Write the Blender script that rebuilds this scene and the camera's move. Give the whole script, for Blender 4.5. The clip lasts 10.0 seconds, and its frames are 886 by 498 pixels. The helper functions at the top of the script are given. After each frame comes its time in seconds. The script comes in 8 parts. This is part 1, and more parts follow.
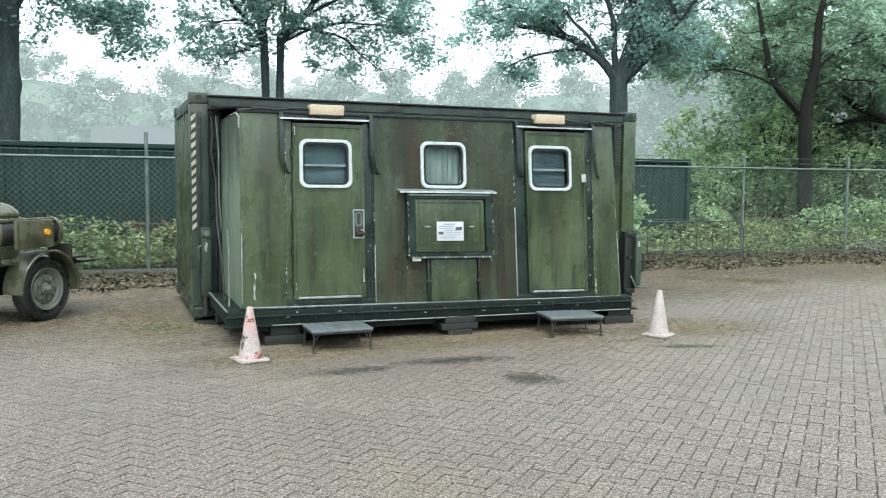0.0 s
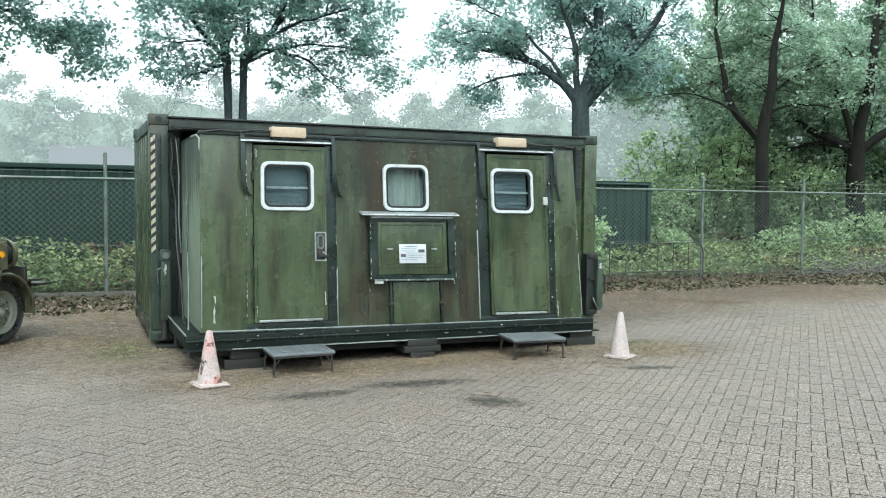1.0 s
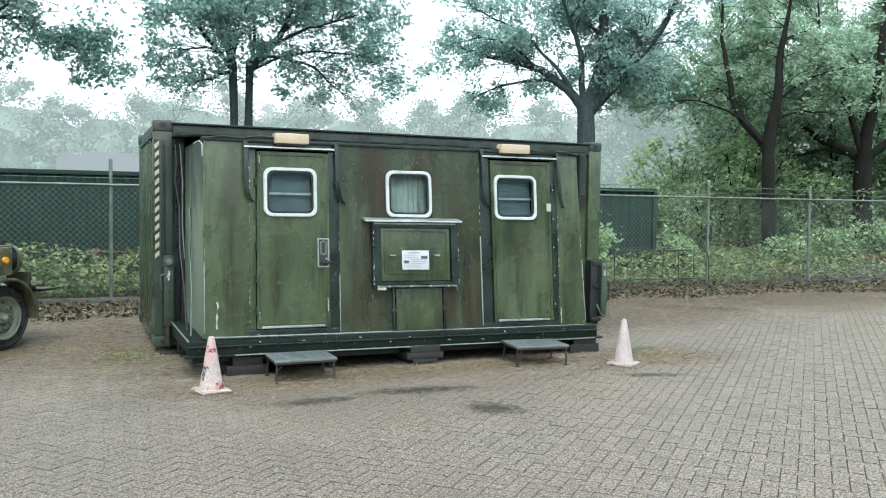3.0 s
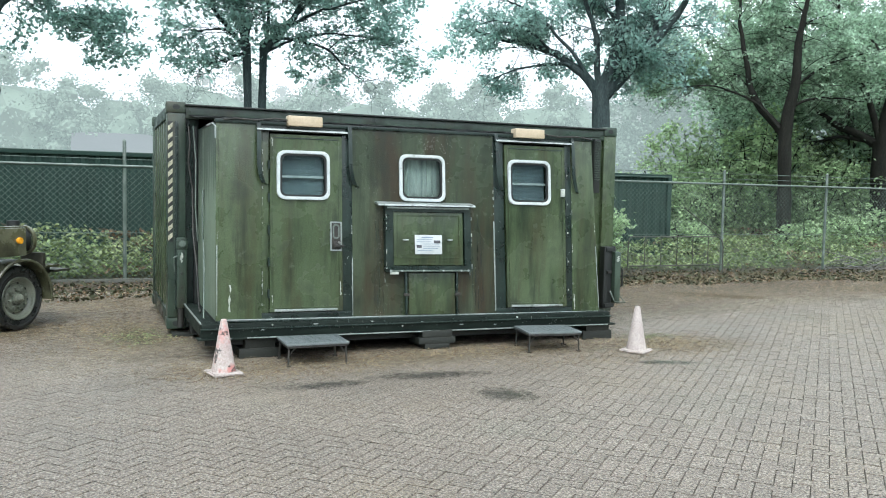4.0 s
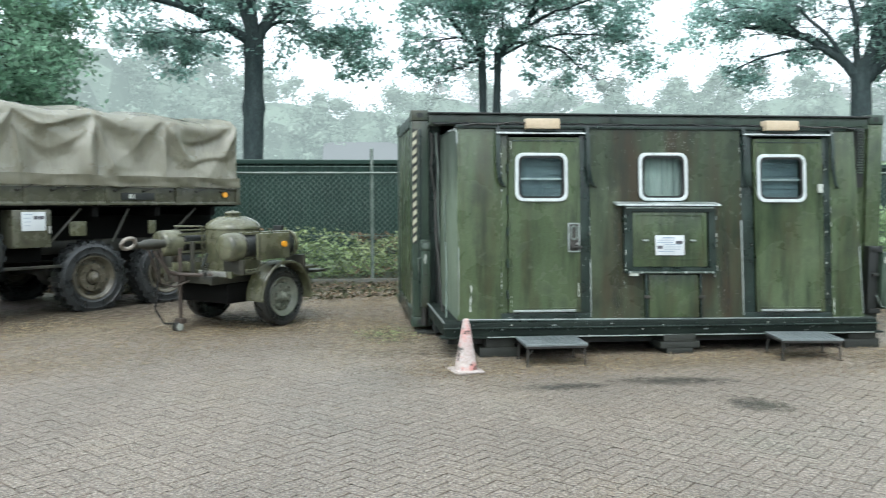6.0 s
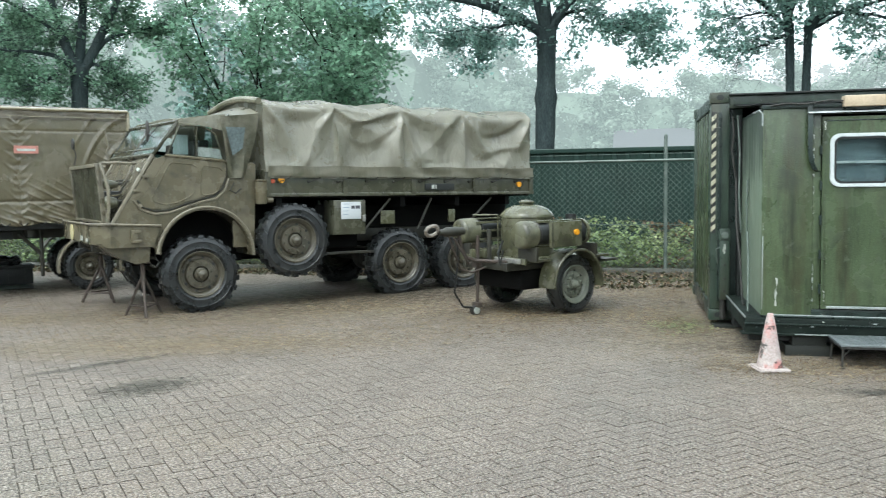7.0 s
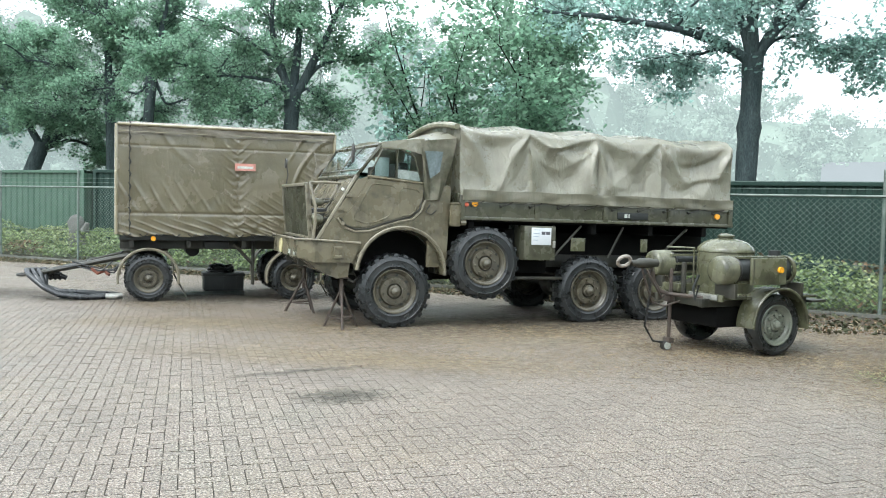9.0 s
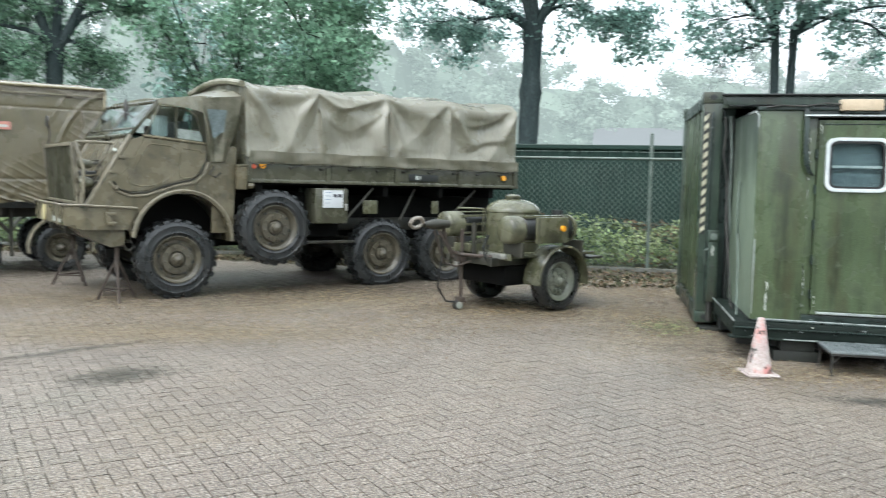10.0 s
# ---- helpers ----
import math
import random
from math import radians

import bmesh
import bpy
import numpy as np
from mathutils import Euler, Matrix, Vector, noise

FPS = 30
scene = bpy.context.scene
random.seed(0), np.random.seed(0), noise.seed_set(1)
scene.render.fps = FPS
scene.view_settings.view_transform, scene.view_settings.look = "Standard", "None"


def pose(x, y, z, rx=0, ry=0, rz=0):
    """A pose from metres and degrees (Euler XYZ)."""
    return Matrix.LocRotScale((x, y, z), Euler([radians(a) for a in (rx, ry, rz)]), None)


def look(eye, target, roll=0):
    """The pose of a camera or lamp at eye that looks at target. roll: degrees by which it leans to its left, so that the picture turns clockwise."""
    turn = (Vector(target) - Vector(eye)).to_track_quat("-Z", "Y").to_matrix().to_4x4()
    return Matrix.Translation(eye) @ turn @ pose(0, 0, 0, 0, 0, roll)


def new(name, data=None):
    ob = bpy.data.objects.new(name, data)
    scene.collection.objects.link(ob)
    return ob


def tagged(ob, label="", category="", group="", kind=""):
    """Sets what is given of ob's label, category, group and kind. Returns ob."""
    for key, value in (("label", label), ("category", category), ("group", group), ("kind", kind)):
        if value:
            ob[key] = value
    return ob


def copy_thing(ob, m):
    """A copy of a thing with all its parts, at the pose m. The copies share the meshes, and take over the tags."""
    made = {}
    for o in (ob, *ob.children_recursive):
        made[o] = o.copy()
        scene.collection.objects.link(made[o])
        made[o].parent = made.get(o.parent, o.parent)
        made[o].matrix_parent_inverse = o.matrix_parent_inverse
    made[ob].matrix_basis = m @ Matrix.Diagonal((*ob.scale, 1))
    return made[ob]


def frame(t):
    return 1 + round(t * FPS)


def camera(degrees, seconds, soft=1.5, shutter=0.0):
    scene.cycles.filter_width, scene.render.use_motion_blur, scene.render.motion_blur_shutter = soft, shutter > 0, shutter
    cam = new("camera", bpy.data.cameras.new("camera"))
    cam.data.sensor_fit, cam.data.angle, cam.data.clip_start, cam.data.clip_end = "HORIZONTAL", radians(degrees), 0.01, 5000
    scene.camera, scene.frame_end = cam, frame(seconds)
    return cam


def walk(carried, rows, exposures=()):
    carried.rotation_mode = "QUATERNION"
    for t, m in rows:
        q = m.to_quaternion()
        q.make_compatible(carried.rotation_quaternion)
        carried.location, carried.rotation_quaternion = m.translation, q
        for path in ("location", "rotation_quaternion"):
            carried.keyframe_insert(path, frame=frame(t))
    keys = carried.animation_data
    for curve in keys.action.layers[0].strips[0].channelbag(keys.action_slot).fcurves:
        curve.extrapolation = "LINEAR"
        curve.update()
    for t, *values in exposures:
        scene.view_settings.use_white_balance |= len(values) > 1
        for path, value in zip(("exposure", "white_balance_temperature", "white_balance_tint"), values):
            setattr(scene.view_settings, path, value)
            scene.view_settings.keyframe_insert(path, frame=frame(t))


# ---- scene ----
cam = camera(56.0, 10.0, soft=1.0, shutter=0.2)
PATH = [
    (0, (-0.881, -10.025, 1.662), (-0.14, -8.175, 1.504), 0.5),
    (0.5, (-0.875, -10.018, 1.675), (-0.044, -8.203, 1.545), 1.0),
    (1, (-0.858, -10.032, 1.678), (-0.038, -8.211, 1.571), 0.6),
    (1.5, (-0.85, -10.022, 1.676), (-0.03, -8.2, 1.594), 0.5),
    (2, (-0.856, -10.034, 1.694), (-0.05, -8.205, 1.605), 0.2),
    (3.3, (-0.813, -10.04, 1.671), (-0.014, -8.209, 1.577), 1.0),
    (3.5, (-0.815, -10.028, 1.682), (-0.046, -8.185, 1.566), 1.1),
    (4, (-0.81, -9.999, 1.681), (-0.031, -8.161, 1.551), 1.2),
    (4.5, (-0.804, -9.987, 1.681), (-0.049, -8.143, 1.517), 0.9),
    (5, (-0.821, -9.991, 1.668), (-0.105, -8.129, 1.521), 1.4),
    (5.5, (-0.823, -9.969, 1.681), (-0.222, -8.066, 1.55), 0.5),
    (5.6, (-0.836, -9.958, 1.681), (-0.291, -8.039, 1.542), 0.3),
    (6, (-0.872, -9.978, 1.688), (-0.625, -7.998, 1.554), -0.1),
    (6.2, (-0.881, -9.976, 1.668), (-0.805, -7.983, 1.522), 0.1),
    (7.3, (-0.938, -10.013, 1.695), (-1.467, -8.089, 1.55), -1.4),
    (7.5, (-0.948, -10.019, 1.705), (-1.517, -8.107, 1.573), -1.5),
    (8, (-0.974, -10.048, 1.689), (-1.685, -8.182, 1.589), -0.1),
    (8.5, (-0.978, -10.053, 1.687), (-1.764, -8.217, 1.585), 0.5),
    (9, (-0.998, -10.052, 1.693), (-1.846, -8.243, 1.597), 1.3),
    (9.5, (-0.964, -9.963, 1.744), (-1.729, -8.12, 1.612), 0.6),
    (10, (-1.081, -9.83, 1.668), (-1.454, -7.873, 1.496), 1.1),
]
walk(cam, [(t, look(eye, target, roll)) for t, eye, target, roll in PATH],
     exposures=[(0, 1.03, 6010, 5), (1.2, 1.03, 5980, 5), (2.1, 0.92, 5930, 4), (3.5, 1.03, 5980, 6), (6, 1.03, 5980, 6), (7.5, 1.07, 6030, 5), (8.5, 1.28, 6060, 7), (9.3, 1.42, 6060, 8), (10, 1.17, 6080, 9)])

# ---- world and sun ----
SUN_EL, SUN_AZ = radians(55), radians(200)
world = bpy.data.worlds.new("overcast_sky")
scene.world = world
world.use_nodes = True
wn, wl = world.node_tree.nodes, world.node_tree.links
sky = wn.new("ShaderNodeTexSky")
sky.sky_type, sky.sun_disc = "NISHITA", False
sky.sun_elevation, sky.sun_rotation = SUN_EL, SUN_AZ
sky.dust_density, sky.air_density, sky.ozone_density = 6.0, 1.0, 1.0
grey = wn.new("ShaderNodeHueSaturation")
grey.inputs["Saturation"].default_value = 0.2
wl.new(sky.outputs["Color"], grey.inputs["Color"])
cloud = wn.new("ShaderNodeMix")
cloud.data_type = "RGBA"
cloud.inputs[0].default_value = 0.6
wl.new(grey.outputs["Color"], cloud.inputs[6])
cloud.inputs[7].default_value = (9.2, 9.8, 10.0, 1)
wl.new(cloud.outputs[2], wn["Background"].inputs["Color"])
wn["Background"].inputs["Strength"].default_value = 0.15
sun_data = bpy.data.lights.new("sun", "SUN")
sun_data.energy, sun_data.angle, sun_data.color = 0.6, radians(25), (1.0, 0.98, 0.94)
sun = new("sun", sun_data)
sun.matrix_world = look((-8, -30, 50), (2, 0, 0))


# ---- materials ----
def mat(name, cols, scale=3.0, rough=0.6, rvar=0.15, bump=0.15, bscale=60.0, metal=0.0, stretch=(1, 1, 1), fine=0.3,
        streak=None, crease=None, island=0.0, objvar=0.0, chips=None, spots=None, glow=None, leaf=0.0, sheen=0.0, coat=0.0, runs=None, placed=False):
    m = bpy.data.materials.new(name)
    m.use_nodes = True
    n, l = m.node_tree.nodes, m.node_tree.links
    b = n["Principled BSDF"]
    tc = n.new("ShaderNodeTexCoord")
    mp = n.new("ShaderNodeMapping")
    mp.inputs["Scale"].default_value = stretch
    spot = n.new("ShaderNodeNewGeometry").outputs["Position"] if placed else tc.outputs["Object"]
    l.new(spot, mp.inputs["Vector"])

    def noise_of(vec, s, detail=5, ro=0.6):
        t = n.new("ShaderNodeTexNoise")
        t.inputs["Scale"].default_value, t.inputs["Detail"].default_value, t.inputs["Roughness"].default_value = s, detail, ro
        l.new(vec, t.inputs["Vector"])
        return t.outputs["Fac"]

    def mix(fac, a, c, mode="MIX"):
        t = n.new("ShaderNodeMix")
        t.data_type, t.blend_type = "RGBA", mode
        for sock, v in ((t.inputs[0], fac), (t.inputs[6], a), (t.inputs[7], c)):
            if isinstance(v, (int, float)):
                sock.default_value = v
            elif isinstance(v, tuple):
                sock.default_value = (*v[:3], 1)
            else:
                l.new(v, sock)
        return t.outputs[2]

    def remap(v, a0, a1, b0, b1):
        t = n.new("ShaderNodeMapRange")
        for k, x in enumerate((a0, a1, b0, b1)):
            t.inputs[k + 1].default_value = x
        l.new(v, t.inputs[0])
        return t.outputs[0]

    big = noise_of(mp.outputs[0], scale)
    ramp = n.new("ShaderNodeValToRGB")
    el = ramp.color_ramp.elements
    while len(el) < len(cols):
        el.new(0.5)
    for k, c in enumerate(cols):
        el[k].position = 0.3 + 0.4 * k / max(1, len(cols) - 1)
        el[k].color = (*c, 1)
    l.new(big, ramp.inputs[0])
    col = ramp.outputs[0]
    small = noise_of(mp.outputs[0], bscale, 3)
    if fine:
        f = n.new("ShaderNodeCombineColor")
        v = remap(small, 0.25, 0.75, 1 - fine, 1 + fine)
        for k in range(3):
            l.new(v, f.inputs[k])
        col = mix(1.0, col, f.outputs[0], "MULTIPLY")
    for st in (streak or []):
        sm = n.new("ShaderNodeMapping")
        sm.inputs["Scale"].default_value = st.get("stretch", (6, 6, 0.5))
        sm.inputs["Location"].default_value = (st.get("shift", 0),) * 3
        l.new(tc.outputs["Object"], sm.inputs["Vector"])
        s = remap(noise_of(sm.outputs[0], st.get("scale", 1.5), 6, 0.65), st["lo"], st["hi"], 0, st.get("amount", 1))
        col = mix(s, col, st["color"])
    if runs:
        rm = n.new("ShaderNodeMapping")
        rm.inputs["Scale"].default_value = (9, 9, 0.25)
        l.new(tc.outputs["Object"], rm.inputs["Vector"])
        sep = n.new("ShaderNodeSeparateXYZ")
        l.new(tc.outputs["Object"], sep.inputs[0])
        edge = n.new("ShaderNodeMath")
        edge.operation = "MULTIPLY_ADD"
        edge.inputs[1].default_value = -runs["amp"]
        l.new(noise_of(rm.outputs[0], 1.3, 6, 0.7), edge.inputs[0])
        l.new(sep.outputs["Z"], edge.inputs[2])
        z0 = runs["z"] - 0.5 * runs["amp"]
        col = mix(remap(edge.outputs[0], z0 - 0.12, z0 + 0.12, runs["amount"], 0), col, runs["color"])
    for sp in (spots or []):
        s = remap(noise_of(spot, sp["scale"], sp.get("detail", 4), 0.6), sp["lo"], sp["hi"], 0, sp.get("amount", 1))
        if sp.get("trails"):
            tm = n.new("ShaderNodeMapping")
            tm.inputs["Scale"].default_value = (2.6, 2.6, 0.22)
            tm.inputs["Location"].default_value = (sp["trails"],) * 3
            l.new(spot, tm.inputs["Vector"])
            both = n.new("ShaderNodeMath")
            both.operation = "MULTIPLY"
            l.new(s, both.inputs[0])
            l.new(remap(noise_of(tm.outputs[0], 1.0, 3, 0.5), 0.52, 0.6, 0, 1), both.inputs[1])
            s = both.outputs[0]
        col = mix(s, col, sp["color"])
    if island or objvar:
        src = n.new("ShaderNodeNewGeometry").outputs["Random Per Island"] if island else n.new("ShaderNodeObjectInfo").outputs["Random"]
        k = island or objvar
        f = n.new("ShaderNodeCombineColor")
        v = remap(src, 0, 1, 1 - k, 1 + k)
        for c in range(3):
            l.new(v, f.inputs[c])
        col = mix(1.0, col, f.outputs[0], "MULTIPLY")
    l.new(col, b.inputs["Base Color"])
    l.new(remap(big, 0.3, 0.7, max(0.03, rough - rvar), min(1, rough + rvar)), b.inputs["Roughness"])
    b.inputs["Metallic"].default_value = metal
    b.inputs["Coat Weight"].default_value, b.inputs["Coat Roughness"].default_value = coat, 0.16
    if sheen:
        b.inputs["Specular IOR Level"].default_value = sheen
    if bump:
        bp = n.new("ShaderNodeBump")
        bp.inputs["Strength"].default_value, bp.inputs["Distance"].default_value = bump, 0.02
        l.new(small, bp.inputs["Height"])
        if crease:
            cn = n.new("ShaderNodeTexNoise")
            cn.inputs["Scale"].default_value, cn.inputs["Detail"].default_value, cn.inputs["Distortion"].default_value = crease[0], 3, crease[2]
            cm = n.new("ShaderNodeMapping")
            cm.inputs["Scale"].default_value = crease[3]
            cm.inputs["Rotation"].default_value = (0, 0.35, 0)
            l.new(tc.outputs["Object"], cm.inputs["Vector"])
            l.new(cm.outputs[0], cn.inputs["Vector"])
            cb = n.new("ShaderNodeBump")
            cb.inputs["Strength"].default_value, cb.inputs["Distance"].default_value = 1.0, crease[1]
            sh = n.new("ShaderNodeMath")
            sh.operation = "SUBTRACT"
            sh.inputs[1].default_value = 0.5
            l.new(cn.outputs["Fac"], sh.inputs[0])
            ab = n.new("ShaderNodeMath")
            ab.operation = "ABSOLUTE"
            l.new(sh.outputs[0], ab.inputs[0])
            l.new(ab.outputs[0], cb.inputs["Height"])
            l.new(cb.outputs[0], bp.inputs["Normal"])
        l.new(bp.outputs[0], b.inputs["Normal"])
        l.new(bp.outputs[0], b.inputs["Coat Normal"])
    out = n["Material Output"]
    if leaf:
        tr = n.new("ShaderNodeBsdfTranslucent")
        l.new(col, tr.inputs["Color"])
        ms = n.new("ShaderNodeMixShader")
        ms.inputs[0].default_value = leaf
        l.new(b.outputs[0], ms.inputs[1])
        l.new(tr.outputs[0], ms.inputs[2])
        l.new(ms.outputs[0], out.inputs[0])
    # glow mixes in flat emission, standing for haze on far surfaces
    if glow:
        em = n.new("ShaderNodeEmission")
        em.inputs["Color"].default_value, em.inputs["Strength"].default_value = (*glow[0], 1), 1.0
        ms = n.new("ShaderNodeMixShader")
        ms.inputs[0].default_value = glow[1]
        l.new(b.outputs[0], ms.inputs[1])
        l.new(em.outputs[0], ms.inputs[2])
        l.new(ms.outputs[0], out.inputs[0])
    return m


def glass_mat(name, tint=(0.8, 0.88, 0.88), rough=0.05):
    m = bpy.data.materials.new(name)
    m.use_nodes = True
    b = m.node_tree.nodes["Principled BSDF"]
    b.inputs["Base Color"].default_value = (*tint, 1)
    b.inputs["Roughness"].default_value = rough
    b.inputs["Transmission Weight"].default_value = 1.0
    b.inputs["IOR"].default_value = 1.2
    return m


ALGAE = dict(color=(0.012, 0.02, 0.014), lo=0.5, hi=0.7, amount=0.85, stretch=(2.6, 2.6, 0.75), scale=1.4)
DRIP = dict(color=(0.014, 0.022, 0.014), lo=0.57, hi=0.7, amount=0.65, stretch=(11, 11, 0.8), scale=1.5, shift=3)
RUSTY = dict(color=(0.055, 0.036, 0.02), lo=0.5, hi=0.72, amount=0.75, stretch=(2.2, 2.2, 0.5), scale=1.2, shift=7)
PALE = dict(color=(0.17, 0.21, 0.15), lo=0.58, hi=0.78, amount=0.45, stretch=(6, 6, 0.7), scale=1.4, shift=11)
CHIP = dict(color=(0.5, 0.53, 0.48), scale=46, lo=0.725, hi=0.74, detail=2, amount=0.75)
GRIME = dict(color=(0.013, 0.018, 0.011), scale=2.2, lo=0.53, hi=0.66, detail=8, amount=0.75)
SCUFF = dict(color=(0.14, 0.17, 0.12), scale=9, lo=0.63, hi=0.72, detail=7, amount=0.4)
STAIN = dict(color=(0.011, 0.017, 0.009), lo=0.5, hi=0.66, amount=0.6, stretch=(4.2, 4.2, 0.55), scale=1.8, shift=17)
BROWN = dict(color=(0.036, 0.026, 0.012), lo=0.5, hi=0.7, amount=0.7, stretch=(3.2, 3.2, 0.4), scale=1.5, shift=23)
m_green = mat("shelter_green_paint", [(0.044, 0.063, 0.031), (0.062, 0.087, 0.042), (0.083, 0.111, 0.057)], 1.6, 0.27, 0.14, 0.12, 70,
              streak=[dict(PALE, amount=0.25), dict(ALGAE, amount=0.5, stretch=(3.4, 3.4, 0.5)), BROWN, STAIN, dict(DRIP, amount=0.55, stretch=(14, 14, 0.9))],
              spots=[dict(GRIME, amount=0.55, scale=3.2), SCUFF, dict(CHIP, lo=0.74, hi=0.76, trails=3)], fine=0.25)
m_green_brown = mat("shelter_stained_paint", [(0.028, 0.039, 0.022), (0.042, 0.057, 0.031), (0.058, 0.077, 0.043)], 0.9, 0.27, 0.14, 0.12, 70,
                    streak=[dict(BROWN, lo=0.45, hi=0.6, amount=0.9, stretch=(1.9, 1.9, 0.2), color=(0.032, 0.02, 0.01)), dict(PALE, color=(0.075, 0.11, 0.06), amount=0.4), dict(STAIN, lo=0.46, hi=0.62), dict(DRIP, amount=0.85, stretch=(24, 24, 0.5))],
                    spots=[dict(GRIME, amount=0.6, scale=3), dict(CHIP, scale=62, lo=0.665, hi=0.69, trails=9, amount=0.6), dict(CHIP, scale=50, lo=0.75, hi=0.77)], fine=0.28)
m_green_side = mat("shelter_chalky_paint", [(0.035, 0.052, 0.035), (0.06, 0.085, 0.058), (0.12, 0.155, 0.115)], 1.3, 0.4, 0.12, 0.08, 60,
                   streak=[dict(ALGAE, lo=0.44, hi=0.56, stretch=(9, 9, 0.3), amount=0.95), dict(PALE, color=(0.42, 0.46, 0.4), lo=0.56, hi=0.66, amount=0.6, stretch=(8, 8, 0.7)), dict(RUSTY, amount=0.3), DRIP], fine=0.2, runs=dict(color=(0.2, 0.25, 0.18), z=1.75, amp=2.4, amount=0.75))
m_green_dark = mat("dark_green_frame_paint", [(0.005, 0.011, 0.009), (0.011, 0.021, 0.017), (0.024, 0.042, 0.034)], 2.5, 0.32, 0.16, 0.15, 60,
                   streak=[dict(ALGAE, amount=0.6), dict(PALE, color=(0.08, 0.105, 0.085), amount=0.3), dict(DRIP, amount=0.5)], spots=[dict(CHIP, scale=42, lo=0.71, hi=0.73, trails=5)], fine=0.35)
m_green_post = mat("mid_green_frame_paint", [(0.026, 0.044, 0.032), (0.038, 0.06, 0.043), (0.06, 0.088, 0.062)], 2.0, 0.34, 0.16, 0.12, 60, streak=[ALGAE, dict(RUSTY, amount=0.5), DRIP], spots=[GRIME, dict(CHIP, lo=0.72, hi=0.74, trails=2)], fine=0.25)
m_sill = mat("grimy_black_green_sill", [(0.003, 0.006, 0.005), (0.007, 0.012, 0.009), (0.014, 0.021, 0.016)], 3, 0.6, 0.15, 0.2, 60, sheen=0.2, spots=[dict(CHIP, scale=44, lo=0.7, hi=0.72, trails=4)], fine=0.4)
m_black = mat("black_rubber_seal", [(0.008, 0.01, 0.009), (0.018, 0.02, 0.018)], 5, 0.55, 0.2, 0.1)
m_alu = mat("weathered_aluminium_trim", [(0.28, 0.31, 0.3), (0.42, 0.45, 0.43)], 8, 0.4, 0.12, 0.08, 90, metal=0.5, spots=[dict(color=(0.06, 0.08, 0.05), scale=14, lo=0.56, hi=0.68, amount=0.6)])
m_white_frame = mat("white_window_frame_paint", [(0.44, 0.48, 0.48), (0.58, 0.61, 0.6)], 6, 0.4, 0.1, 0.05, 90, spots=[dict(color=(0.15, 0.17, 0.13), scale=22, lo=0.6, hi=0.7, amount=0.5)], fine=0.1)
m_cream = mat("cream_lamp_housing", [(0.42, 0.33, 0.22), (0.5, 0.41, 0.29)], 5, 0.5, 0.1, 0.05, 60, fine=0.12)
m_glass = glass_mat("window_glass")
m_glass_smoke = glass_mat("smoked_glass", (0.5, 0.58, 0.6))
m_blind = mat("grey_blue_blind", [(0.06, 0.085, 0.095), (0.115, 0.15, 0.16)], 3, 0.5, 0.1, 0.05, 40)
m_curtain = mat("grey_green_curtain", [(0.34, 0.4, 0.36), (0.58, 0.63, 0.57)], 3, 0.7, 0.1, 0.1, 40, stretch=(6, 6, 0.6))
m_dark_room = mat("dark_interior", [(0.012, 0.014, 0.013), (0.02, 0.022, 0.02)], 3, 0.8, 0.1, 0)
m_paper = mat("white_laminated_sheet", [(0.5, 0.52, 0.53), (0.56, 0.58, 0.58)], 4, 0.3, 0.08, 0.02, fine=0.05)
m_ink = mat("dark_print", [(0.03, 0.03, 0.035), (0.08, 0.08, 0.09)], 20, 0.5, 0.1, 0)
m_ink_blue = mat("grey_blue_print", [(0.14, 0.2, 0.28), (0.22, 0.28, 0.34)], 20, 0.5, 0.1, 0)
m_stripe_y = mat("pale_yellow_stripe", [(0.4, 0.38, 0.26), (0.5, 0.48, 0.36)], 8, 0.5, 0.1, 0.05, spots=[dict(color=(0.06, 0.07, 0.04), scale=20, lo=0.58, hi=0.68, amount=0.7)])
m_stripe_b = mat("black_stripe", [(0.01, 0.012, 0.01), (0.02, 0.022, 0.02)], 8, 0.5, 0.1, 0.05)
m_step = mat("grey_step_plate", [(0.11, 0.13, 0.13), (0.19, 0.21, 0.21)], 6, 0.45, 0.15, 0.35, 160, metal=0.3)
m_steel = mat("dark_steel", [(0.025, 0.026, 0.024), (0.06, 0.055, 0.048)], 6, 0.5, 0.15, 0.15, 80, metal=0.4)
m_rust = mat("rusty_steel", [(0.04, 0.032, 0.026), (0.065, 0.048, 0.037), (0.06, 0.055, 0.046)], 7, 0.75, 0.15, 0.2, 70, metal=0.2)
m_wood_block = mat("dark_wet_timber", [(0.008, 0.01, 0.008), (0.022, 0.024, 0.018)], 4, 0.6, 0.15, 0.3, 40, stretch=(1, 8, 8))
m_cone = mat("dirty_white_cone_plastic", [(0.36, 0.27, 0.25), (0.42, 0.37, 0.34), (0.4, 0.25, 0.22)], 5, 0.5, 0.1, 0.1, 60,
             spots=[dict(color=(0.46, 0.15, 0.13), scale=6, lo=0.48, hi=0.6, detail=7, amount=0.75), dict(color=(0.03, 0.03, 0.025), scale=9, lo=0.56, hi=0.6, detail=7, amount=0.9)])
m_cone_white = mat("dirty_white_plastic", [(0.37, 0.31, 0.285), (0.43, 0.375, 0.35)], 5, 0.5, 0.1, 0.1, 60,
                   spots=[dict(color=(0.2, 0.17, 0.12), scale=8, lo=0.58, hi=0.7, amount=0.6), dict(color=(0.06, 0.052, 0.045), scale=7, lo=0.6, hi=0.65, detail=5, amount=0.8)])
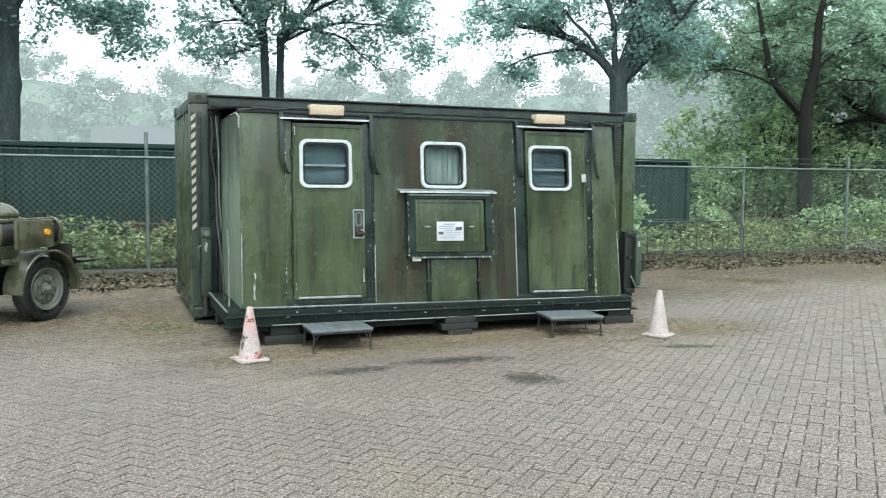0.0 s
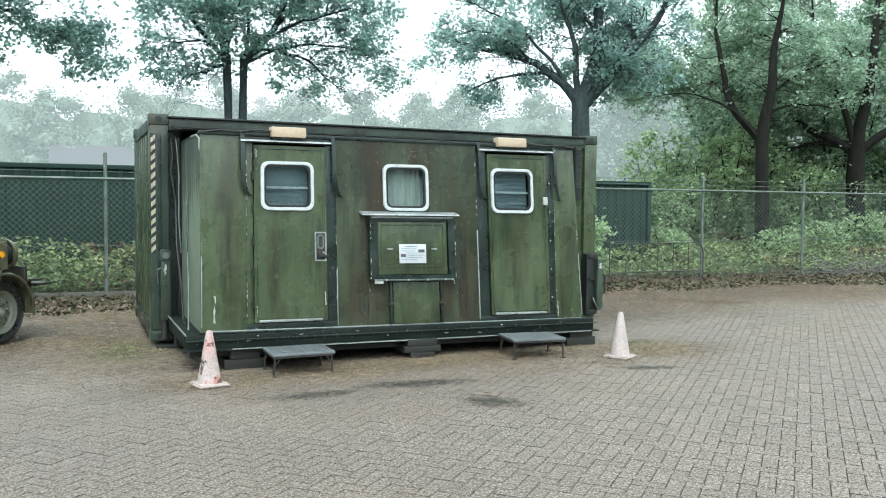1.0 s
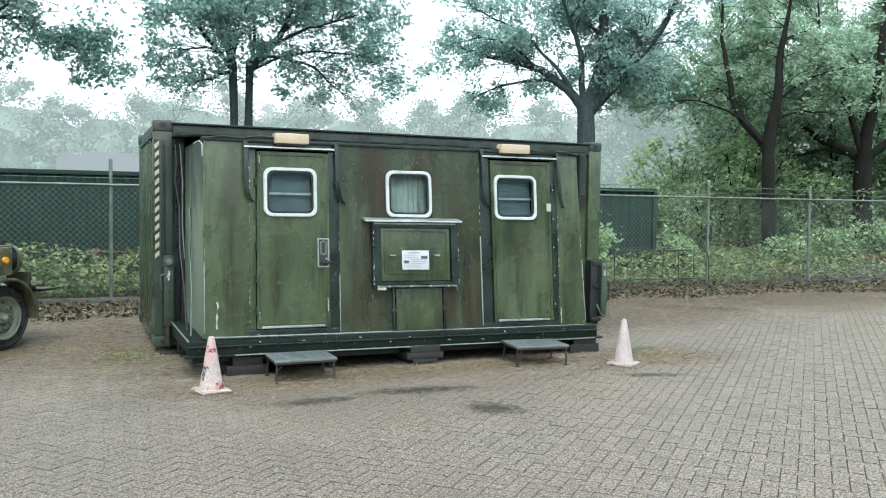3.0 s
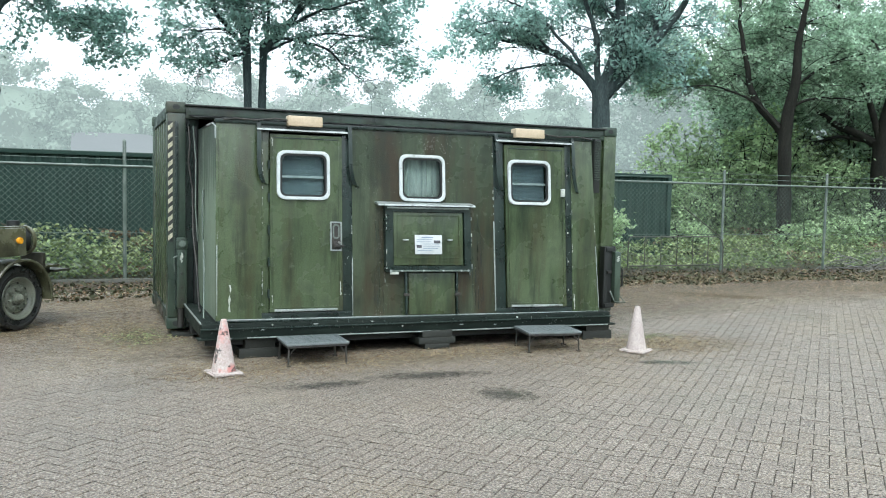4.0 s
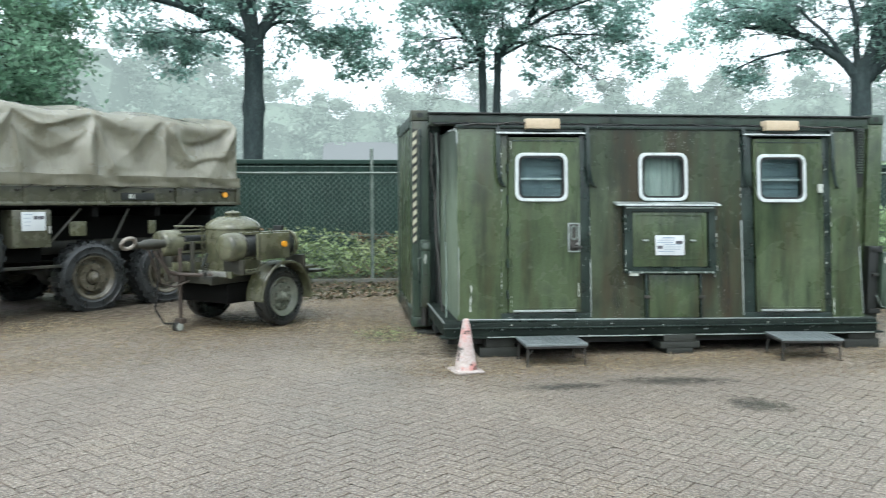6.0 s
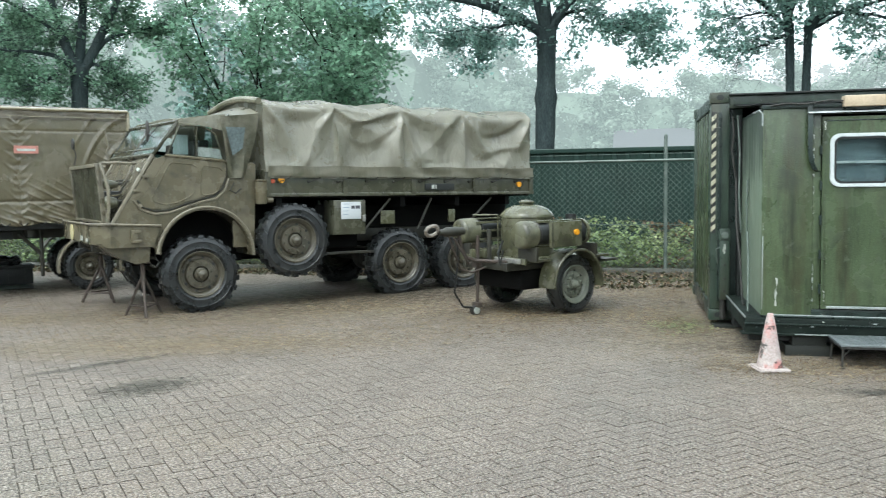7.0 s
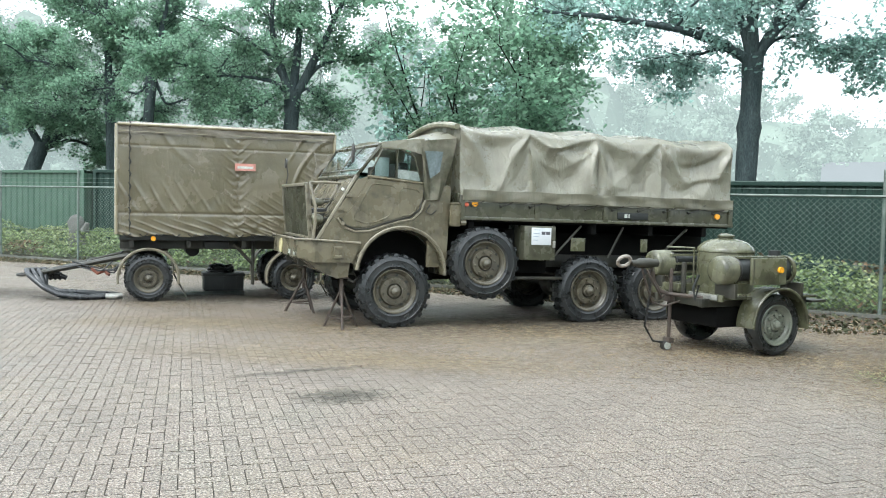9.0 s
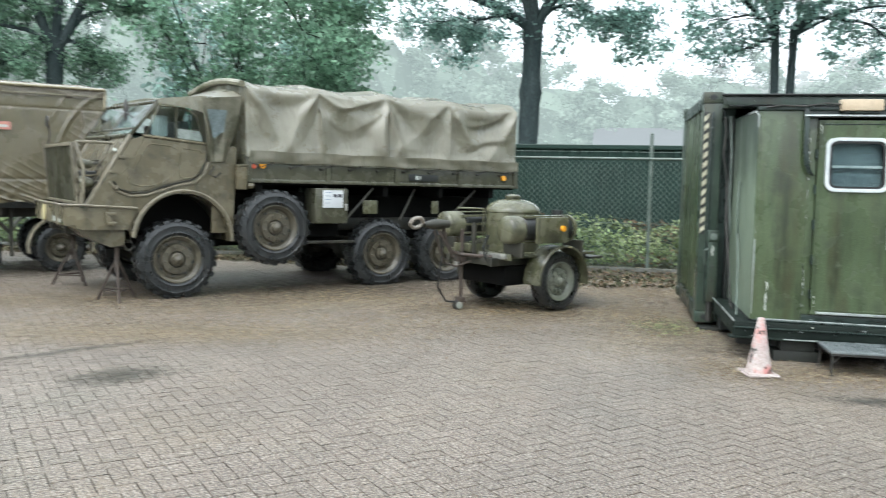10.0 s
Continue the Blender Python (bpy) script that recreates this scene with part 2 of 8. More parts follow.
MUD = dict(color=(0.032, 0.03, 0.022), scale=4.0, lo=0.5, hi=0.68, detail=9, amount=0.7)
RUB = dict(color=(0.22, 0.205, 0.16), scale=12, lo=0.62, hi=0.7, detail=8, amount=0.45)
m_olive = mat("olive_drab_paint", [(0.09, 0.079, 0.05), (0.12, 0.105, 0.066), (0.152, 0.133, 0.086)], 2.2, 0.28, 0.14, 0.06, 90, fine=0.16,
              streak=[dict(color=(0.032, 0.03, 0.02), lo=0.54, hi=0.72, amount=0.55, stretch=(5, 5, 0.5))], spots=[MUD, RUB])
m_olive_dark = mat("dark_olive_paint", [(0.013, 0.013, 0.01), (0.026, 0.025, 0.017), (0.042, 0.039, 0.026)], 3, 0.5, 0.15, 0.12, 80, spots=[MUD])
m_olive_green = mat("green_olive_paint", [(0.068, 0.069, 0.04), (0.106, 0.106, 0.063), (0.152, 0.15, 0.1)], 3, 0.27, 0.14, 0.08, 80,
                    streak=[dict(color=(0.025, 0.026, 0.016), lo=0.5, hi=0.7, amount=0.65, stretch=(6, 6, 0.8))], spots=[MUD, RUB], fine=0.2)
m_canvas = mat("olive_canvas", [(0.3, 0.288, 0.216), (0.345, 0.33, 0.25), (0.4, 0.38, 0.297)], 1.6, 0.3, 0.1, 0.1, 220, fine=0.1,
               streak=[dict(color=(0.25, 0.235, 0.18), lo=0.5, hi=0.72, amount=0.55, stretch=(2.5, 2.5, 0.6))], sheen=0.8, coat=0.5, crease=(4.2, 0.04, 0.7, (1.0, 1.0, 0.55)))
m_rim_green = mat("pale_green_rim", [(0.1, 0.11, 0.085), (0.15, 0.16, 0.125), (0.2, 0.205, 0.165)], 5, 0.35, 0.1, 0.1, 70, fine=0.2, spots=[dict(MUD, amount=0.5)])
m_canvas_hem = mat("dark_olive_canvas", [(0.19, 0.18, 0.125), (0.235, 0.222, 0.16), (0.28, 0.265, 0.195)], 2, 0.36, 0.1, 0.1, 200, fine=0.15, streak=[dict(color=(0.1, 0.095, 0.06), lo=0.5, hi=0.7, amount=0.6, stretch=(4, 4, 0.6))], coat=0.3)
m_canvas_brown = mat("brown_pvc_tarp", [(0.195, 0.17, 0.1), (0.225, 0.195, 0.118), (0.27, 0.236, 0.15)], 1.4, 0.24, 0.1, 0.06, 160, fine=0.08,
                     streak=[dict(color=(0.18, 0.155, 0.105), lo=0.5, hi=0.75, amount=0.5, stretch=(2, 2, 0.5))], sheen=0.9, coat=0.8, crease=(2.4, 0.016, 0.5, (1.0, 1.0, 0.6)))
# paler than the brown tarp: the wet sheen is put into the colour
m_canvas_top = mat("wet_sheen_pale_tarp", [(0.21, 0.182, 0.13), (0.29, 0.26, 0.2)], 2, 0.22, 0.1, 0.1, 80)
m_canvas_moss = mat("mossy_canvas", [(0.12, 0.118, 0.075), (0.185, 0.175, 0.12), (0.27, 0.255, 0.195)], 5, 0.45, 0.1, 0.12, 120, fine=0.15, spots=[dict(color=(0.08, 0.085, 0.045), scale=6, lo=0.52, hi=0.62, detail=6, amount=0.7)], crease=(3.0, 0.03, 0.8, (1, 1, 0.5)))
m_rim = mat("dusty_olive_rim", [(0.055, 0.048, 0.033), (0.082, 0.073, 0.05), (0.115, 0.104, 0.075)], 4, 0.33, 0.14, 0.08, 80, fine=0.2, spots=[MUD, RUB])
m_bed = mat("dark_green_olive_paint", [(0.055, 0.056, 0.036), (0.076, 0.076, 0.05), (0.1, 0.099, 0.07)], 2.5, 0.28, 0.14, 0.06, 90, fine=0.18, streak=[dict(color=(0.025, 0.025, 0.018), lo=0.52, hi=0.7, amount=0.6, stretch=(5, 5, 0.6))], spots=[MUD, RUB])
# pale olive for rubbed edges, their highlights put into the colour too
m_edge = mat("rubbed_edge_highlight", [(0.15, 0.132, 0.09), (0.21, 0.19, 0.14)], 7, 0.33, 0.1, 0.06, 80, fine=0.2, spots=[MUD])
m_label = mat("faded_red_print", [(0.42, 0.17, 0.13), (0.5, 0.24, 0.19)], 14, 0.4, 0.1, 0.03)
m_tyre = mat("black_tyre_rubber", [(0.01, 0.0115, 0.0115), (0.024, 0.026, 0.026)], 6, 0.3, 0.12, 0.15, 90, spots=[dict(color=(0.05, 0.048, 0.043), scale=5, lo=0.52, hi=0.75, detail=6, amount=0.35)])
# near black and dull: the shade under the vehicles is put into this colour
m_shade_black = mat("shade_black_underside", [(0.003, 0.003, 0.003), (0.008, 0.008, 0.007)], 4, 0.8, 0.1, 0.1, sheen=0.1)
m_tarmac_blue = mat("faded_vinyl_window", [(0.13, 0.16, 0.145), (0.22, 0.25, 0.225)], 4, 0.25, 0.1, 0.1, 30)
m_vinyl = mat("milky_blue_vinyl", [(0.16, 0.2, 0.2), (0.24, 0.29, 0.29)], 4, 0.2, 0.08, 0.1, 30)
m_orange = mat("amber_reflector", [(0.75, 0.3, 0.015), (0.85, 0.4, 0.03)], 20, 0.2, 0.05, 0.05)
m_red = mat("red_reflector", [(0.35, 0.06, 0.03), (0.45, 0.1, 0.05)], 20, 0.25, 0.05, 0.05)
m_yellow = mat("faded_yellow_plate", [(0.42, 0.36, 0.17), (0.5, 0.45, 0.26)], 9, 0.5, 0.1, 0.05)
m_white = mat("worn_white_paint", [(0.3, 0.32, 0.28), (0.48, 0.5, 0.45)], 9, 0.45, 0.1, 0.05)
m_hurdle = mat("rusty_green_tube", [(0.03, 0.036, 0.028), (0.05, 0.05, 0.038), (0.075, 0.075, 0.06)], 6, 0.5, 0.1, 0.1, 70)
m_galv = mat("galvanised_green_steel", [(0.075, 0.1, 0.082), (0.125, 0.155, 0.132), (0.185, 0.21, 0.188)], 5, 0.5, 0.1, 0.08, 90, metal=0.35)
m_wire = mat("grey_green_wire", [(0.07, 0.097, 0.084), (0.13, 0.162, 0.14)], 3, 0.5, 0.1, 0, metal=0.3)
m_cont_dark = mat("dark_green_corrugated_steel", [(0.009, 0.024, 0.018), (0.015, 0.036, 0.027)], 1.5, 0.65, 0.1, 0.05, 50, sheen=0.25)
m_cont_light = mat("faded_green_corrugated_steel", [(0.035, 0.08, 0.05), (0.05, 0.1, 0.065)], 1.5, 0.5, 0.1, 0.05, 50)
m_brick = mat("grey_paving_brick", [(0.142, 0.117, 0.093), (0.174, 0.139, 0.107), (0.205, 0.17, 0.132)], 0.55, 0.42, 0.12, 0.8, 80, fine=0.5, island=0.1, placed=True,
              spots=[dict(color=(0.215, 0.168, 0.108), scale=0.33, lo=0.5, hi=0.66, detail=6, amount=0.65), dict(color=(0.1, 0.1, 0.068), scale=0.55, lo=0.55, hi=0.7, detail=6, amount=0.5),
                     dict(color=(0.42, 0.375, 0.32), scale=52, lo=0.51, hi=0.57, detail=4, amount=0.8), dict(color=(0.024, 0.02, 0.016), scale=60, lo=0.51, hi=0.57, detail=4, amount=0.85),
                     dict(color=(0.5, 0.46, 0.4), scale=24, lo=0.66, hi=0.7, detail=3, amount=0.8)])
m_joint = mat("dark_joint_sand", [(0.048, 0.042, 0.034), (0.078, 0.067, 0.053)], 2, 0.85, 0.1, 0.4, 60, spots=[dict(color=(0.04, 0.05, 0.02), scale=1.2, lo=0.5, hi=0.7, amount=0.7)])
m_puddle = mat("wet_dark_sediment", [(0.07, 0.064, 0.054), (0.1, 0.092, 0.078)], 4, 0.2, 0.08, 0.05, 60)


def soft_edge(m, strength=0.8, core=1.5):
    """Lets a thin film on the ground fade out towards an uneven edge."""
    n, l = m.node_tree.nodes, m.node_tree.links
    tc = n.new("ShaderNodeTexCoord")
    sub = n.new("ShaderNodeVectorMath")
    sub.operation = "SUBTRACT"
    sub.inputs[1].default_value = (0.5, 0.5, 0.5)
    l.new(tc.outputs["Generated"], sub.inputs[0])
    ln = n.new("ShaderNodeVectorMath")
    ln.operation = "MULTIPLY"
    ln.inputs[1].default_value = (2, 2, 0)
    l.new(sub.outputs[0], ln.inputs[0])
    dist = n.new("ShaderNodeVectorMath")
    dist.operation = "LENGTH"
    l.new(ln.outputs[0], dist.inputs[0])
    no = n.new("ShaderNodeTexNoise")
    no.inputs["Scale"].default_value, no.inputs["Detail"].default_value, no.inputs["Roughness"].default_value = 9.0, 8, 0.72
    l.new(tc.outputs["Object"], no.inputs["Vector"])
    ma = n.new("ShaderNodeMath")
    ma.operation = "MULTIPLY_ADD"
    ma.inputs[1].default_value = 2.6
    l.new(no.outputs["Fac"], ma.inputs[0])
    l.new(dist.outputs["Value"], ma.inputs[2])
    mr = n.new("ShaderNodeMapRange")
    mr.inputs[1].default_value, mr.inputs[2].default_value, mr.inputs[3].default_value, mr.inputs[4].default_value = core, 2.2, strength, 0.0
    l.new(ma.outputs[0], mr.inputs[0])
    l.new(mr.outputs[0], n["Principled BSDF"].inputs["Alpha"])
    return m


soft_edge(m_puddle, 0.82)
m_oil = soft_edge(mat("dried_oil_film", [(0.05, 0.046, 0.036), (0.08, 0.075, 0.058)], 4, 0.55, 0.1, 0.1, 60), 0.5)
m_moss = soft_edge(mat("thin_moss_film", [(0.035, 0.034, 0.025), (0.06, 0.058, 0.04)], 4, 0.8, 0.1, 0.3, 60), 0.6)
m_dirt = soft_edge(mat("straw_coloured_dirt_film", [(0.14, 0.104, 0.058), (0.21, 0.16, 0.09), (0.3, 0.235, 0.138)], 6, 0.85, 0.1, 0.6, 70, fine=0.5), 0.56, 1.2)
m_silt = soft_edge(mat("brown_leaf_mould_film", [(0.07, 0.052, 0.03), (0.11, 0.083, 0.05), (0.15, 0.118, 0.075)], 5, 0.85, 0.1, 0.6, 60, fine=0.5), 0.36, 0.7)
m_litter_film = soft_edge(mat("brown_soil_film", [(0.075, 0.058, 0.038), (0.11, 0.087, 0.058), (0.16, 0.13, 0.09)], 4, 0.8, 0.1, 0.6, 60, fine=0.5), 0.8, 0.5)
m_dark_ground = soft_edge(mat("dark_brown_ground_film", [(0.03, 0.025, 0.018), (0.055, 0.044, 0.03), (0.085, 0.068, 0.045)], 5, 0.6, 0.15, 0.6, 60, fine=0.5), 0.84, 1.1)
m_sprout = soft_edge(mat("green_moss_film", [(0.06, 0.075, 0.025), (0.1, 0.11, 0.04)], 5, 0.85, 0.1, 0.6, 60, fine=0.5), 0.44, 1.0)
m_kerb = mat("mossy_concrete_edging", [(0.07, 0.072, 0.06), (0.13, 0.13, 0.115)], 2.5, 0.8, 0.1, 0.4, 60, spots=[dict(color=(0.035, 0.045, 0.02), scale=2, lo=0.5, hi=0.65, amount=0.7)])
m_litter = mat("leaf_litter_soil", [(0.03, 0.022, 0.014), (0.052, 0.038, 0.025), (0.085, 0.064, 0.042)], 3, 0.85, 0.1, 0.7, 45, fine=0.5,
               spots=[dict(color=(0.045, 0.06, 0.02), scale=1.5, lo=0.55, hi=0.7, amount=0.6)])
m_soil = mat("wooded_ground", [(0.03, 0.035, 0.015), (0.05, 0.055, 0.025), (0.07, 0.06, 0.03)], 0.8, 0.9, 0.1, 0.6, 20, fine=0.5)
# bark lifted towards blue-grey, with the haze put into its colour
m_bark = mat("haze_pale_oak_bark", [(0.028, 0.04, 0.041), (0.045, 0.06, 0.06), (0.066, 0.082, 0.08)], 3, 0.85, 0.1, 0.9, 22, stretch=(3, 3, 0.5), fine=0.5)
m_bark_brown = mat("brown_bark", [(0.01, 0.011, 0.009), (0.022, 0.021, 0.017)], 3, 0.85, 0.1, 0.9, 22, stretch=(3, 3, 0.5), fine=0.5)
for m in (m_bark, m_bark_brown):
    m.node_tree.nodes["Principled BSDF"].inputs["Specular IOR Level"].default_value = 0.12
# leaf colour is paler and bluer than oak, standing in for haze
m_leaf = mat("haze_pale_oak_leaves", [(0.29, 0.43, 0.385), (0.39, 0.535, 0.475)], 0.5, 0.5, 0.1, 0, fine=0.0, island=0.4, leaf=0.8)
m_leaf_wood = mat("woodland_leaves", [(0.33, 0.46, 0.34), (0.42, 0.54, 0.4)], 0.5, 0.4, 0.1, 0, fine=0.0, island=0.45, leaf=0.7)
m_leaf_young = mat("young_tree_leaves", [(0.175, 0.3, 0.205), (0.225, 0.35, 0.24)], 0.5, 0.38, 0.1, 0, fine=0.0, island=0.45, leaf=0.7)
m_leaf_light = mat("light_green_leaves", [(0.31, 0.43, 0.23), (0.41, 0.52, 0.3)], 0.6, 0.45, 0.1, 0, fine=0.0, island=0.45, leaf=0.55)
m_leaf_ground = mat("ground_cover_leaves", [(0.12, 0.175, 0.065), (0.175, 0.23, 0.09), (0.25, 0.28, 0.135)], 0.7, 0.45, 0.1, 0, fine=0.0, island=0.55, leaf=0.3)
m_leaf_brown = mat("withered_leaves", [(0.1, 0.062, 0.032), (0.17, 0.108, 0.055)], 1, 0.7, 0.1, 0, fine=0.0, island=0.4, leaf=0.2)
m_straw = mat("dry_straw_bits", [(0.17, 0.135, 0.08), (0.33, 0.27, 0.165)], 1, 0.7, 0.1, 0, fine=0.0, island=0.5)
# both far foliages carry the mist in pale colour and glow
m_painted_mist_near = mat("painted_mist_foliage", [(0.16, 0.21, 0.16), (0.26, 0.315, 0.245)], 0.2, 0.9, 0.05, 0, fine=0, island=0.5, glow=((0.295, 0.345, 0.332), 0.5))
m_painted_mist_far = mat("far_painted_mist_foliage", [(0.08, 0.1, 0.085), (0.11, 0.13, 0.11)], 0.2, 0.9, 0.05, 0, fine=0, island=0.4, glow=((0.4, 0.43, 0.415), 0.78))
m_rust_red = mat("faded_red_paint", [(0.16, 0.05, 0.03), (0.24, 0.085, 0.05)], 9, 0.55, 0.1, 0.1)
m_worn = mat("worn_bare_iron", [(0.2, 0.17, 0.14), (0.32, 0.29, 0.25)], 8, 0.5, 0.12, 0.2, 60, metal=0.4)
m_hose = mat("black_hose", [(0.01, 0.011, 0.012), (0.025, 0.027, 0.028)], 5, 0.3, 0.1, 0.05)
m_tin = mat("dull_bare_metal", [(0.3, 0.3, 0.28), (0.45, 0.44, 0.4)], 9, 0.4, 0.12, 0.1, metal=0.8)


# ---- mesh helpers ----
def part(name, bm, material, parent=None, label="", sharp=38):
    me = bpy.data.meshes.new(name)
    bm.to_mesh(me)
    bm.free()
    me.materials.append(material)
    if sharp:
        me.polygons.foreach_set("use_smooth", [True] * len(me.polygons))
        me.set_sharp_from_angle(angle=radians(sharp))
    ob = new(name, me)
    if parent is not None:
        ob.parent = parent
    if label:
        ob["label"] = label
    return ob


def thing(name, label, category, m=None, group="", kind=""):
    ob = tagged(new(name), label, category, group, kind)
    ob.empty_display_size = 0.2
    if m is not None:
        ob.matrix_basis = m
    return ob


def box(bm, x0, x1, y0, y1, z0, z1, bevel=0.0, m=None):
    v = [bm.verts.new((x, y, z)) for x in (x0, x1) for y in (y0, y1) for z in (z0, z1)]
    f = [bm.faces.new([v[i] for i in q]) for q in ((0, 1, 3, 2), (4, 6, 7, 5), (0, 4, 5, 1), (2, 3, 7, 6), (0, 2, 6, 4), (1, 5, 7, 3))]
    vs = v
    if bevel:
        edges = list({e for face in f for e in face.edges})
        r = bmesh.ops.bevel(bm, geom=edges, offset=bevel, segments=2, affect="EDGES", profile=0.6)
        vs = list({w for w in r["verts"]} | {w for w in v if w.is_valid})
    if m is not None:
        bmesh.ops.transform(bm, matrix=m, verts=vs)
    return bm


def boxes(rows, bevel=0.0):
    bm = bmesh.new()
    for r in rows:
        box(bm, *r, bevel=bevel)
    return bm


def cyl(bm, p0, p1, r0, r1=None, seg=12, cap=True):
    p0, p1 = Vector(p0), Vector(p1)
    d = p1 - p0
    m = Matrix.Translation((p0 + p1) / 2) @ d.to_track_quat("Z", "Y").to_matrix().to_4x4()
    bmesh.ops.create_cone(bm, cap_ends=cap, segments=seg, radius1=r0, radius2=r0 if r1 is None else r1, depth=d.length, matrix=m)
    return bm


def rods(rows, r, seg=8):
    bm = bmesh.new()
    for a, b in rows:
        cyl(bm, a, b, r, seg=seg)
    return bm


def tube(bm, pts, r, seg=8, closed=False):
    pts = [Vector(p) for p in pts]
    rings = []
    up = Vector((0.13, 0.27, 0.95)).normalized()
    for i, p in enumerate(pts):
        a = pts[i - 1] if i or closed else p
        b = pts[(i + 1) % len(pts)] if i < len(pts) - 1 or closed else p
        d = (b - a).normalized()
        s = d.cross(up)
        s = (s if s.length > 0.05 else d.cross(Vector((1, 0, 0)))).normalized()
        t = d.cross(s).normalized()
        rr = r[i] if isinstance(r, (list, tuple)) else r
        rings.append([bm.verts.new(p + rr * (math.cos(2 * math.pi * k / seg) * s + math.sin(2 * math.pi * k / seg) * t)) for k in range(seg)])
    n = len(rings)
    for i in range(n if closed else n - 1):
        a, b = rings[i], rings[(i + 1) % n]
        for k in range(seg):
            bm.faces.new((a[k], a[(k + 1) % seg], b[(k + 1) % seg], b[k]))
    if not closed:
        bm.faces.new(rings[0][::-1])
        bm.faces.new(rings[-1])
    return bm


def prism(bm, poly, a, b, axis="y"):
    """Extrude a polygon of two coordinates along the third axis, from a to b."""
    def at(p, h):
        return {"x": (h, p[0], p[1]), "y": (p[0], h, p[1]), "z": (p[0], p[1], h)}[axis]
    lo, hi = [bm.verts.new(at(p, a)) for p in poly], [bm.verts.new(at(p, b)) for p in poly]
    n = len(poly)
    fs = [bm.faces.new(lo), bm.faces.new(hi[::-1])]
    fs += [bm.faces.new((lo[i], hi[i], hi[(i + 1) % n], lo[(i + 1) % n])) for i in range(n)]
    bmesh.ops.recalc_face_normals(bm, faces=fs)
    return bm


def lathe(bm, prof, centre, axis="y", seg=32, caps=True):
    """Turn a profile of (radius, height) round an axis through the centre."""
    c = Vector(centre)
    rings = []
    for r, h in prof:
        ring = []
        for k in range(seg):
            a = 2 * math.pi * k / seg
            u, v = r * math.cos(a), r * math.sin(a)
            ring.append(bm.verts.new(c + Vector({"y": (u, h, v), "z": (u, v, h), "x": (h, u, v)}[axis])))
        rings.append(ring)
    fs = []
    for a, b in zip(rings, rings[1:]):
        for k in range(seg):
            fs.append(bm.faces.new((a[k], a[(k + 1) % seg], b[(k + 1) % seg], b[k])))
    for ring, (r, h) in ((rings[0], prof[0]), (rings[-1], prof[-1])):
        if caps and r > 1e-4:
            fs.append(bm.faces.new(ring))
    bmesh.ops.recalc_face_normals(bm, faces=fs)
    return bm


def rounded(x0, x1, z0, z1, r, seg=5):
    pts = []
    for cx, cz, a0 in ((x1 - r, z1 - r, 0), (x0 + r, z1 - r, 90), (x0 + r, z0 + r, 180), (x1 - r, z0 + r, 270)):
        for k in range(seg + 1):
            a = radians(a0 + 90 * k / seg)
            pts.append((cx + r * math.cos(a), cz + r * math.sin(a)))
    return pts


def ring(bm, outer, inner, y0, y1):
    """A frame between two outlines with the same number of points, from y0 (front) to y1."""
    vo, vi = [[[bm.verts.new((p[0], y, p[1])) for p in loop] for y in (y0, y1)] for loop in (outer, inner)]
    n = len(outer)
    fs = []
    for i in range(n):
        j = (i + 1) % n
        fs += [bm.faces.new(q) for q in ((vo[0][i], vo[0][j], vi[0][j], vi[0][i]), (vo[1][i], vi[1][i], vi[1][j], vo[1][j]),
                                         (vo[0][i], vo[1][i], vo[1][j], vo[0][j]), (vi[0][i], vi[0][j], vi[1][j], vi[1][i]))]
    bmesh.ops.recalc_face_normals(bm, faces=fs)
    return bm


def grid(bm, nu, nv, f, thick=0.0):
    """A sheet of nu by nv cells, from f(u, v) with u and v from 0 to 1."""
    vs = [[bm.verts.new(f(i / nu, j / nv)) for j in range(nv + 1)] for i in range(nu + 1)]
    fs = [bm.faces.new((vs[i][j], vs[i + 1][j], vs[i + 1][j + 1], vs[i][j + 1])) for i in range(nu) for j in range(nv)]
    if thick:
        bmesh.ops.solidify(bm, geom=fs, thickness=thick)
    return bm


def cards(name, material, verts, k):
    """One mesh of many separate polygons of k corners each."""
    verts = np.asarray(verts, np.float32).reshape(-1, 3)
    n = len(verts) // k
    me = bpy.data.meshes.new(name)
    me.vertices.add(n * k)
    me.loops.add(n * k)
    me.polygons.add(n)
    me.vertices.foreach_set("co", verts.ravel())
    me.loops.foreach_set("vertex_index", np.arange(n * k, dtype=np.int32))
    me.polygons.foreach_set("loop_start", np.arange(0, n * k, k, dtype=np.int32))
    me.polygons.foreach_set("use_smooth", [False] * n)
    me.update(calc_edges=True)
    me.materials.append(material)
    return new(name, me)


LEAF = np.array([(0, -0.5, 0), (0.3, -0.18, -0.06), (0.36, 0.24, 0.03), (0, 0.55, -0.07), (-0.38, 0.2, -0.05), (-0.27, -0.24, 0.04)])
SPRIG = np.array([(0, -0.5, 0), (0.3, 0.05, -0.05), (0, 0.5, 0.05), (-0.28, -0.04, -0.04)])


SPRAY = np.array([(0, -0.55, 0), (0.24, -0.1, -0.07), (0.3, 0.22, 0.04), (0, 0.55, -0.08), (-0.32, 0.12, -0.05)])


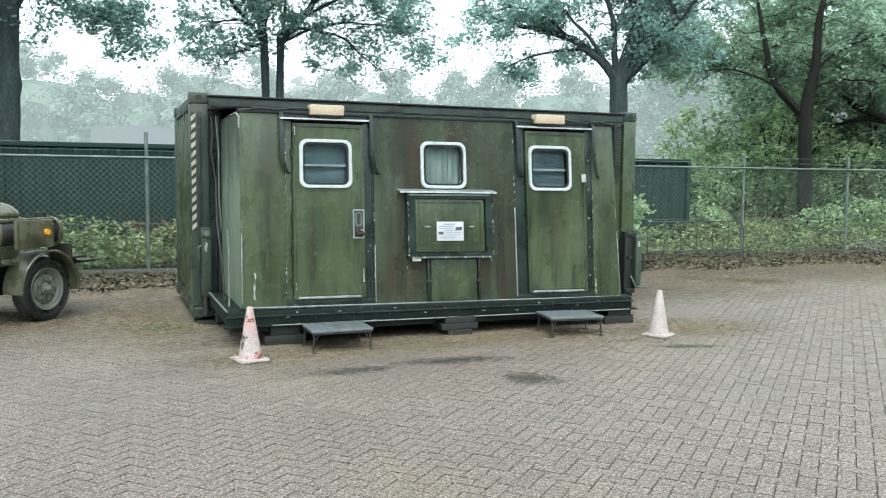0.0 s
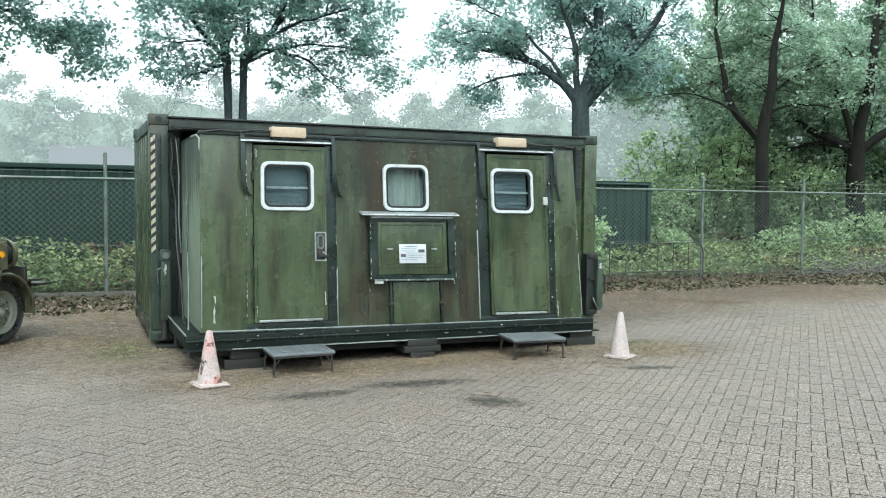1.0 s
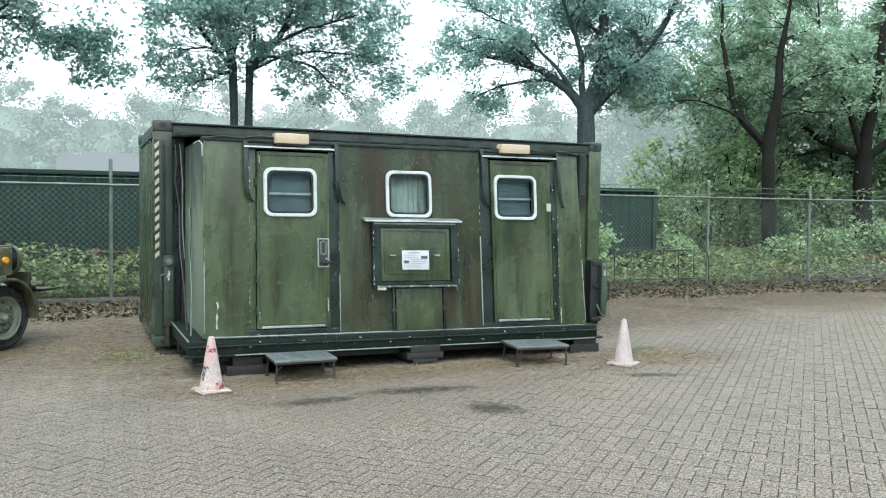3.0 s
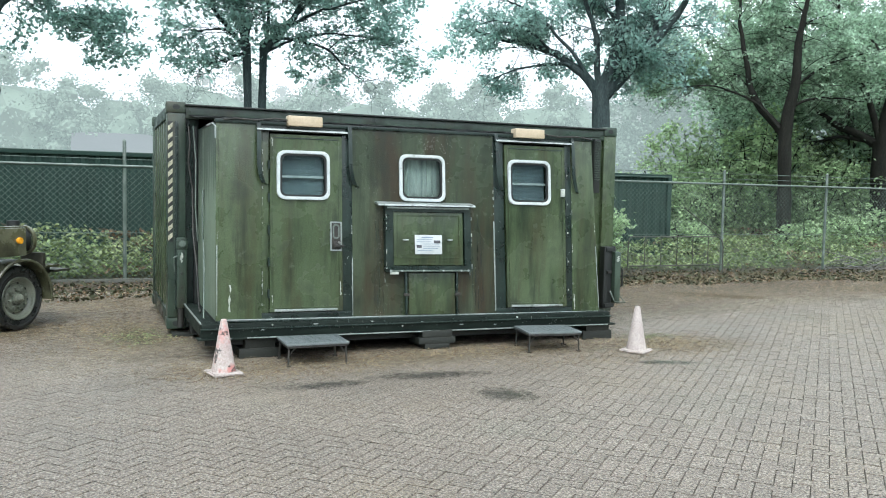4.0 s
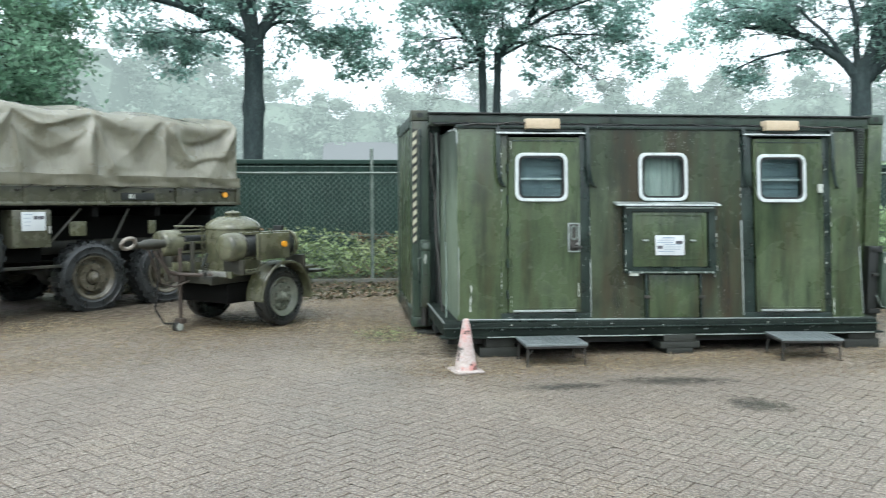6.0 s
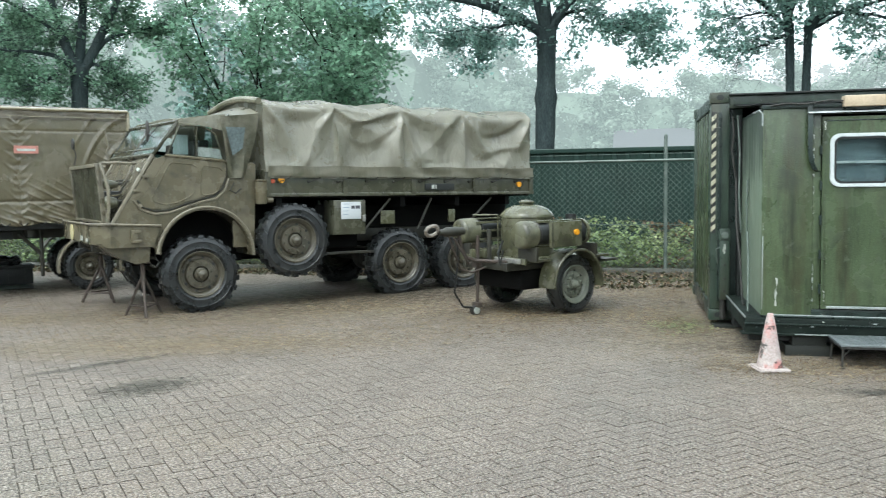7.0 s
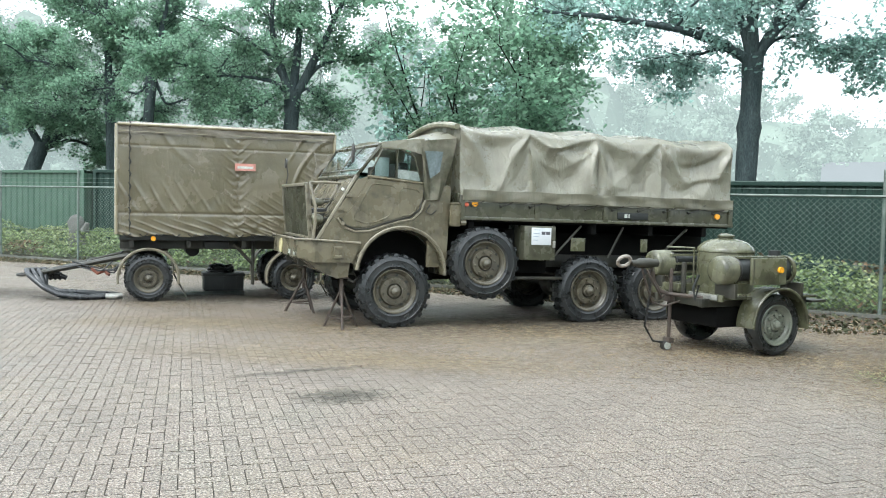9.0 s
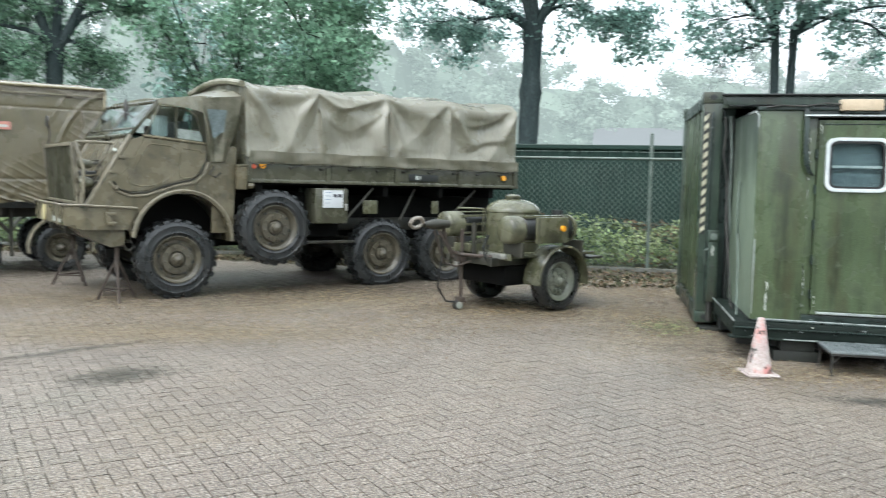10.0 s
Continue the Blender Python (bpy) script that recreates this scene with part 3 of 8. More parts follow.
def leaves(centres, size, rng, shape=LEAF, flat=0.5, face=None):
    """Corner places for leaves at the centres, turned at random; flat: how far they lie level; face: where each looks, roughly."""
    c = np.asarray(centres, float)
    n = len(c)
    nrm = rng.normal(size=(n, 3))
    nrm[:, 2] = np.abs(nrm[:, 2]) + flat
    if face is not None:
        nrm = 0.45 * nrm + face
    nrm /= np.linalg.norm(nrm, axis=1)[:, None]
    t = rng.normal(size=(n, 3))
    t -= (t * nrm).sum(1)[:, None] * nrm
    t /= np.linalg.norm(t, axis=1)[:, None]
    b = np.cross(nrm, t)
    s = size * rng.uniform(0.6, 1.35, (n, 1, 1))
    return c[:, None] + s * (shape[None, :, 0:1] * t[:, None] + shape[None, :, 1:2] * b[:, None] + shape[None, :, 2:3] * nrm[:, None])


# ---- ground ----
def fence_y(x):
    return 5.58 - 0.03 * x


def litter_width(x):
    """How far the leaf litter reaches out from the fence."""
    t = np.clip((x + 6.0) / 3.0, 0, 1)
    return 0.45 + 0.9 * t * t * (3 - 2 * t)


def strip_point(x, v):
    """A place on the litter strip, from its outer edge (v 0) to behind the fence (v 1)."""
    wob = 0.55 * noise.noise((x * 0.35, 3.1, 0)) + 0.25 * noise.noise((x * 1.3, 7.7, 0))
    lw = float(litter_width(x))
    wob *= lw / 1.35
    y = fence_y(x) - lw + wob + (lw + 0.55 - wob) * v
    h = 0.05 * v + 0.035 * noise.noise((x * 1.7, y * 1.7, 0)) * (0.2 + v) - 0.012 * (1 - v)
    return (x, y, h + 0.004)


def build_ground():
    bm = bmesh.new()
    grid(bm, 12, 12, lambda u, v: (-300 + 600 * u, -300 + 600 * v, -0.03))
    tagged(part("ground", bm, m_soil, sharp=0), "dark wooded ground reaching to the horizon", "ground", kind="structure")
    bm = bmesh.new()
    grid(bm, 40, 20, lambda u, v: (-30 + 60 * u, -24 + 29.3 * v - 0.03 * (60 * u - 30) * v, -0.012))
    yard = tagged(part("pavement", bm, m_joint, sharp=0), "grey brick paved yard with dark mossy joints", "pavement", kind="structure")

    def litter(u, v):
        return strip_point(-32 + 56 * u, v)
    bm = bmesh.new()
    grid(bm, 220, 12, litter)
    tagged(part("leaf_litter_strip", bm, m_litter), "brown leaf litter and soil along the fence", "soil", kind="structure")

    bm = bmesh.new()
    x = -32.0
    while x < 8:
        box(bm, x + 0.006, x + 0.994, fence_y(x) - 0.1, fence_y(x) - 0.045, -0.05, 0.1 + 0.012 * noise.noise((x, 2, 2)), bevel=0.006)
        x += 1.0
    tagged(part("kerb", bm, m_kerb), "low mossy concrete edging boards under the fence", "kerb", kind="structure")

    def bank(u, v):
        x = -45 + 100 * u
        y = fence_y(x) + 0.3 + 24 * v * v
        return (x, y, 0.03 + 0.12 * noise.noise((x * 0.3, y * 0.3, 2)) * min(1, 4 * v) + 0.25 * v)
    bm = bmesh.new()
    grid(bm, 120, 24, bank)
    tagged(part("planted_bank", bm, m_soil), "dark planted soil behind the fence", "soil", kind="structure")
    return yard


yard = build_ground()


def stain(name, label, poly, material, z=0.0055):
    """A thin film on the paving: centre, half-axes and turn."""
    cx, cy, rx, ry, rot = poly
    bm = bmesh.new()
    ps = [(1.25 * rx * math.cos(2 * math.pi * k / 40), 1.25 * ry * math.sin(2 * math.pi * k / 40)) for k in range(40)]
    bm.faces.new([bm.verts.new((p[0], p[1], 0)) for p in ps])
    ob = tagged(part(name, bm, material, sharp=0), label, "puddle" if name == "puddle" else "stain", kind="structure")
    ob.matrix_basis = pose(cx, cy, z + 0.0003 * math.sin(7 * cx + 3 * cy), rz=math.degrees(rot))


for row in ((1.08, -3.0, 0.42, 0.13, 0.0), (2.1, -2.9, 0.58, 0.15, -0.12), (2.43, -3.8, 0.3, 0.2, -0.95), (4.6, -3.06, 0.45, 0.11, -0.37)):
    stain("puddle", "shallow dark puddle on the brick paving", row, m_puddle)
stain("oil_stain", "faint dark oil stain on the brick paving", (-5.9, -3.06, 0.8, 0.1, 0.95), m_oil)
for row in ((-0.35, 0.2, 1.0, 2.0, 0.0), (-0.3, 2.9, 1.6, 1.0, 0.0), (5.3, -2.1, 1.2, 0.6, -0.2), (2.5, -2.1, 2.6, 0.4, 0.0), (-4.6, 0.9, 3.2, 1.1, 0.75), (-2.2, 0.5, 1.6, 0.8, 0.2), (-9.0, -0.8, 2.2, 0.8, 0.4), (8.0, 1.6, 4.0, 2.0, 0.2), (13.5, 1.8, 4.5, 2.0, 0.0), (-5.5, -2.0, 3.0, 0.7, 0.3)):
    stain("dirt_film", "brown dirt and straw dust on the brick paving", row, m_dirt, 0.0045)
for row in ((8.6, 3.0, 5.5, 1.9, -0.03), (13.2, 2.6, 3.9, 1.9, -0.03), (6.8, 0.9, 2.6, 1.3, 0.1)):
    stain("soil_film", "brown soil trodden over the brick paving", row, m_litter_film, 0.0058)
for row in ((-1.8, 3.8, 2.4, 0.7, 0.0),):
    stain("leaf_mould_stain", "dark brown leaf mould spread on the brick paving", row, m_silt, 0.0062)
# soil under the vehicles, and a plain darker strip along the shelter sill
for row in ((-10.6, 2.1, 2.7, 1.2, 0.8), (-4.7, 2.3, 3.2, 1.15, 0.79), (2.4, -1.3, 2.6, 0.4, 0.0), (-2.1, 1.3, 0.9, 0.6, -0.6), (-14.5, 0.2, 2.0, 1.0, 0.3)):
    stain("soil_stain", "dark brown soil film darkening the paving", row, m_dark_ground, 0.0066)
for row in ((-0.3, -0.1, 0.4, 0.6, 0.2), (5.5, -1.7, 0.4, 0.2, 0.0)):
    stain("moss_stain", "thin green moss in the paving joints", row, m_sprout, 0.007)
stain("moss_stain", "dark mossy patch on the brick paving", (-4.9, -3.75, 0.5, 0.3, 0.7), m_moss)


# ---- fence ----
def build_fence():
    fence = thing("chain_link_fence", "green-grey chain-link fence with steel posts and top wires", "fence", kind="structure")
    xs = [-0.26 - 3.21 * k for k in range(1, 9)][::-1] + [-0.26 + 3.22 * k for k in range(0, 4)] + [12.62, 15.7, 18.8, 21.9]
    top = 2.06
    for x in xs:
        y = fence_y(x)
        bm = bmesh.new()
        cyl(bm, (x, y, -0.05), (x, y, 2.5 if x < 12 else 2.36), 0.032, seg=10)
        cyl(bm, (x, y, 2.5 if x < 12 else 2.36), (x, y, 2.53 if x < 12 else 2.39), 0.036, 0.01, seg=10)
        part("fence_post", bm, m_galv, fence)
    a, b = xs[0] - 3, xs[-1] + 3
    for z, r, nm in ((top, 0.024, "top_rail"),):
        part(nm, rods([((a, fence_y(a) - 0.03, z), (b, fence_y(b) - 0.03, z))], r, 10), m_galv, fence)
    for z in (2.18, 2.3):
        part("strand_wire", rods([((a, fence_y(a), z), (b, fence_y(b), z))], 0.006, 5), m_wire, fence)
    part("tension_wire", rods([((a, fence_y(a) - 0.02, 0.9), (b, fence_y(b) - 0.02, 0.9))], 0.006, 5), m_wire, fence)
    bm = bmesh.new()
    d = 0.105
    h = top - 0.04
    n = int((b - a) / d)
    sl = math.hypot(1, 0.054)
    for k in range(-int(h / d) - 1, n):
        for s in (1, -1):
            x0 = a + k * d
            z0, z1 = 0.04, h
            xa, xb = (x0, x0 + (z1 - z0)) if s == 1 else (x0 + (z1 - z0), x0)
            p, q = Vector((xa, fence_y(xa) - 0.005 * s, z0)), Vector((xb, fence_y(xb) - 0.005 * s, z1))
            e = (q - p).normalized()
            w = e.cross(Vector((0, 1, 0))).normalized() * 0.0036
            t = Vector((0, 0.004, 0))
            v = [bm.verts.new(c) for c in (p - w, p + t, p + w, q - w, q + t, q + w)]
            for i, j in ((0, 1), (1, 2), (2, 0)):
                bm.faces.new((v[i], v[j], v[j + 3], v[i + 3]))
    net = part("wire_netting", bm, m_wire, fence, sharp=0)
    return fence


build_fence()


def build_gate():
    g = thing("tubular_hurdle", "low green tubular steel hurdle leaning on the fence", "hurdle", pose(0, -0.12, 0))
    x0, x1 = 9.9, 12.5
    y = fence_y(11.2) - 0.12
    bm = tube(bmesh.new(), [(x0, y, 0.08), (x0, y, 0.8), (x0 + 0.06, y, 0.86), (x1 - 0.2, y, 0.86), (x1 - 0.06, y, 0.8), (x1, y, 0.62), (x1, y, 0.02)], 0.015)
    part("outer_tube", bm, m_hurdle, g)
    part("lower_tube", rods([((x0, y, 0.22), (x1, y, 0.22))], 0.014), m_hurdle, g)
    for k in range(1, 6):
        x = x0 + (x1 - x0) * k / 6
        part("upright_bar", rods([((x, y, 0.22), (x, y, 0.86))], 0.009), m_hurdle, g)
    part("brace", rods([((11.4, y + 0.05, 1.5), (12.4, y, 0.86))], 0.012), m_hurdle, g)


build_gate()


def corrugated(name, label, x0, x1, y0, y1, z0, z1, material, pitch=0.28):
    c = thing(name, label, "shipping container")

    def sheet(p0, p1, nrm):
        bm = bmesh.new()
        L = math.hypot(p1[0] - p0[0], p1[1] - p0[1])
        n = max(2, int(L / pitch))
        pts = []
        for k in range(n):
            for f, o in ((0.0, 0), (0.3, 0), (0.45, 0.035), (0.85, 0.035)):
                t = (k + f) / n
                pts.append((p0[0] + t * (p1[0] - p0[0]) + nrm[0] * -o, p0[1] + t * (p1[1] - p0[1]) + nrm[1] * -o))
        pts.append(p1)
        lo = [bm.verts.new((x, y, z0 + 0.15)) for x, y in pts]
        hi = [bm.verts.new((x, y, z1 - 0.1)) for x, y in pts]
        for i in range(len(pts) - 1):
            bm.faces.new((lo[i], lo[i + 1], hi[i + 1], hi[i]))
        return bm
    part("long_wall", sheet((x0, y0 + 0.05), (x1, y0 + 0.05), (0, -1)), material, c, sharp=0)
    part("end_wall", sheet((x0 + 0.05, y1), (x0 + 0.05, y0), (-1, 0)), material, c, sharp=0)
    part("end_wall", sheet((x1 - 0.05, y0), (x1 - 0.05, y1), (1, 0)), material, c, sharp=0)
    part("rear_wall", sheet((x1, y1 - 0.05), (x0, y1 - 0.05), (0, 1)), material, c, sharp=0)
    part("roof", boxes([(x0 + 0.02, x1 - 0.02, y0 + 0.02, y1 - 0.02, z1 - 0.03, z1 - 0.01)]), material, c)
    for y in (y0, y1 - 0.1):
        part("top_rail", boxes([(x0, x1, y, y + 0.1, z1 - 0.1, z1)], 0.008), material, c)
        part("bottom_rail", boxes([(x0, x1, y, y + 0.1, z0, z0 + 0.15)], 0.008), material, c)
    for x in (x0, x1 - 0.12):
        for y in (y0 - 0.004, y1 - 0.116):
            part("corner_post", boxes([(x, x + 0.12, y, y + 0.12, z0, z1 + 0.01)], 0.008), material, c)
    return c


DG = "dark green corrugated storage container behind the fence"
corrugated("shipping_container", DG, -7.0, 5.6, 9.4, 11.8, 0.02, 2.46, m_cont_dark)
corrugated("shipping_container", DG, -13.3, -7.2, 9.6, 12.0, 0.02, 2.5, m_cont_dark)
corrugated("shipping_container", DG, -23.0, -13.5, 9.8, 12.2, 0.02, 2.72, m_cont_dark)
corrugated("shipping_container", "faded green corrugated storage container behind the fence", -36.0, -23.3, 9.7, 12.1, 0.02, 2.7, m_cont_light)
corrugated("shipping_container", "dark green corrugated storage container among bushes", 10.4, 14.45, 9.4, 11.8, 0.0, 2.38, m_cont_dark)
corrugated("site_cabin", "pale green corrugated cabin among the trees", 10.0, 15.0, 14.5, 17.0, 0.1, 4.0, m_cont_light)


def build_house():
    h = thing("far_house", "distant house with a grey tiled roof, haze put into its colour and glow", "house")
    # roof and walls glow faintly, the haze being put into their material
    m_house_haze = mat("haze_painted_house", [(0.1, 0.11, 0.115), (0.14, 0.15, 0.155)], 1, 0.9, 0.05, 0.1, 8, glow=((0.24, 0.262, 0.262), 0.85))
    part("walls", boxes([(-1.3, 8.5, 41.0, 47.0, 0, 3.8)]), m_house_haze, h)
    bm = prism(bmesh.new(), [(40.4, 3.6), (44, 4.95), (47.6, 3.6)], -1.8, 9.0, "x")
    part("roof", bm, m_house_haze, h)


build_house()


# ---- trees ----
def limb_path(rng, p, d, length, steps, bend, lift):
    pts = [np.array(p, float)]
    d = np.array(d, float) / np.linalg.norm(d)
    for k in range(steps):
        d = d + rng.normal(0, bend, 3) + (0, 0, lift)
        d /= np.linalg.norm(d)
        pts.append(pts[-1] + d * length / steps)
    return pts


def clump_leaves(rng, tips, n_clump, per, spread):
    """Leaves in loose clumps round the twig ends, with gaps between the clumps."""
    cl = tips[rng.integers(0, len(tips), n_clump)] + rng.normal(0, 0.12, (n_clump, 3))
    rad = rng.uniform(0.5, 1.3, (n_clump, 1, 1))
    return (cl[:, None] + rng.normal(0, 1, (n_clump, per, 3)) * rad * (spread, spread, spread * 0.62)).reshape(-1, 3)


def smooth_line(rng, pts, n, jitter):
    """A gently wavering line of n steps through the given points."""
    p = np.array(pts, float)
    d = np.concatenate([[0], np.cumsum(np.linalg.norm(np.diff(p, axis=0), axis=1))])
    q = np.linspace(0, d[-1], n + 1)
    out = np.stack([np.interp(q, d, p[:, k]) for k in range(3)], 1)
    out[1:-1] = 0.25 * out[:-2] + 0.5 * out[1:-1] + 0.25 * out[2:]
    out[1:] += np.cumsum(rng.normal(0, jitter, (n, 3)), 0) * np.linspace(0.2, 1, n)[:, None]
    return out


def tree(x, y, r, fork, limbs, seed, tufts=1500, size=0.1, leafmat=None, bark=None, label="", lean=(0, 0), burl=None, low=4.6, high=10.5, twigs=3, spare=4, gaps=-0.12, behind=False, fore=0.3):
    """An oak: limbs are (thickness, way) with the way in metres from the fork: across the view from the yard, up, and away."""
    rng = np.random.default_rng(seed)
    t = thing("oak_tree", label or "mature oak tree with dark bark and a broad leafy crown", "tree", pose(x, y, 0))
    d = np.array((x + 0.9, y + 10.0, 0.0))
    d /= np.linalg.norm(d)
    across, away, up = np.array((d[1], -d[0], 0.0)), d, np.array((0, 0, 1.0))
    bm = bmesh.new()
    base, rad = [(0, 0, -0.1), (0, 0, 0.25)], [r * 1.45, r * 1.12]
    for k in range(1, 19):
        f = k / 18
        z = 0.25 + (fork - 0.25) * f
        w = lean[0] * f * across + 0.05 * math.sin(3 * f + seed) * across + 0.04 * math.cos(4 * f + seed) * away
        base.append((w[0], w[1], z))
        q = r * (1.0 - 0.14 * f) * (1 + 0.04 * math.sin(17 * f + seed))
        if burl:
            q *= 1 + 0.3 * math.exp(-((z - burl) / 0.17) ** 2)
        rad.append(q)
    rad[-1] *= 1.12
    rad[-2] *= 1.04
    tube(bm, base, rad, 16)
    top = np.array(base[-1])
    ways = [(th, [top - 0.25 * up] + [top + p[0] * across + p[1] * up + (p[2] if len(p) > 2 else 0.25 * math.sin(3.1 * k + seed) * abs(p[0])) * away for p in w]) for k, (th, w) in enumerate(limbs)]
    for k in range(spare):
        a = math.pi * (0.15 + 0.7 * rng.random()) * (1 if k % 2 or behind else -1)
        v = math.cos(a) * across + math.sin(a) * away
        ln = rng.uniform(2.0, 2.9)
        w = ways[k % len(limbs)][1]
        p = w[min(3, len(w) - 1)]
        ways.append((0.16, [p, p + 0.5 * v + 0.4 * up, p + 0.55 * ln * v + 0.7 * up, p + ln * v + 0.6 * up]))
    tips = []
    for th, w in ways:
        pts = smooth_line(rng, w, 15, 0.035)
        r0 = r * th
        tube(bm, [tuple(p) for p in pts], [r0 * (1 - 0.052 * i) for i in range(16)], 9)
        for i in range(5, 16):
            step = (pts[i] - pts[i - 1]) / (np.linalg.norm(pts[i] - pts[i - 1]) + 1e-6)
            for _ in range(twigs):
                dd = rng.normal(size=3) * (1, 1, 0.6) + 0.7 * step + (0, 0, 0.08)
                if behind and dd @ away < 0:
                    dd = dd - 2 * (dd @ away) * away
                sub = limb_path(rng, pts[i], dd, rng.uniform(0.6, 2.0), 6, 0.18, -0.02)
                tube(bm, [tuple(p) for p in sub], [min(0.014, r0 * 0.12) * (1 - 0.14 * j) + 0.002 for j in range(7)], 4)
                tips += sub[3:]
                for j in (3, 4, 5, 6):
                    tw = limb_path(rng, sub[j], rng.normal(size=3) * (1, 1, 0.6), rng.uniform(0.3, 0.75), 3, 0.22, -0.05)
                    tube(bm, [tuple(p) for p in tw], [0.005, 0.004, 0.003, 0.002], 3)
                    tips += tw[1:]
    part("trunk", bm, bark or m_bark, t, sharp=60)
    tips = np.array(tips)
    airy = np.array([noise.noise((p[0] * 0.75 + seed, p[1] * 0.75, p[2] * 0.9)) > gaps for p in tips])
    front = tips @ away < (0.25 if behind else -0.2)
    airy &= ~front | (rng.random(len(tips)) < (0.0 if behind else fore))
    tips = tips[airy & (tips[:, 2] > low) & (tips[:, 2] < high)]
    tufts = int(tufts * 0.4)
    c = tips[rng.integers(0, len(tips), tufts)] + rng.normal(0, 0.06, (tufts, 3))
    c = (c[:, None] + rng.normal(0, 1, (tufts, 44, 3)) * rng.uniform(0.1, 0.25, (tufts, 1, 1)) * (1, 1, 0.75)).reshape(-1, 3)
    c = c[c[:, 2] > low - 0.5]
    crown = cards("crown", leafmat or m_leaf, leaves(c, size * 1.22, rng, SPRAY, 0.35), len(SPRAY))
    crown.parent = t
    return t


def shrub(x, y, w, h, seed, n=2500, size=0.16, material=None, label="dense leafy shrub", base=0.15, name="shrub", bark=None):
    rng = np.random.default_rng(seed)
    t = thing(name, label, "shrub" if name == "shrub" else "tree", pose(x, y, 0))
    bm = bmesh.new()
    tips = []
    for k in range(7):
        a = rng.uniform(0, 2 * math.pi)
        q = rng.uniform(0.15, 0.5) * w
        pts = limb_path(rng, (0.1 * math.cos(a), 0.1 * math.sin(a), -0.05), (q * math.cos(a), q * math.sin(a), h), h * rng.uniform(0.7, 1.0), 8, 0.08, 0)
        tube(bm, [tuple(p) for p in pts], [0.01 + 0.006 * h * (1 - i / 8.5) for i in range(9)], 6)
        for i in range(2, 9):
            for _ in range(3):
                dd = rng.normal(size=3) * (1, 1, 0.5)
                sub = limb_path(rng, pts[i], dd, rng.uniform(0.25, 0.6) * w * 0.6, 4, 0.15, 0)
                tube(bm, [tuple(p) for p in sub], [0.014, 0.011, 0.008, 0.006, 0.004], 4)
                tips += sub[1:]
    part("stem", bm, bark or m_bark_brown, t, sharp=0)
    tips = np.array(tips)
    c = clump_leaves(rng, tips, n // 12, 12, 0.12 + 0.035 * w)
    c = c[c[:, 2] > base]
    crown = cards("crown", material or m_leaf, leaves(c, size, rng), len(LEAF))
    crown.parent = t
    return t


# the row of oaks behind the fence
tree(-3.16, 13.3, 0.29, 5.9, [(0.5, [(-0.39, 0.05), (-1.0, 0.35), (-1.97, 0.65), (-3.0, 0.85), (-3.9, 0.9), (-5.4, 1.2)]), (0.45, [(-0.3, 0.7), (-0.65, 1.7), (-1.2, 3.2)]), (0.66, [(0, 0.9), (0.05, 2.0), (0.1, 4.0)]),
                              (0.55, [(0.3, 0.3), (0.57, 0.9), (0.68, 1.8), (0.9, 3.4)]), (0.42, [(0.5, 0.5), (0.95, 0.9), (1.5, 1.5), (1.9, 1.9), (2.3, 2.5)]), (0.24, [(0.5, 0.4), (1.2, 0.5), (1.9, 0.2), (2.5, -0.2)]),
                              (0.22, [(-0.6, 0.2), (-1.2, 0.0), (-1.9, -0.2), (-2.6, -0.35)]), (0.22, [(-1.0, 0.5), (-2.6, 1.5), (-4.6, 2.2)])], 11, 1950, burl=4.1, low=4.95)
tree(3.1, 12.8, 0.12, 5.6, [(0.85, [(-0.04, 0.5), (-0.2, 1.4), (0.0, 2.6), (0.2, 4.2)]), (0.6, [(-0.4, 0.35), (-0.8, 0.75), (-1.2, 1.4), (-1.5, 2.0), (-1.7, 2.6)]), (0.3, [(0.05, 0.4, -0.3), (0.1, 0.8, -0.8), (0.3, 1.0, -1.2)]), (0.3, [(-0.1, 0.2, -0.3), (-0.3, 0.5, -0.8), (-0.2, 0.6, -1.3)]), (0.45, [(-0.4, 0.25), (-0.9, 0.3), (-1.3, 0.2), (-1.6, 0.2)]),
                            (0.4, [(-0.3, -0.3), (-0.7, -0.5), (-1.1, -0.7)]), (0.45, [(-0.3, 0.8), (-0.8, 2.2), (-1.1, 3.4)])], 12, 760, low=4.9, label="young oak with twin slender trunks", lean=(-0.09, 0), spare=3, gaps=-0.2, fore=1.0)
tree(3.52, 12.85, 0.12, 5.65, [(0.85, [(0.26, 0.15), (0.79, 0.7), (1.08, 1.3), (1.2, 2.2), (1.3, 4.0)]), (0.5, [(0.4, 0.2), (1.0, 0.15), (1.7, -0.1), (2.1, -0.5), (2.6, -0.95)]), (0.55, [(0.5, 0.4), (1.3, 0.9), (2.2, 1.2), (3.0, 1.5)]),
                              (0.45, [(0.1, 0.6), (-0.1, 1.6), (-0.3, 3.2)]), (0.45, [(0.8, 0.7), (1.9, 1.9), (3.0, 2.9)]), (0.35, [(0.9, 0.2), (1.8, 0.45), (2.6, 0.4), (3.2, 0.1)])], 22, 820, low=4.7, label="young oak with twin slender trunks", lean=(0.0, 0), spare=3, gaps=-0.2, fore=1.0)
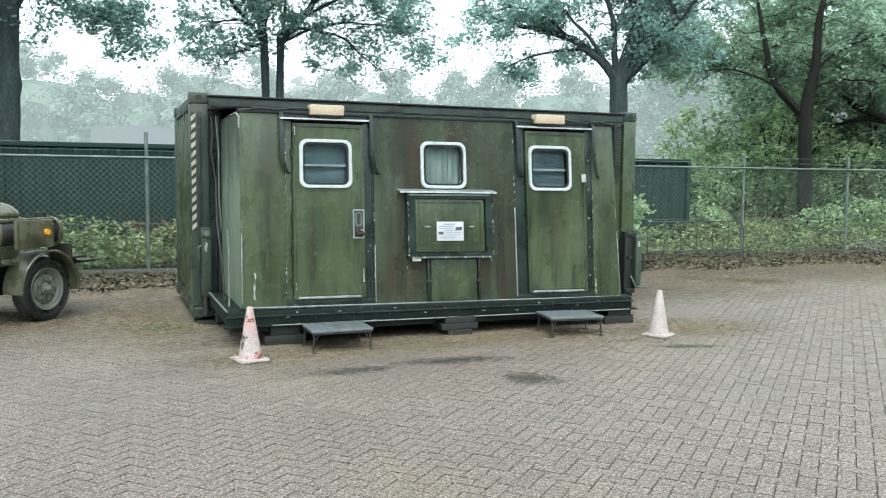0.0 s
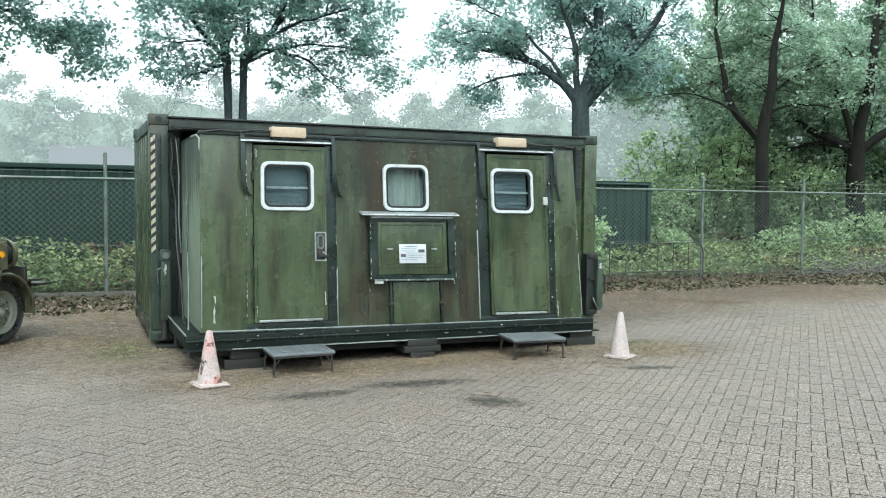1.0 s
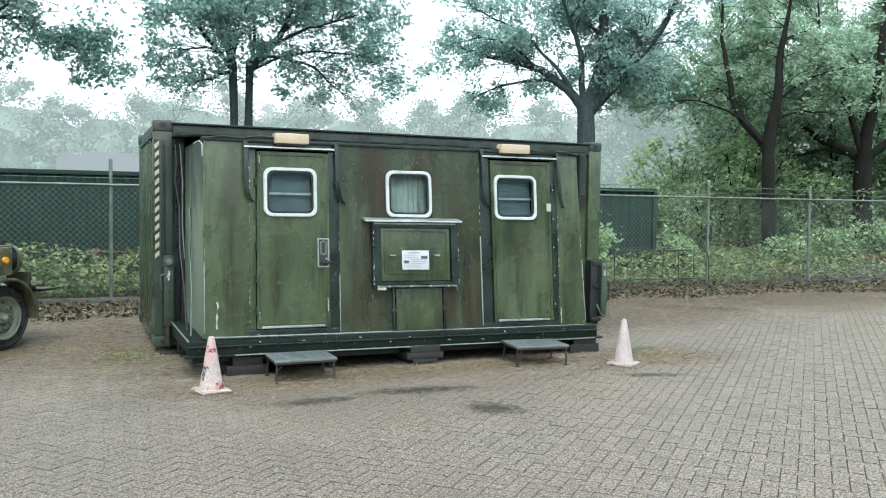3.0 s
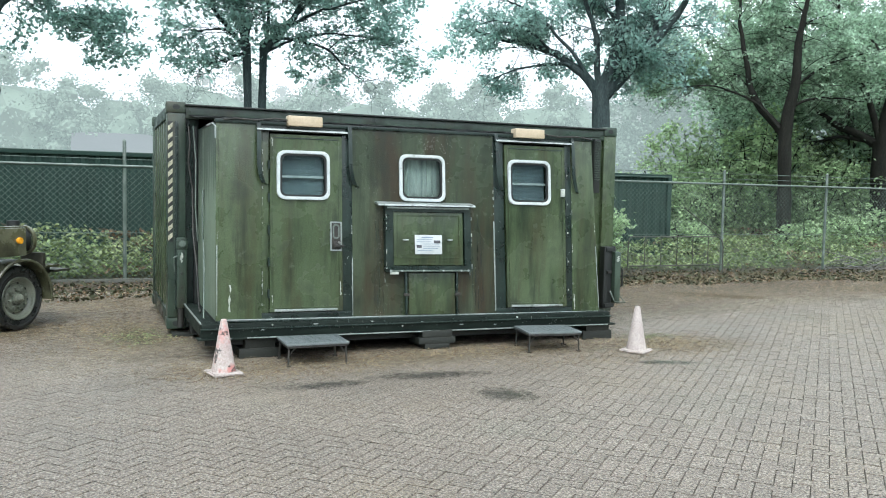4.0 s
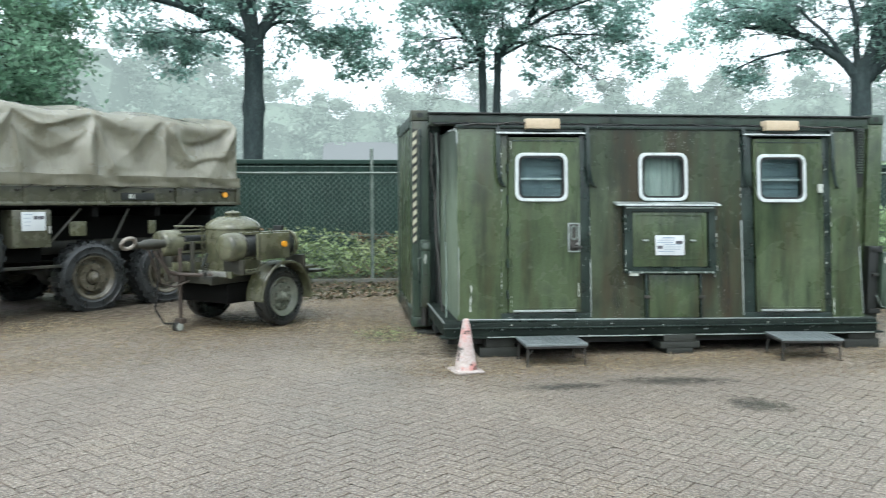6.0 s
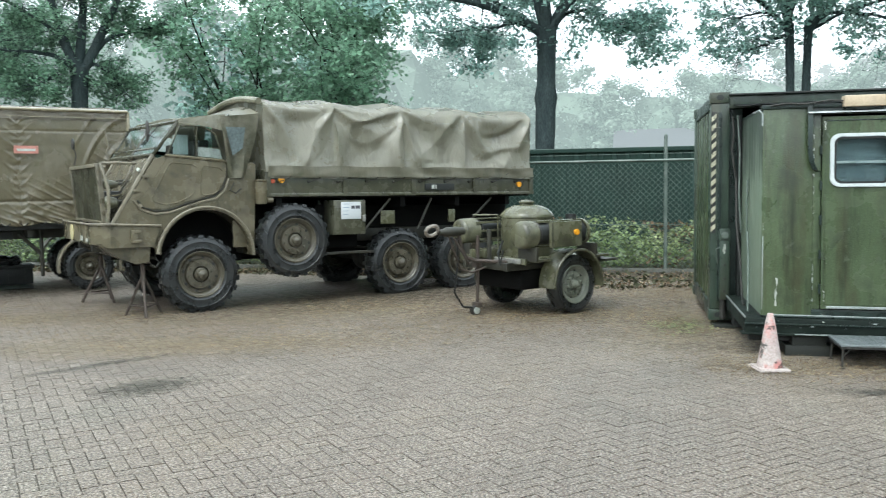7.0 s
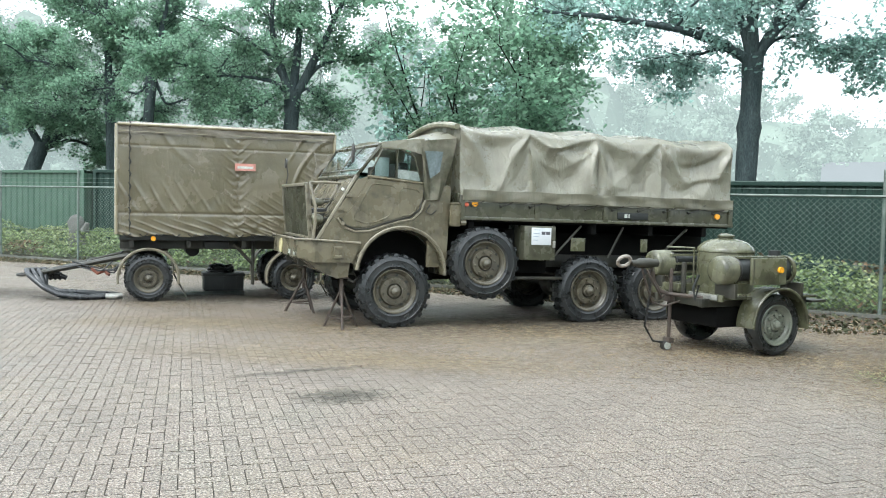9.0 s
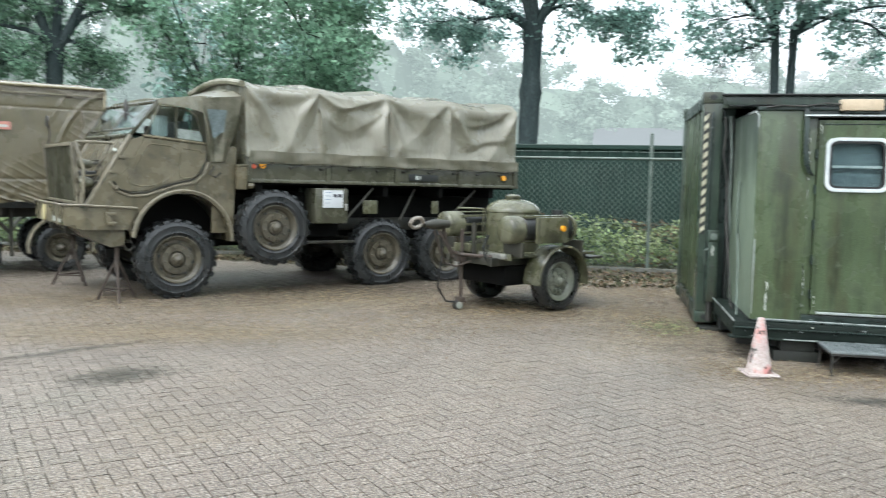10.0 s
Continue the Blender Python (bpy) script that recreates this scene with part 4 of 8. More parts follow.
tree(13.76, 12.1, 0.3, 5.0, [(0.56, [(-0.3, 0.25), (-0.69, 0.65), (-1.55, 1.2), (-2.67, 1.55), (-3.6, 1.8), (-4.2, 2.0)]), (0.8, [(0.2, 0.4), (0.42, 1.0), (0.5, 2.0), (0.36, 3.0), (0.2, 5.0)]), (0.4, [(-0.1, 0.5), (-0.08, 1.6), (-0.5, 2.8), (-0.9, 4.2)]),
                            (0.74, [(0.43, 0.2), (1.2, 0.95), (1.72, 1.6), (2.2, 2.15), (2.6, 2.9), (3.0, 3.6)]), (0.32, [(0.5, 0.55), (1.0, 1.2), (1.6, 1.65), (2.0, 2.6)]), (0.26, [(-1.0, 0.9), (-2.0, 0.75), (-2.9, 0.6), (-3.6, 0.3)]),
                            (0.22, [(0.6, 0.5), (1.2, 0.8), (1.8, 1.1), (2.3, 1.3)]), (0.26, [(-0.8, 1.0), (-2.2, 2.4), (-3.8, 3.2)])], 13, 1550, low=4.95, gaps=-0.08)
tree(20.75, 11.5, 0.24, 4.15, [(0.62, [(-0.4, 0.2), (-0.95, 0.75), (-1.3, 1.5), (-1.42, 2.3), (-1.65, 3.2), (-1.75, 5.0)]), (0.92, [(0.1, 0.6), (0.32, 1.7), (0.4, 2.9), (0.55, 3.6), (0.8, 4.8)]), (0.3, [(0.3, 1.5), (1.4, 2.2), (2.8, 2.5)]),
                              (0.26, [(-0.9, 0.9), (-2.0, 1.5), (-3.2, 1.6)]), (0.26, [(0.3, 0.8), (1.2, 1.0), (2.4, 0.9)])], 14, 2100, low=4.9, high=11.5, bark=m_bark_brown, label="oak tree with a forked brown trunk and leafy crown", leafmat=m_leaf_wood, gaps=-0.9, behind=True)
tree(25.3, 11.5, 0.34, 3.9, [(0.5, [(-0.6, 0.25), (-1.5, 0.6), (-2.6, 1.6), (-3.6, 2.6)]), (0.7, [(0.1, 0.8), (0.5, 2.2), (0.6, 4.2), (0.8, 7.0)]), (0.5, [(0.8, 0.5), (2.2, 1.3), (3.6, 2.4), (4.4, 4.6)]), (0.4, [(-0.5, 1.6), (-1.4, 3.4), (-1.8, 5.8)]), (0.3, [(-0.6, 0.1), (-1.6, 0.2), (-2.8, -0.1)])], 15, 4000, low=4.6, high=12.5, bark=m_bark_brown, leafmat=m_leaf_wood, gaps=-0.9, behind=True)
tree(-18.6, 14.6, 0.31, 5.7, [(0.55, [(-0.4, 0.8), (-0.75, 2.3), (-0.8, 4.2)]), (0.6, [(0.1, 0.9), (0.2, 2.2), (0.3, 4.4)]), (0.6, [(0.45, 0.5), (0.95, 1.6), (1.4, 2.6), (2.4, 4.2)]), (0.3, [(-0.6, 0.3), (-1.6, 0.5), (-2.9, 0.4)]), (0.32, [(0.8, 0.9), (2.0, 1.3), (3.6, 1.4)]),
                             (0.3, [(-0.7, 1.2), (-2.0, 2.1), (-3.6, 2.6)]), (0.22, [(0.4, 0.2), (0.9, -0.2), (1.2, -0.9)]), (0.22, [(-0.4, 0.1), (-0.9, -0.3), (-1.3, -0.8)])], 16, 2100, low=4.4, leafmat=m_leaf_young)
tree(-26.5, 15.4, 0.24, 7.2, [(0.7, [(0.2, 0.8), (0.5, 2.0), (0.9, 3.4)]), (0.55, [(-0.4, 0.6), (-1.4, 1.4), (-2.6, 2.0)]), (0.45, [(0.6, -0.6), (1.6, -0.3), (2.6, 0.0), (3.8, 0.4)]), (0.3, [(0.5, -1.6), (1.4, -1.2), (2.6, -0.9)]), (0.3, [(-0.5, -1.2), (-1.4, -0.9), (-2.4, -1.2)])], 17, 2100, low=4.6, leafmat=m_leaf_young, lean=(0.35, 0))
tree(-28.6, 16.0, 0.24, 7.0, [(0.7, [(-0.1, 0.8), (-0.2, 2.0), (-0.3, 3.6)]), (0.5, [(0.5, 0.4), (1.4, 0.9), (2.4, 1.1)]), (0.45, [(-0.6, -0.2), (-1.6, 0.2), (-3.0, 0.2)]), (0.35, [(-0.5, -1.4), (-1.5, -1.4), (-2.4, -1.8)])], 18, 2000, low=4.2, leafmat=m_leaf_young, lean=(-0.3, 0))
tree(-34.0, 14.8, 0.36, 4.2, [(0.6, [(1.0, 0.9), (2.0, 2.4), (2.9, 4.0)]), (0.5, [(-0.6, 0.9), (-1.5, 2.2), (-2.4, 3.4)]), (0.45, [(0.9, 0.5), (2.3, 0.9), (3.8, 0.8)]), (0.55, [(0.3, 1.0), (0.5, 2.4), (0.8, 4.2)]), (0.3, [(1.2, 0.3), (2.4, -0.2), (3.4, -0.6)])], 19, 2600, low=3.0, leafmat=m_leaf_young, lean=(1.6, 0))
tree(-39.5, 12.6, 0.34, 4.2, [(0.6, [(0.8, 0.8), (1.9, 1.7), (3.2, 2.5)]), (0.5, [(0.9, 0.3), (2.2, 0.6), (3.6, 0.5)]), (0.5, [(-0.3, 1.0), (-0.9, 2.6), (-1.2, 4)])], 20, 1100, low=3.0)
shrub(-9.4, 14.2, 5.0, 8.8, 31, 28000, 0.14, m_leaf_young, "tall young deciduous tree with dense dark green leaves", 1.6, "young_tree")
shrub(-11.8, 14.6, 3.2, 9.0, 34, 10000, 0.14, m_leaf_young, "tall young deciduous tree with dense leaves", 1.6, "young_tree")
shrub(-13.9, 15.0, 2.0, 7.4, 32, 2600, 0.2, m_leaf, "slender young tree with drooping leafy twigs", 2.4, "young_tree")
shrub(11.0, 7.6, 1.2, 1.7, 33, 1800, 0.12, m_leaf_light, "light green bramble shrub at the fence")
# leaves and stems alike take the painted haze
shrub(28.3, 28.1, 3.2, 9.4, 35, 7000, 0.2, m_painted_mist_near, "tall birch with mist put into its colour and glow", 1.0, "birch_tree", m_painted_mist_near)
# woodland behind the right part of the fence
for k, (x, y, w, h, mt, n) in enumerate([(16.5, 19.5, 2.6, 2.6, 1, 2200), (19.5, 18, 3.0, 3.2, 1, 2600), (24, 16.5, 3.6, 8.0, 0, 4600), (29, 15.5, 3.6, 8.5, 0, 4600), (33, 14, 3.8, 9.0, 0, 4600),
                                          (27, 20, 4.0, 10.5, 0, 4600), (34, 19, 4.0, 11.0, 0, 4200), (18.4, 15.4, 2.0, 2.6, 1, 2000), (16.4, 13.6, 1.5, 1.7, 1, 1500),
                                          (22.8, 13.8, 2.0, 2.6, 1, 2000), (28, 12.3, 2.4, 2.8, 1, 2200), (24.2, 9.9, 1.7, 1.6, 1, 1700), (30.5, 10.3, 2.4, 3.4, 1, 2200), (25.4, 18.2, 3.6, 11.0, 0, 4600), (26.5, 13.8, 3.4, 10.0, 0, 4600), (28.6, 11.6, 3.2, 8.5, 0, 4200), (28.0, 21.0, 4.0, 13.0, 0, 4800), (31, 17.5, 4.2, 13, 0, 4600), (25.2, 11.9, 2.2, 3.0, 1, 2200), (20.6, 15.0, 2.4, 3.2, 1, 2200), (21.8, 9.6, 1.5, 1.3, 1, 1500), (20.8, 14.2, 2.2, 3.4, 1, 2200), (19.0, 14.4, 2.0, 2.4, 1, 1900), (24.6, 16.4, 3.2, 6.5, 0, 3600), (29.5, 20.6, 2.6, 8.5, 0, 3600), (15.3, 9.6, 1.1, 1.1, 1, 1000), (19.0, 9.0, 1.4, 1.0, 1, 1100), (23.6, 13.0, 2.6, 3.0, 1, 2600), (26.6, 14.4, 3.2, 4.8, 1, 4200), (22.6, 14.6, 3.0, 4.6, 1, 4000), (29.6, 13.0, 3.0, 4.8, 1, 4200), (21.6, 17.2, 3.0, 4.6, 1, 3600), (25.0, 13.2, 2.4, 3.8, 1, 3400), (18.6, 15.8, 2.2, 3.0, 1, 2600), (29.5, 18.8, 3.6, 5.0, 1, 3000)]):
    shrub(x, y, w, h, 60 + k, int(n * (1.9 if h > 8.4 else 1.4)), 0.145 if h > 4 else 0.11, m_leaf_light if mt else m_leaf_wood, "undergrowth shrub with light green leaves" if mt else "tall leafy woodland tree", 0.2, "shrub" if mt else "woodland_tree")


def ground_cover():
    rng = np.random.default_rng(5)
    n = 72000
    x = rng.uniform(-33, 30, n)
    v = rng.random(n) ** 1.3
    depth = np.where(x > 5, 9.5, np.where(x < -14, 3.3, 3.1))
    y = fence_y(x) + 0.35 + depth * v
    hmax = np.array([max(0.0, 0.52 + 0.36 * noise.noise((a * 0.55, b * 0.7, 4)) + 0.12 * noise.noise((a * 1.9, b * 1.9, 9))) for a, b in zip(x, y)])
    hmax *= np.clip(0.3 + 2.2 * v, 0, 1.15) * np.where(x > 5, 0.85, 1.15)
    z = 0.05 + hmax * (1 - rng.random(n) ** 2 * 0.75)
    c = np.stack([x, y, z], 1)
    dry = np.array([noise.noise((a * 0.35, b * 0.5, 12)) for a, b in zip(x, y)]) + rng.normal(0, 0.1, n) > np.where(np.abs(x + 1.2) < 1.8, 0.05, 0.4)
    g = cards("ground_cover", m_leaf_ground, leaves(c[~dry], 0.088, rng, LEAF, 0.9), len(LEAF))
    tagged(g, "low green bramble and ivy cover behind the fence", "ground cover", kind="stuff")
    g = cards("withered_bracken", m_leaf_brown, leaves(c[dry], 0.085, rng, LEAF, 0.9), len(LEAF))
    tagged(g, "withered orange-brown leaves among the ground cover", "ground cover", kind="stuff")


ground_cover()


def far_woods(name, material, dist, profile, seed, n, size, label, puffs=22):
    """A belt of trees on an arc round the yard, its mist put into the material; profile gives the height of its top by
    angle. Each crown is a heap of leafy puffs.
    """
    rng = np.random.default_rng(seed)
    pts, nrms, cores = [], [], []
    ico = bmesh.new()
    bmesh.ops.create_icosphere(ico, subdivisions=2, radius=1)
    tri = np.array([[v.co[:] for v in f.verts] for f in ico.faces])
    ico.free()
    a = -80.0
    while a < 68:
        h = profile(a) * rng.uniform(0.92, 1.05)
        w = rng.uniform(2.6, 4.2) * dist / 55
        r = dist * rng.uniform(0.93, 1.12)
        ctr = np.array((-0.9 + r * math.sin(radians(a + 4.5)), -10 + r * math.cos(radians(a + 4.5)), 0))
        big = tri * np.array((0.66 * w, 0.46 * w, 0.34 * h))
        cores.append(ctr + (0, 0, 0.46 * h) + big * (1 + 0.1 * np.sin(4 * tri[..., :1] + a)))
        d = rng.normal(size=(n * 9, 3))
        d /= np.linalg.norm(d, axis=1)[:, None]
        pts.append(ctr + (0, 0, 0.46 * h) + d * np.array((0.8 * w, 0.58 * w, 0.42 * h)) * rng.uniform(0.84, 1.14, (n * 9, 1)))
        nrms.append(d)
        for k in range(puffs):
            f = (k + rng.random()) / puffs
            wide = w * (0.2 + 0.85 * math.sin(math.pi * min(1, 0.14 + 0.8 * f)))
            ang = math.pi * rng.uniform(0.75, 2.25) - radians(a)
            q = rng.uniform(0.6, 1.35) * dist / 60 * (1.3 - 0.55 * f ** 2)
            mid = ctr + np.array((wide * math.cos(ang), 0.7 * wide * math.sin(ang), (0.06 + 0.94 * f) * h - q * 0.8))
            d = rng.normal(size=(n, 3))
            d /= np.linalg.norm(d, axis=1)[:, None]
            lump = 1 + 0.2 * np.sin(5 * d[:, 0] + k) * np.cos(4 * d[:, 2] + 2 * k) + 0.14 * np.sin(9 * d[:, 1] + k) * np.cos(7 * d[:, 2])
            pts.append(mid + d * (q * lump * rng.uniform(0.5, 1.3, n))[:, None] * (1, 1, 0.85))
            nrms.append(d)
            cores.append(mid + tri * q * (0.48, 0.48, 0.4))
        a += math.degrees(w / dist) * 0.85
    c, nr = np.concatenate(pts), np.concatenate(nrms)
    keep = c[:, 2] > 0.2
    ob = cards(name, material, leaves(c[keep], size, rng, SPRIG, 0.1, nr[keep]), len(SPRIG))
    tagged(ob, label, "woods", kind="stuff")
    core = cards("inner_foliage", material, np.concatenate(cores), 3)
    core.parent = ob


def prof_near(a):
    if a < -14:
        return 13.5 + 0.09 * (-14 - a)
    if a < -5:
        return 13.5 - 0.62 * (a + 14)
    return 9.7 + 0.9 * math.sin(0.55 * a) + 0.02 * (a + 6) + (2.8 if a > 31 else 0)


# no real mist here: both belts are coloured pale and glow
far_woods("misty_woods", m_painted_mist_near, 60, prof_near, 3, 210, 0.23, "belt of green trees with mist put into colour and glow", 34)
far_woods("far_misty_woods", m_painted_mist_far, 95, lambda a: 13.2 + 1.6 * math.sin(a * 0.25) + 1.0 * math.sin(a * 0.9), 4, 170, 0.42, "faint belt of far trees with thick mist put into colour and glow", 16)


def straw(name, label, spots, n, seed, material, size):
    """Fine dry bits strewn over the paving in patches: middle, half-widths and weight of each."""
    rng = np.random.default_rng(seed)
    w = np.array([q[4] for q in spots], float)
    k = rng.choice(len(spots), n, p=w / w.sum())
    q = np.array([z[:4] for z in spots], float)[k]
    c = np.stack([q[:, 0] + rng.normal(0, 0.5, n) * q[:, 2], q[:, 1] + rng.normal(0, 0.5, n) * q[:, 3], rng.uniform(0.006, 0.018, n)], 1)
    thin = np.array([(-0.5, -0.08, 0), (0.5, -0.07, 0.06), (0.5, 0.07, 0.06), (-0.5, 0.08, 0)])
    tagged(cards(name, material, leaves(c, size, rng, thin, 3.0), 4), label, "litter", kind="stuff")


PATCHES = [(2.6, -1.9, 2.6, 0.35, 3), (5.4, -2.2, 0.9, 0.6, 2), (-0.5, 0.3, 1.0, 2.2, 3), (-0.3, 3.0, 1.2, 1.2, 2), (-4.5, 1.0, 3.0, 1.0, 4), (-7.0, -0.4, 1.6, 0.8, 2), (-2.0, 0.6, 1.4, 0.8, 2),
           (-5.5, -1.6, 3.6, 0.9, 3), (8.5, 3.0, 3.0, 1.6, 4), (13, 2.6, 3.5, 1.8, 4), (6.2, 1.2, 1.6, 1.6, 2), (-10, 0.4, 3.0, 0.8, 2), (0.2, -2.2, 0.6, 0.5, 1), (-1.2, 1.6, 1.6, 1.6, 3), (-3.2, -0.6, 2.6, 0.7, 3), (4.2, -2.7, 1.6, 0.4, 1), (1.0, -2.4, 1.2, 0.4, 1)]
straw("straw_bits", "dry straw and grass bits strewn on the paving", PATCHES, 34000, 41, m_straw, 0.032)
straw("fallen_leaf_bits", "small brown leaf bits strewn on the paving", PATCHES + [(6.5, 3.3, 3.0, 1.2, 6), (10.0, 3.5, 3.4, 1.2, 7), (14.0, 3.2, 3.4, 1.3, 6)], 26000, 42, m_leaf_brown, 0.034)
straw("grass_sprouts", "short green weeds sprouting from the paving joints", [(-0.3, -0.1, 0.4, 0.6, 3), (5.5, -1.7, 0.4, 0.2, 1)], 420, 43, m_leaf_ground, 0.045)


def behind_camera():
    """Unseen dark trees, added behind and beside the way in to cut low skylight and reflections."""
    rng = np.random.default_rng(77)
    pts = []
    for k in range(34):
        a = radians(98 + 164 * k / 33)
        r = rng.uniform(26, 31)
        h = rng.uniform(5.5, 8.5)
        d = rng.normal(size=(420, 3))
        d /= np.linalg.norm(d, axis=1)[:, None]
        pts.append(np.array((-1 + r * math.sin(a), -10 + r * math.cos(a), h / 2)) + d * rng.random((420, 1)) ** 0.3 * (3.2, 3.2, h / 2))
    tagged(cards("tree_belt", m_leaf, leaves(np.concatenate(pts), 0.9, rng, SPRIG, 0.3), len(SPRIG)), "unseen belt of dark trees added to hold back low skylight", "woods", kind="stuff")


behind_camera()


def build_stump():
    s = thing("tree_stump", "pale grey weathered stump standing among the ground cover", "tree stump", pose(-21.9, 8.2, 0.1) @ Matrix.Scale(1.0, 4))
    bm = tube(bmesh.new(), [(0, 0, 0), (0.02, 0, 0.35), (0.0, 0, 0.7), (-0.04, 0, 0.95), (-0.02, 0, 1.1), (0, 0, 1.17)], [0.3, 0.24, 0.22, 0.25, 0.16, 0.05], 12)
    for v in bm.verts:
        v.co += 0.05 * Vector((noise.noise(v.co * 5), noise.noise(v.co * 5 + Vector((7, 0, 0))), 0))
    part("trunk", bm, m_stump, s)
    bm = tube(bmesh.new(), [(0.15, 0, 0.55), (0.34, 0.02, 0.72), (0.42, 0.02, 0.92)], [0.13, 0.12, 0.06], 9)
    part("side_shoot", bm, m_stump, s)


m_stump = mat("grey_dead_wood", [(0.1, 0.098, 0.088), (0.17, 0.165, 0.15)], 4, 0.8, 0.1, 0.6, 30, stretch=(3, 3, 0.6), fine=0.3)
build_stump()


def build_brushwood():
    rng = np.random.default_rng(91)
    p = thing("brushwood_pile", "low pile of grey dead twigs at the fence foot", "brushwood")
    for k in range(90):
        x = rng.uniform(15.4, 20.5)
        y = fence_y(x) + rng.normal(-0.25, 0.22)
        d = rng.normal(size=3) * (1, 0.35, 0.12)
        pts = limb_path(rng, (x, y, 0.06 + abs(rng.normal(0, 0.16))), d, rng.uniform(0.5, 1.4), 5, 0.12, -0.02)
        part("twig", tube(bmesh.new(), [(q[0], q[1], max(0.02, q[2])) for q in pts], [0.014, 0.012, 0.01, 0.008, 0.006, 0.004], 5), m_stump, p)
    for x, l, a in ((9.2, 1.3, 0.1), (14.2, 1.1, -0.3)):
        g = thing("fallen_branch", "dead branch lying on the leaf litter", "branch", pose(x, fence_y(x) - 0.75, 0.05, 0, 0, math.degrees(a)))
        part("stem", tube(bmesh.new(), [(q[0], q[1], q[2]) for q in limb_path(rng, (0, 0, 0), (1, 0.1, 0), l, 6, 0.06, 0)], [0.02, 0.019, 0.017, 0.014, 0.012, 0.009, 0.006], 6), m_bark_brown, g)


build_brushwood()


def litter_bits():
    """Single dead leaves and stalks on the litter strip and just off its edge."""
    rng = np.random.default_rng(55)
    n = 38000
    x = rng.uniform(-26, 21, n)
    v = rng.beta(1.2, 1.6, n) * 1.45 - 0.45
    c = np.array([strip_point(p, q) for p, q in zip(x, v)])
    c[:, 2] = np.maximum(c[:, 2], 0.004) + rng.uniform(0.004, 0.035, n)
    pick = rng.random(n)
    thin = np.array([(-0.5, -0.07, 0), (0.5, -0.06, 0.06), (0.5, 0.06, 0.06), (-0.5, 0.07, 0)])
    for name, lo, hi, m, size, shape, label in (("dead_leaves", 0, 0.45, m_leaf_brown, 0.036, LEAF, "dead brown leaves on the soil along the fence"),
                                                ("soil_clods", 0.45, 0.86, m_soil, 0.07, LEAF, "dark crumbs of soil and bark along the fence"),
                                                ("dry_stalks", 0.86, 1.01, m_straw, 0.07, thin, "dry grass stalks along the fence")):
        q = (pick >= lo) & (pick < hi)
        tagged(cards(name, m, leaves(c[q], size, rng, shape, 0.8), len(shape)), label, "litter", kind="stuff")


litter_bits()


# ---- expandable shelter container ----
FY = -1.03          # front face of the slide-out


# the slide-out is drawn in its own measure and set to its true place and size by this
SLIDE = Matrix.Translation((-0.239, -0.54, 0.133)) @ Matrix.Diagonal((0.948, 1.0, 0.909, 1))


def spart(name, bm, material, parent=None, label="", sharp=38):
    """A part of the slide-out, which has racked over the years: its far door leans and its sill has sunk a little."""
    for v in bm.verts:
        q = min(1, max(0, (v.co.x - 1.5) / 3.7))
        low = min(1, max(0, 1 - (v.co.z - 0.26) / 2.1)) if v.co.z > 0.25 else 0.6
        v.co.x += 0.052 * min(1, max(0, (v.co.x - 0.8) / 3.0)) * (1.75 - v.co.z)
        v.co.x -= 0.1 * min(1, max(0, (v.co.x - 4.9) / 0.36)) * min(1, max(0, (v.co.z - 0.26) / 2.17))
        v.co.z += (0.012 - 0.07 * q) * low
    bmesh.ops.transform(bm, matrix=SLIDE, verts=bm.verts)
    return part(name, bm, material, parent, label, sharp)


def window(parent, x0, x1, z0, z1, y, backing, r=0.09):
    """White rounded frame with rubber seal, pane and what hangs behind it."""
    bm = ring(bmesh.new(), rounded(x0, x1, z0, z1, r), rounded(x0 + 0.036, x1 - 0.036, z0 + 0.036, z1 - 0.036, r - 0.02), y - 0.028, y + 0.01)
    bmesh.ops.bevel(bm, geom=[e for e in bm.edges if e.calc_face_angle(0) > 1.2], offset=0.006, segments=2, affect="EDGES")
    spart("window_frame", bm, m_white_frame, parent, "white painted metal frame")
    bm = ring(bmesh.new(), rounded(x0 + 0.034, x1 - 0.034, z0 + 0.034, z1 - 0.034, r - 0.02), rounded(x0 + 0.058, x1 - 0.058, z0 + 0.058, z1 - 0.058, r - 0.03), y - 0.016, y + 0.012)
    spart("rubber_seal", bm, m_black, parent)
    bm = prism(bmesh.new(), rounded(x0 + 0.045, x1 - 0.045, z0 + 0.045, z1 - 0.045, r - 0.022), y - 0.004, y + 0.002)
    pane = spart("window_pane", bm, m_glass, parent, "glass pane", sharp=0)
    pane.visible_shadow = False
    if backing == "blind":
        bm = bmesh.new()
        n = 9
        for k in range(n):
            z = z0 + 0.05 + (z1 - z0 - 0.1) * (k + 0.5) / n
            box(bm, x0 + 0.05, x1 - 0.05, y + 0.06, y + 0.075, z - 0.026, z + 0.022)
        spart("blind", bm, m_blind, parent, "closed grey-blue slatted blind", sharp=0)
        spart("cross_bar", boxes([(x0 + 0.04, x1 - 0.04, y + 0.025, y + 0.045, (z0 + z1) / 2 - 0.03, (z0 + z1) / 2 - 0.005)]), m_alu, parent)
    else:
        bm = grid(bmesh.new(), 30, 6, lambda u, v: (x0 + (x1 - x0) * u, y + 0.07 + 0.012 * math.sin(40 * u + 2 * math.sin(9 * u)), z0 + (z1 - z0) * v), 0.004)
        spart("curtain", bm, m_curtain, parent, "grey-green curtain")


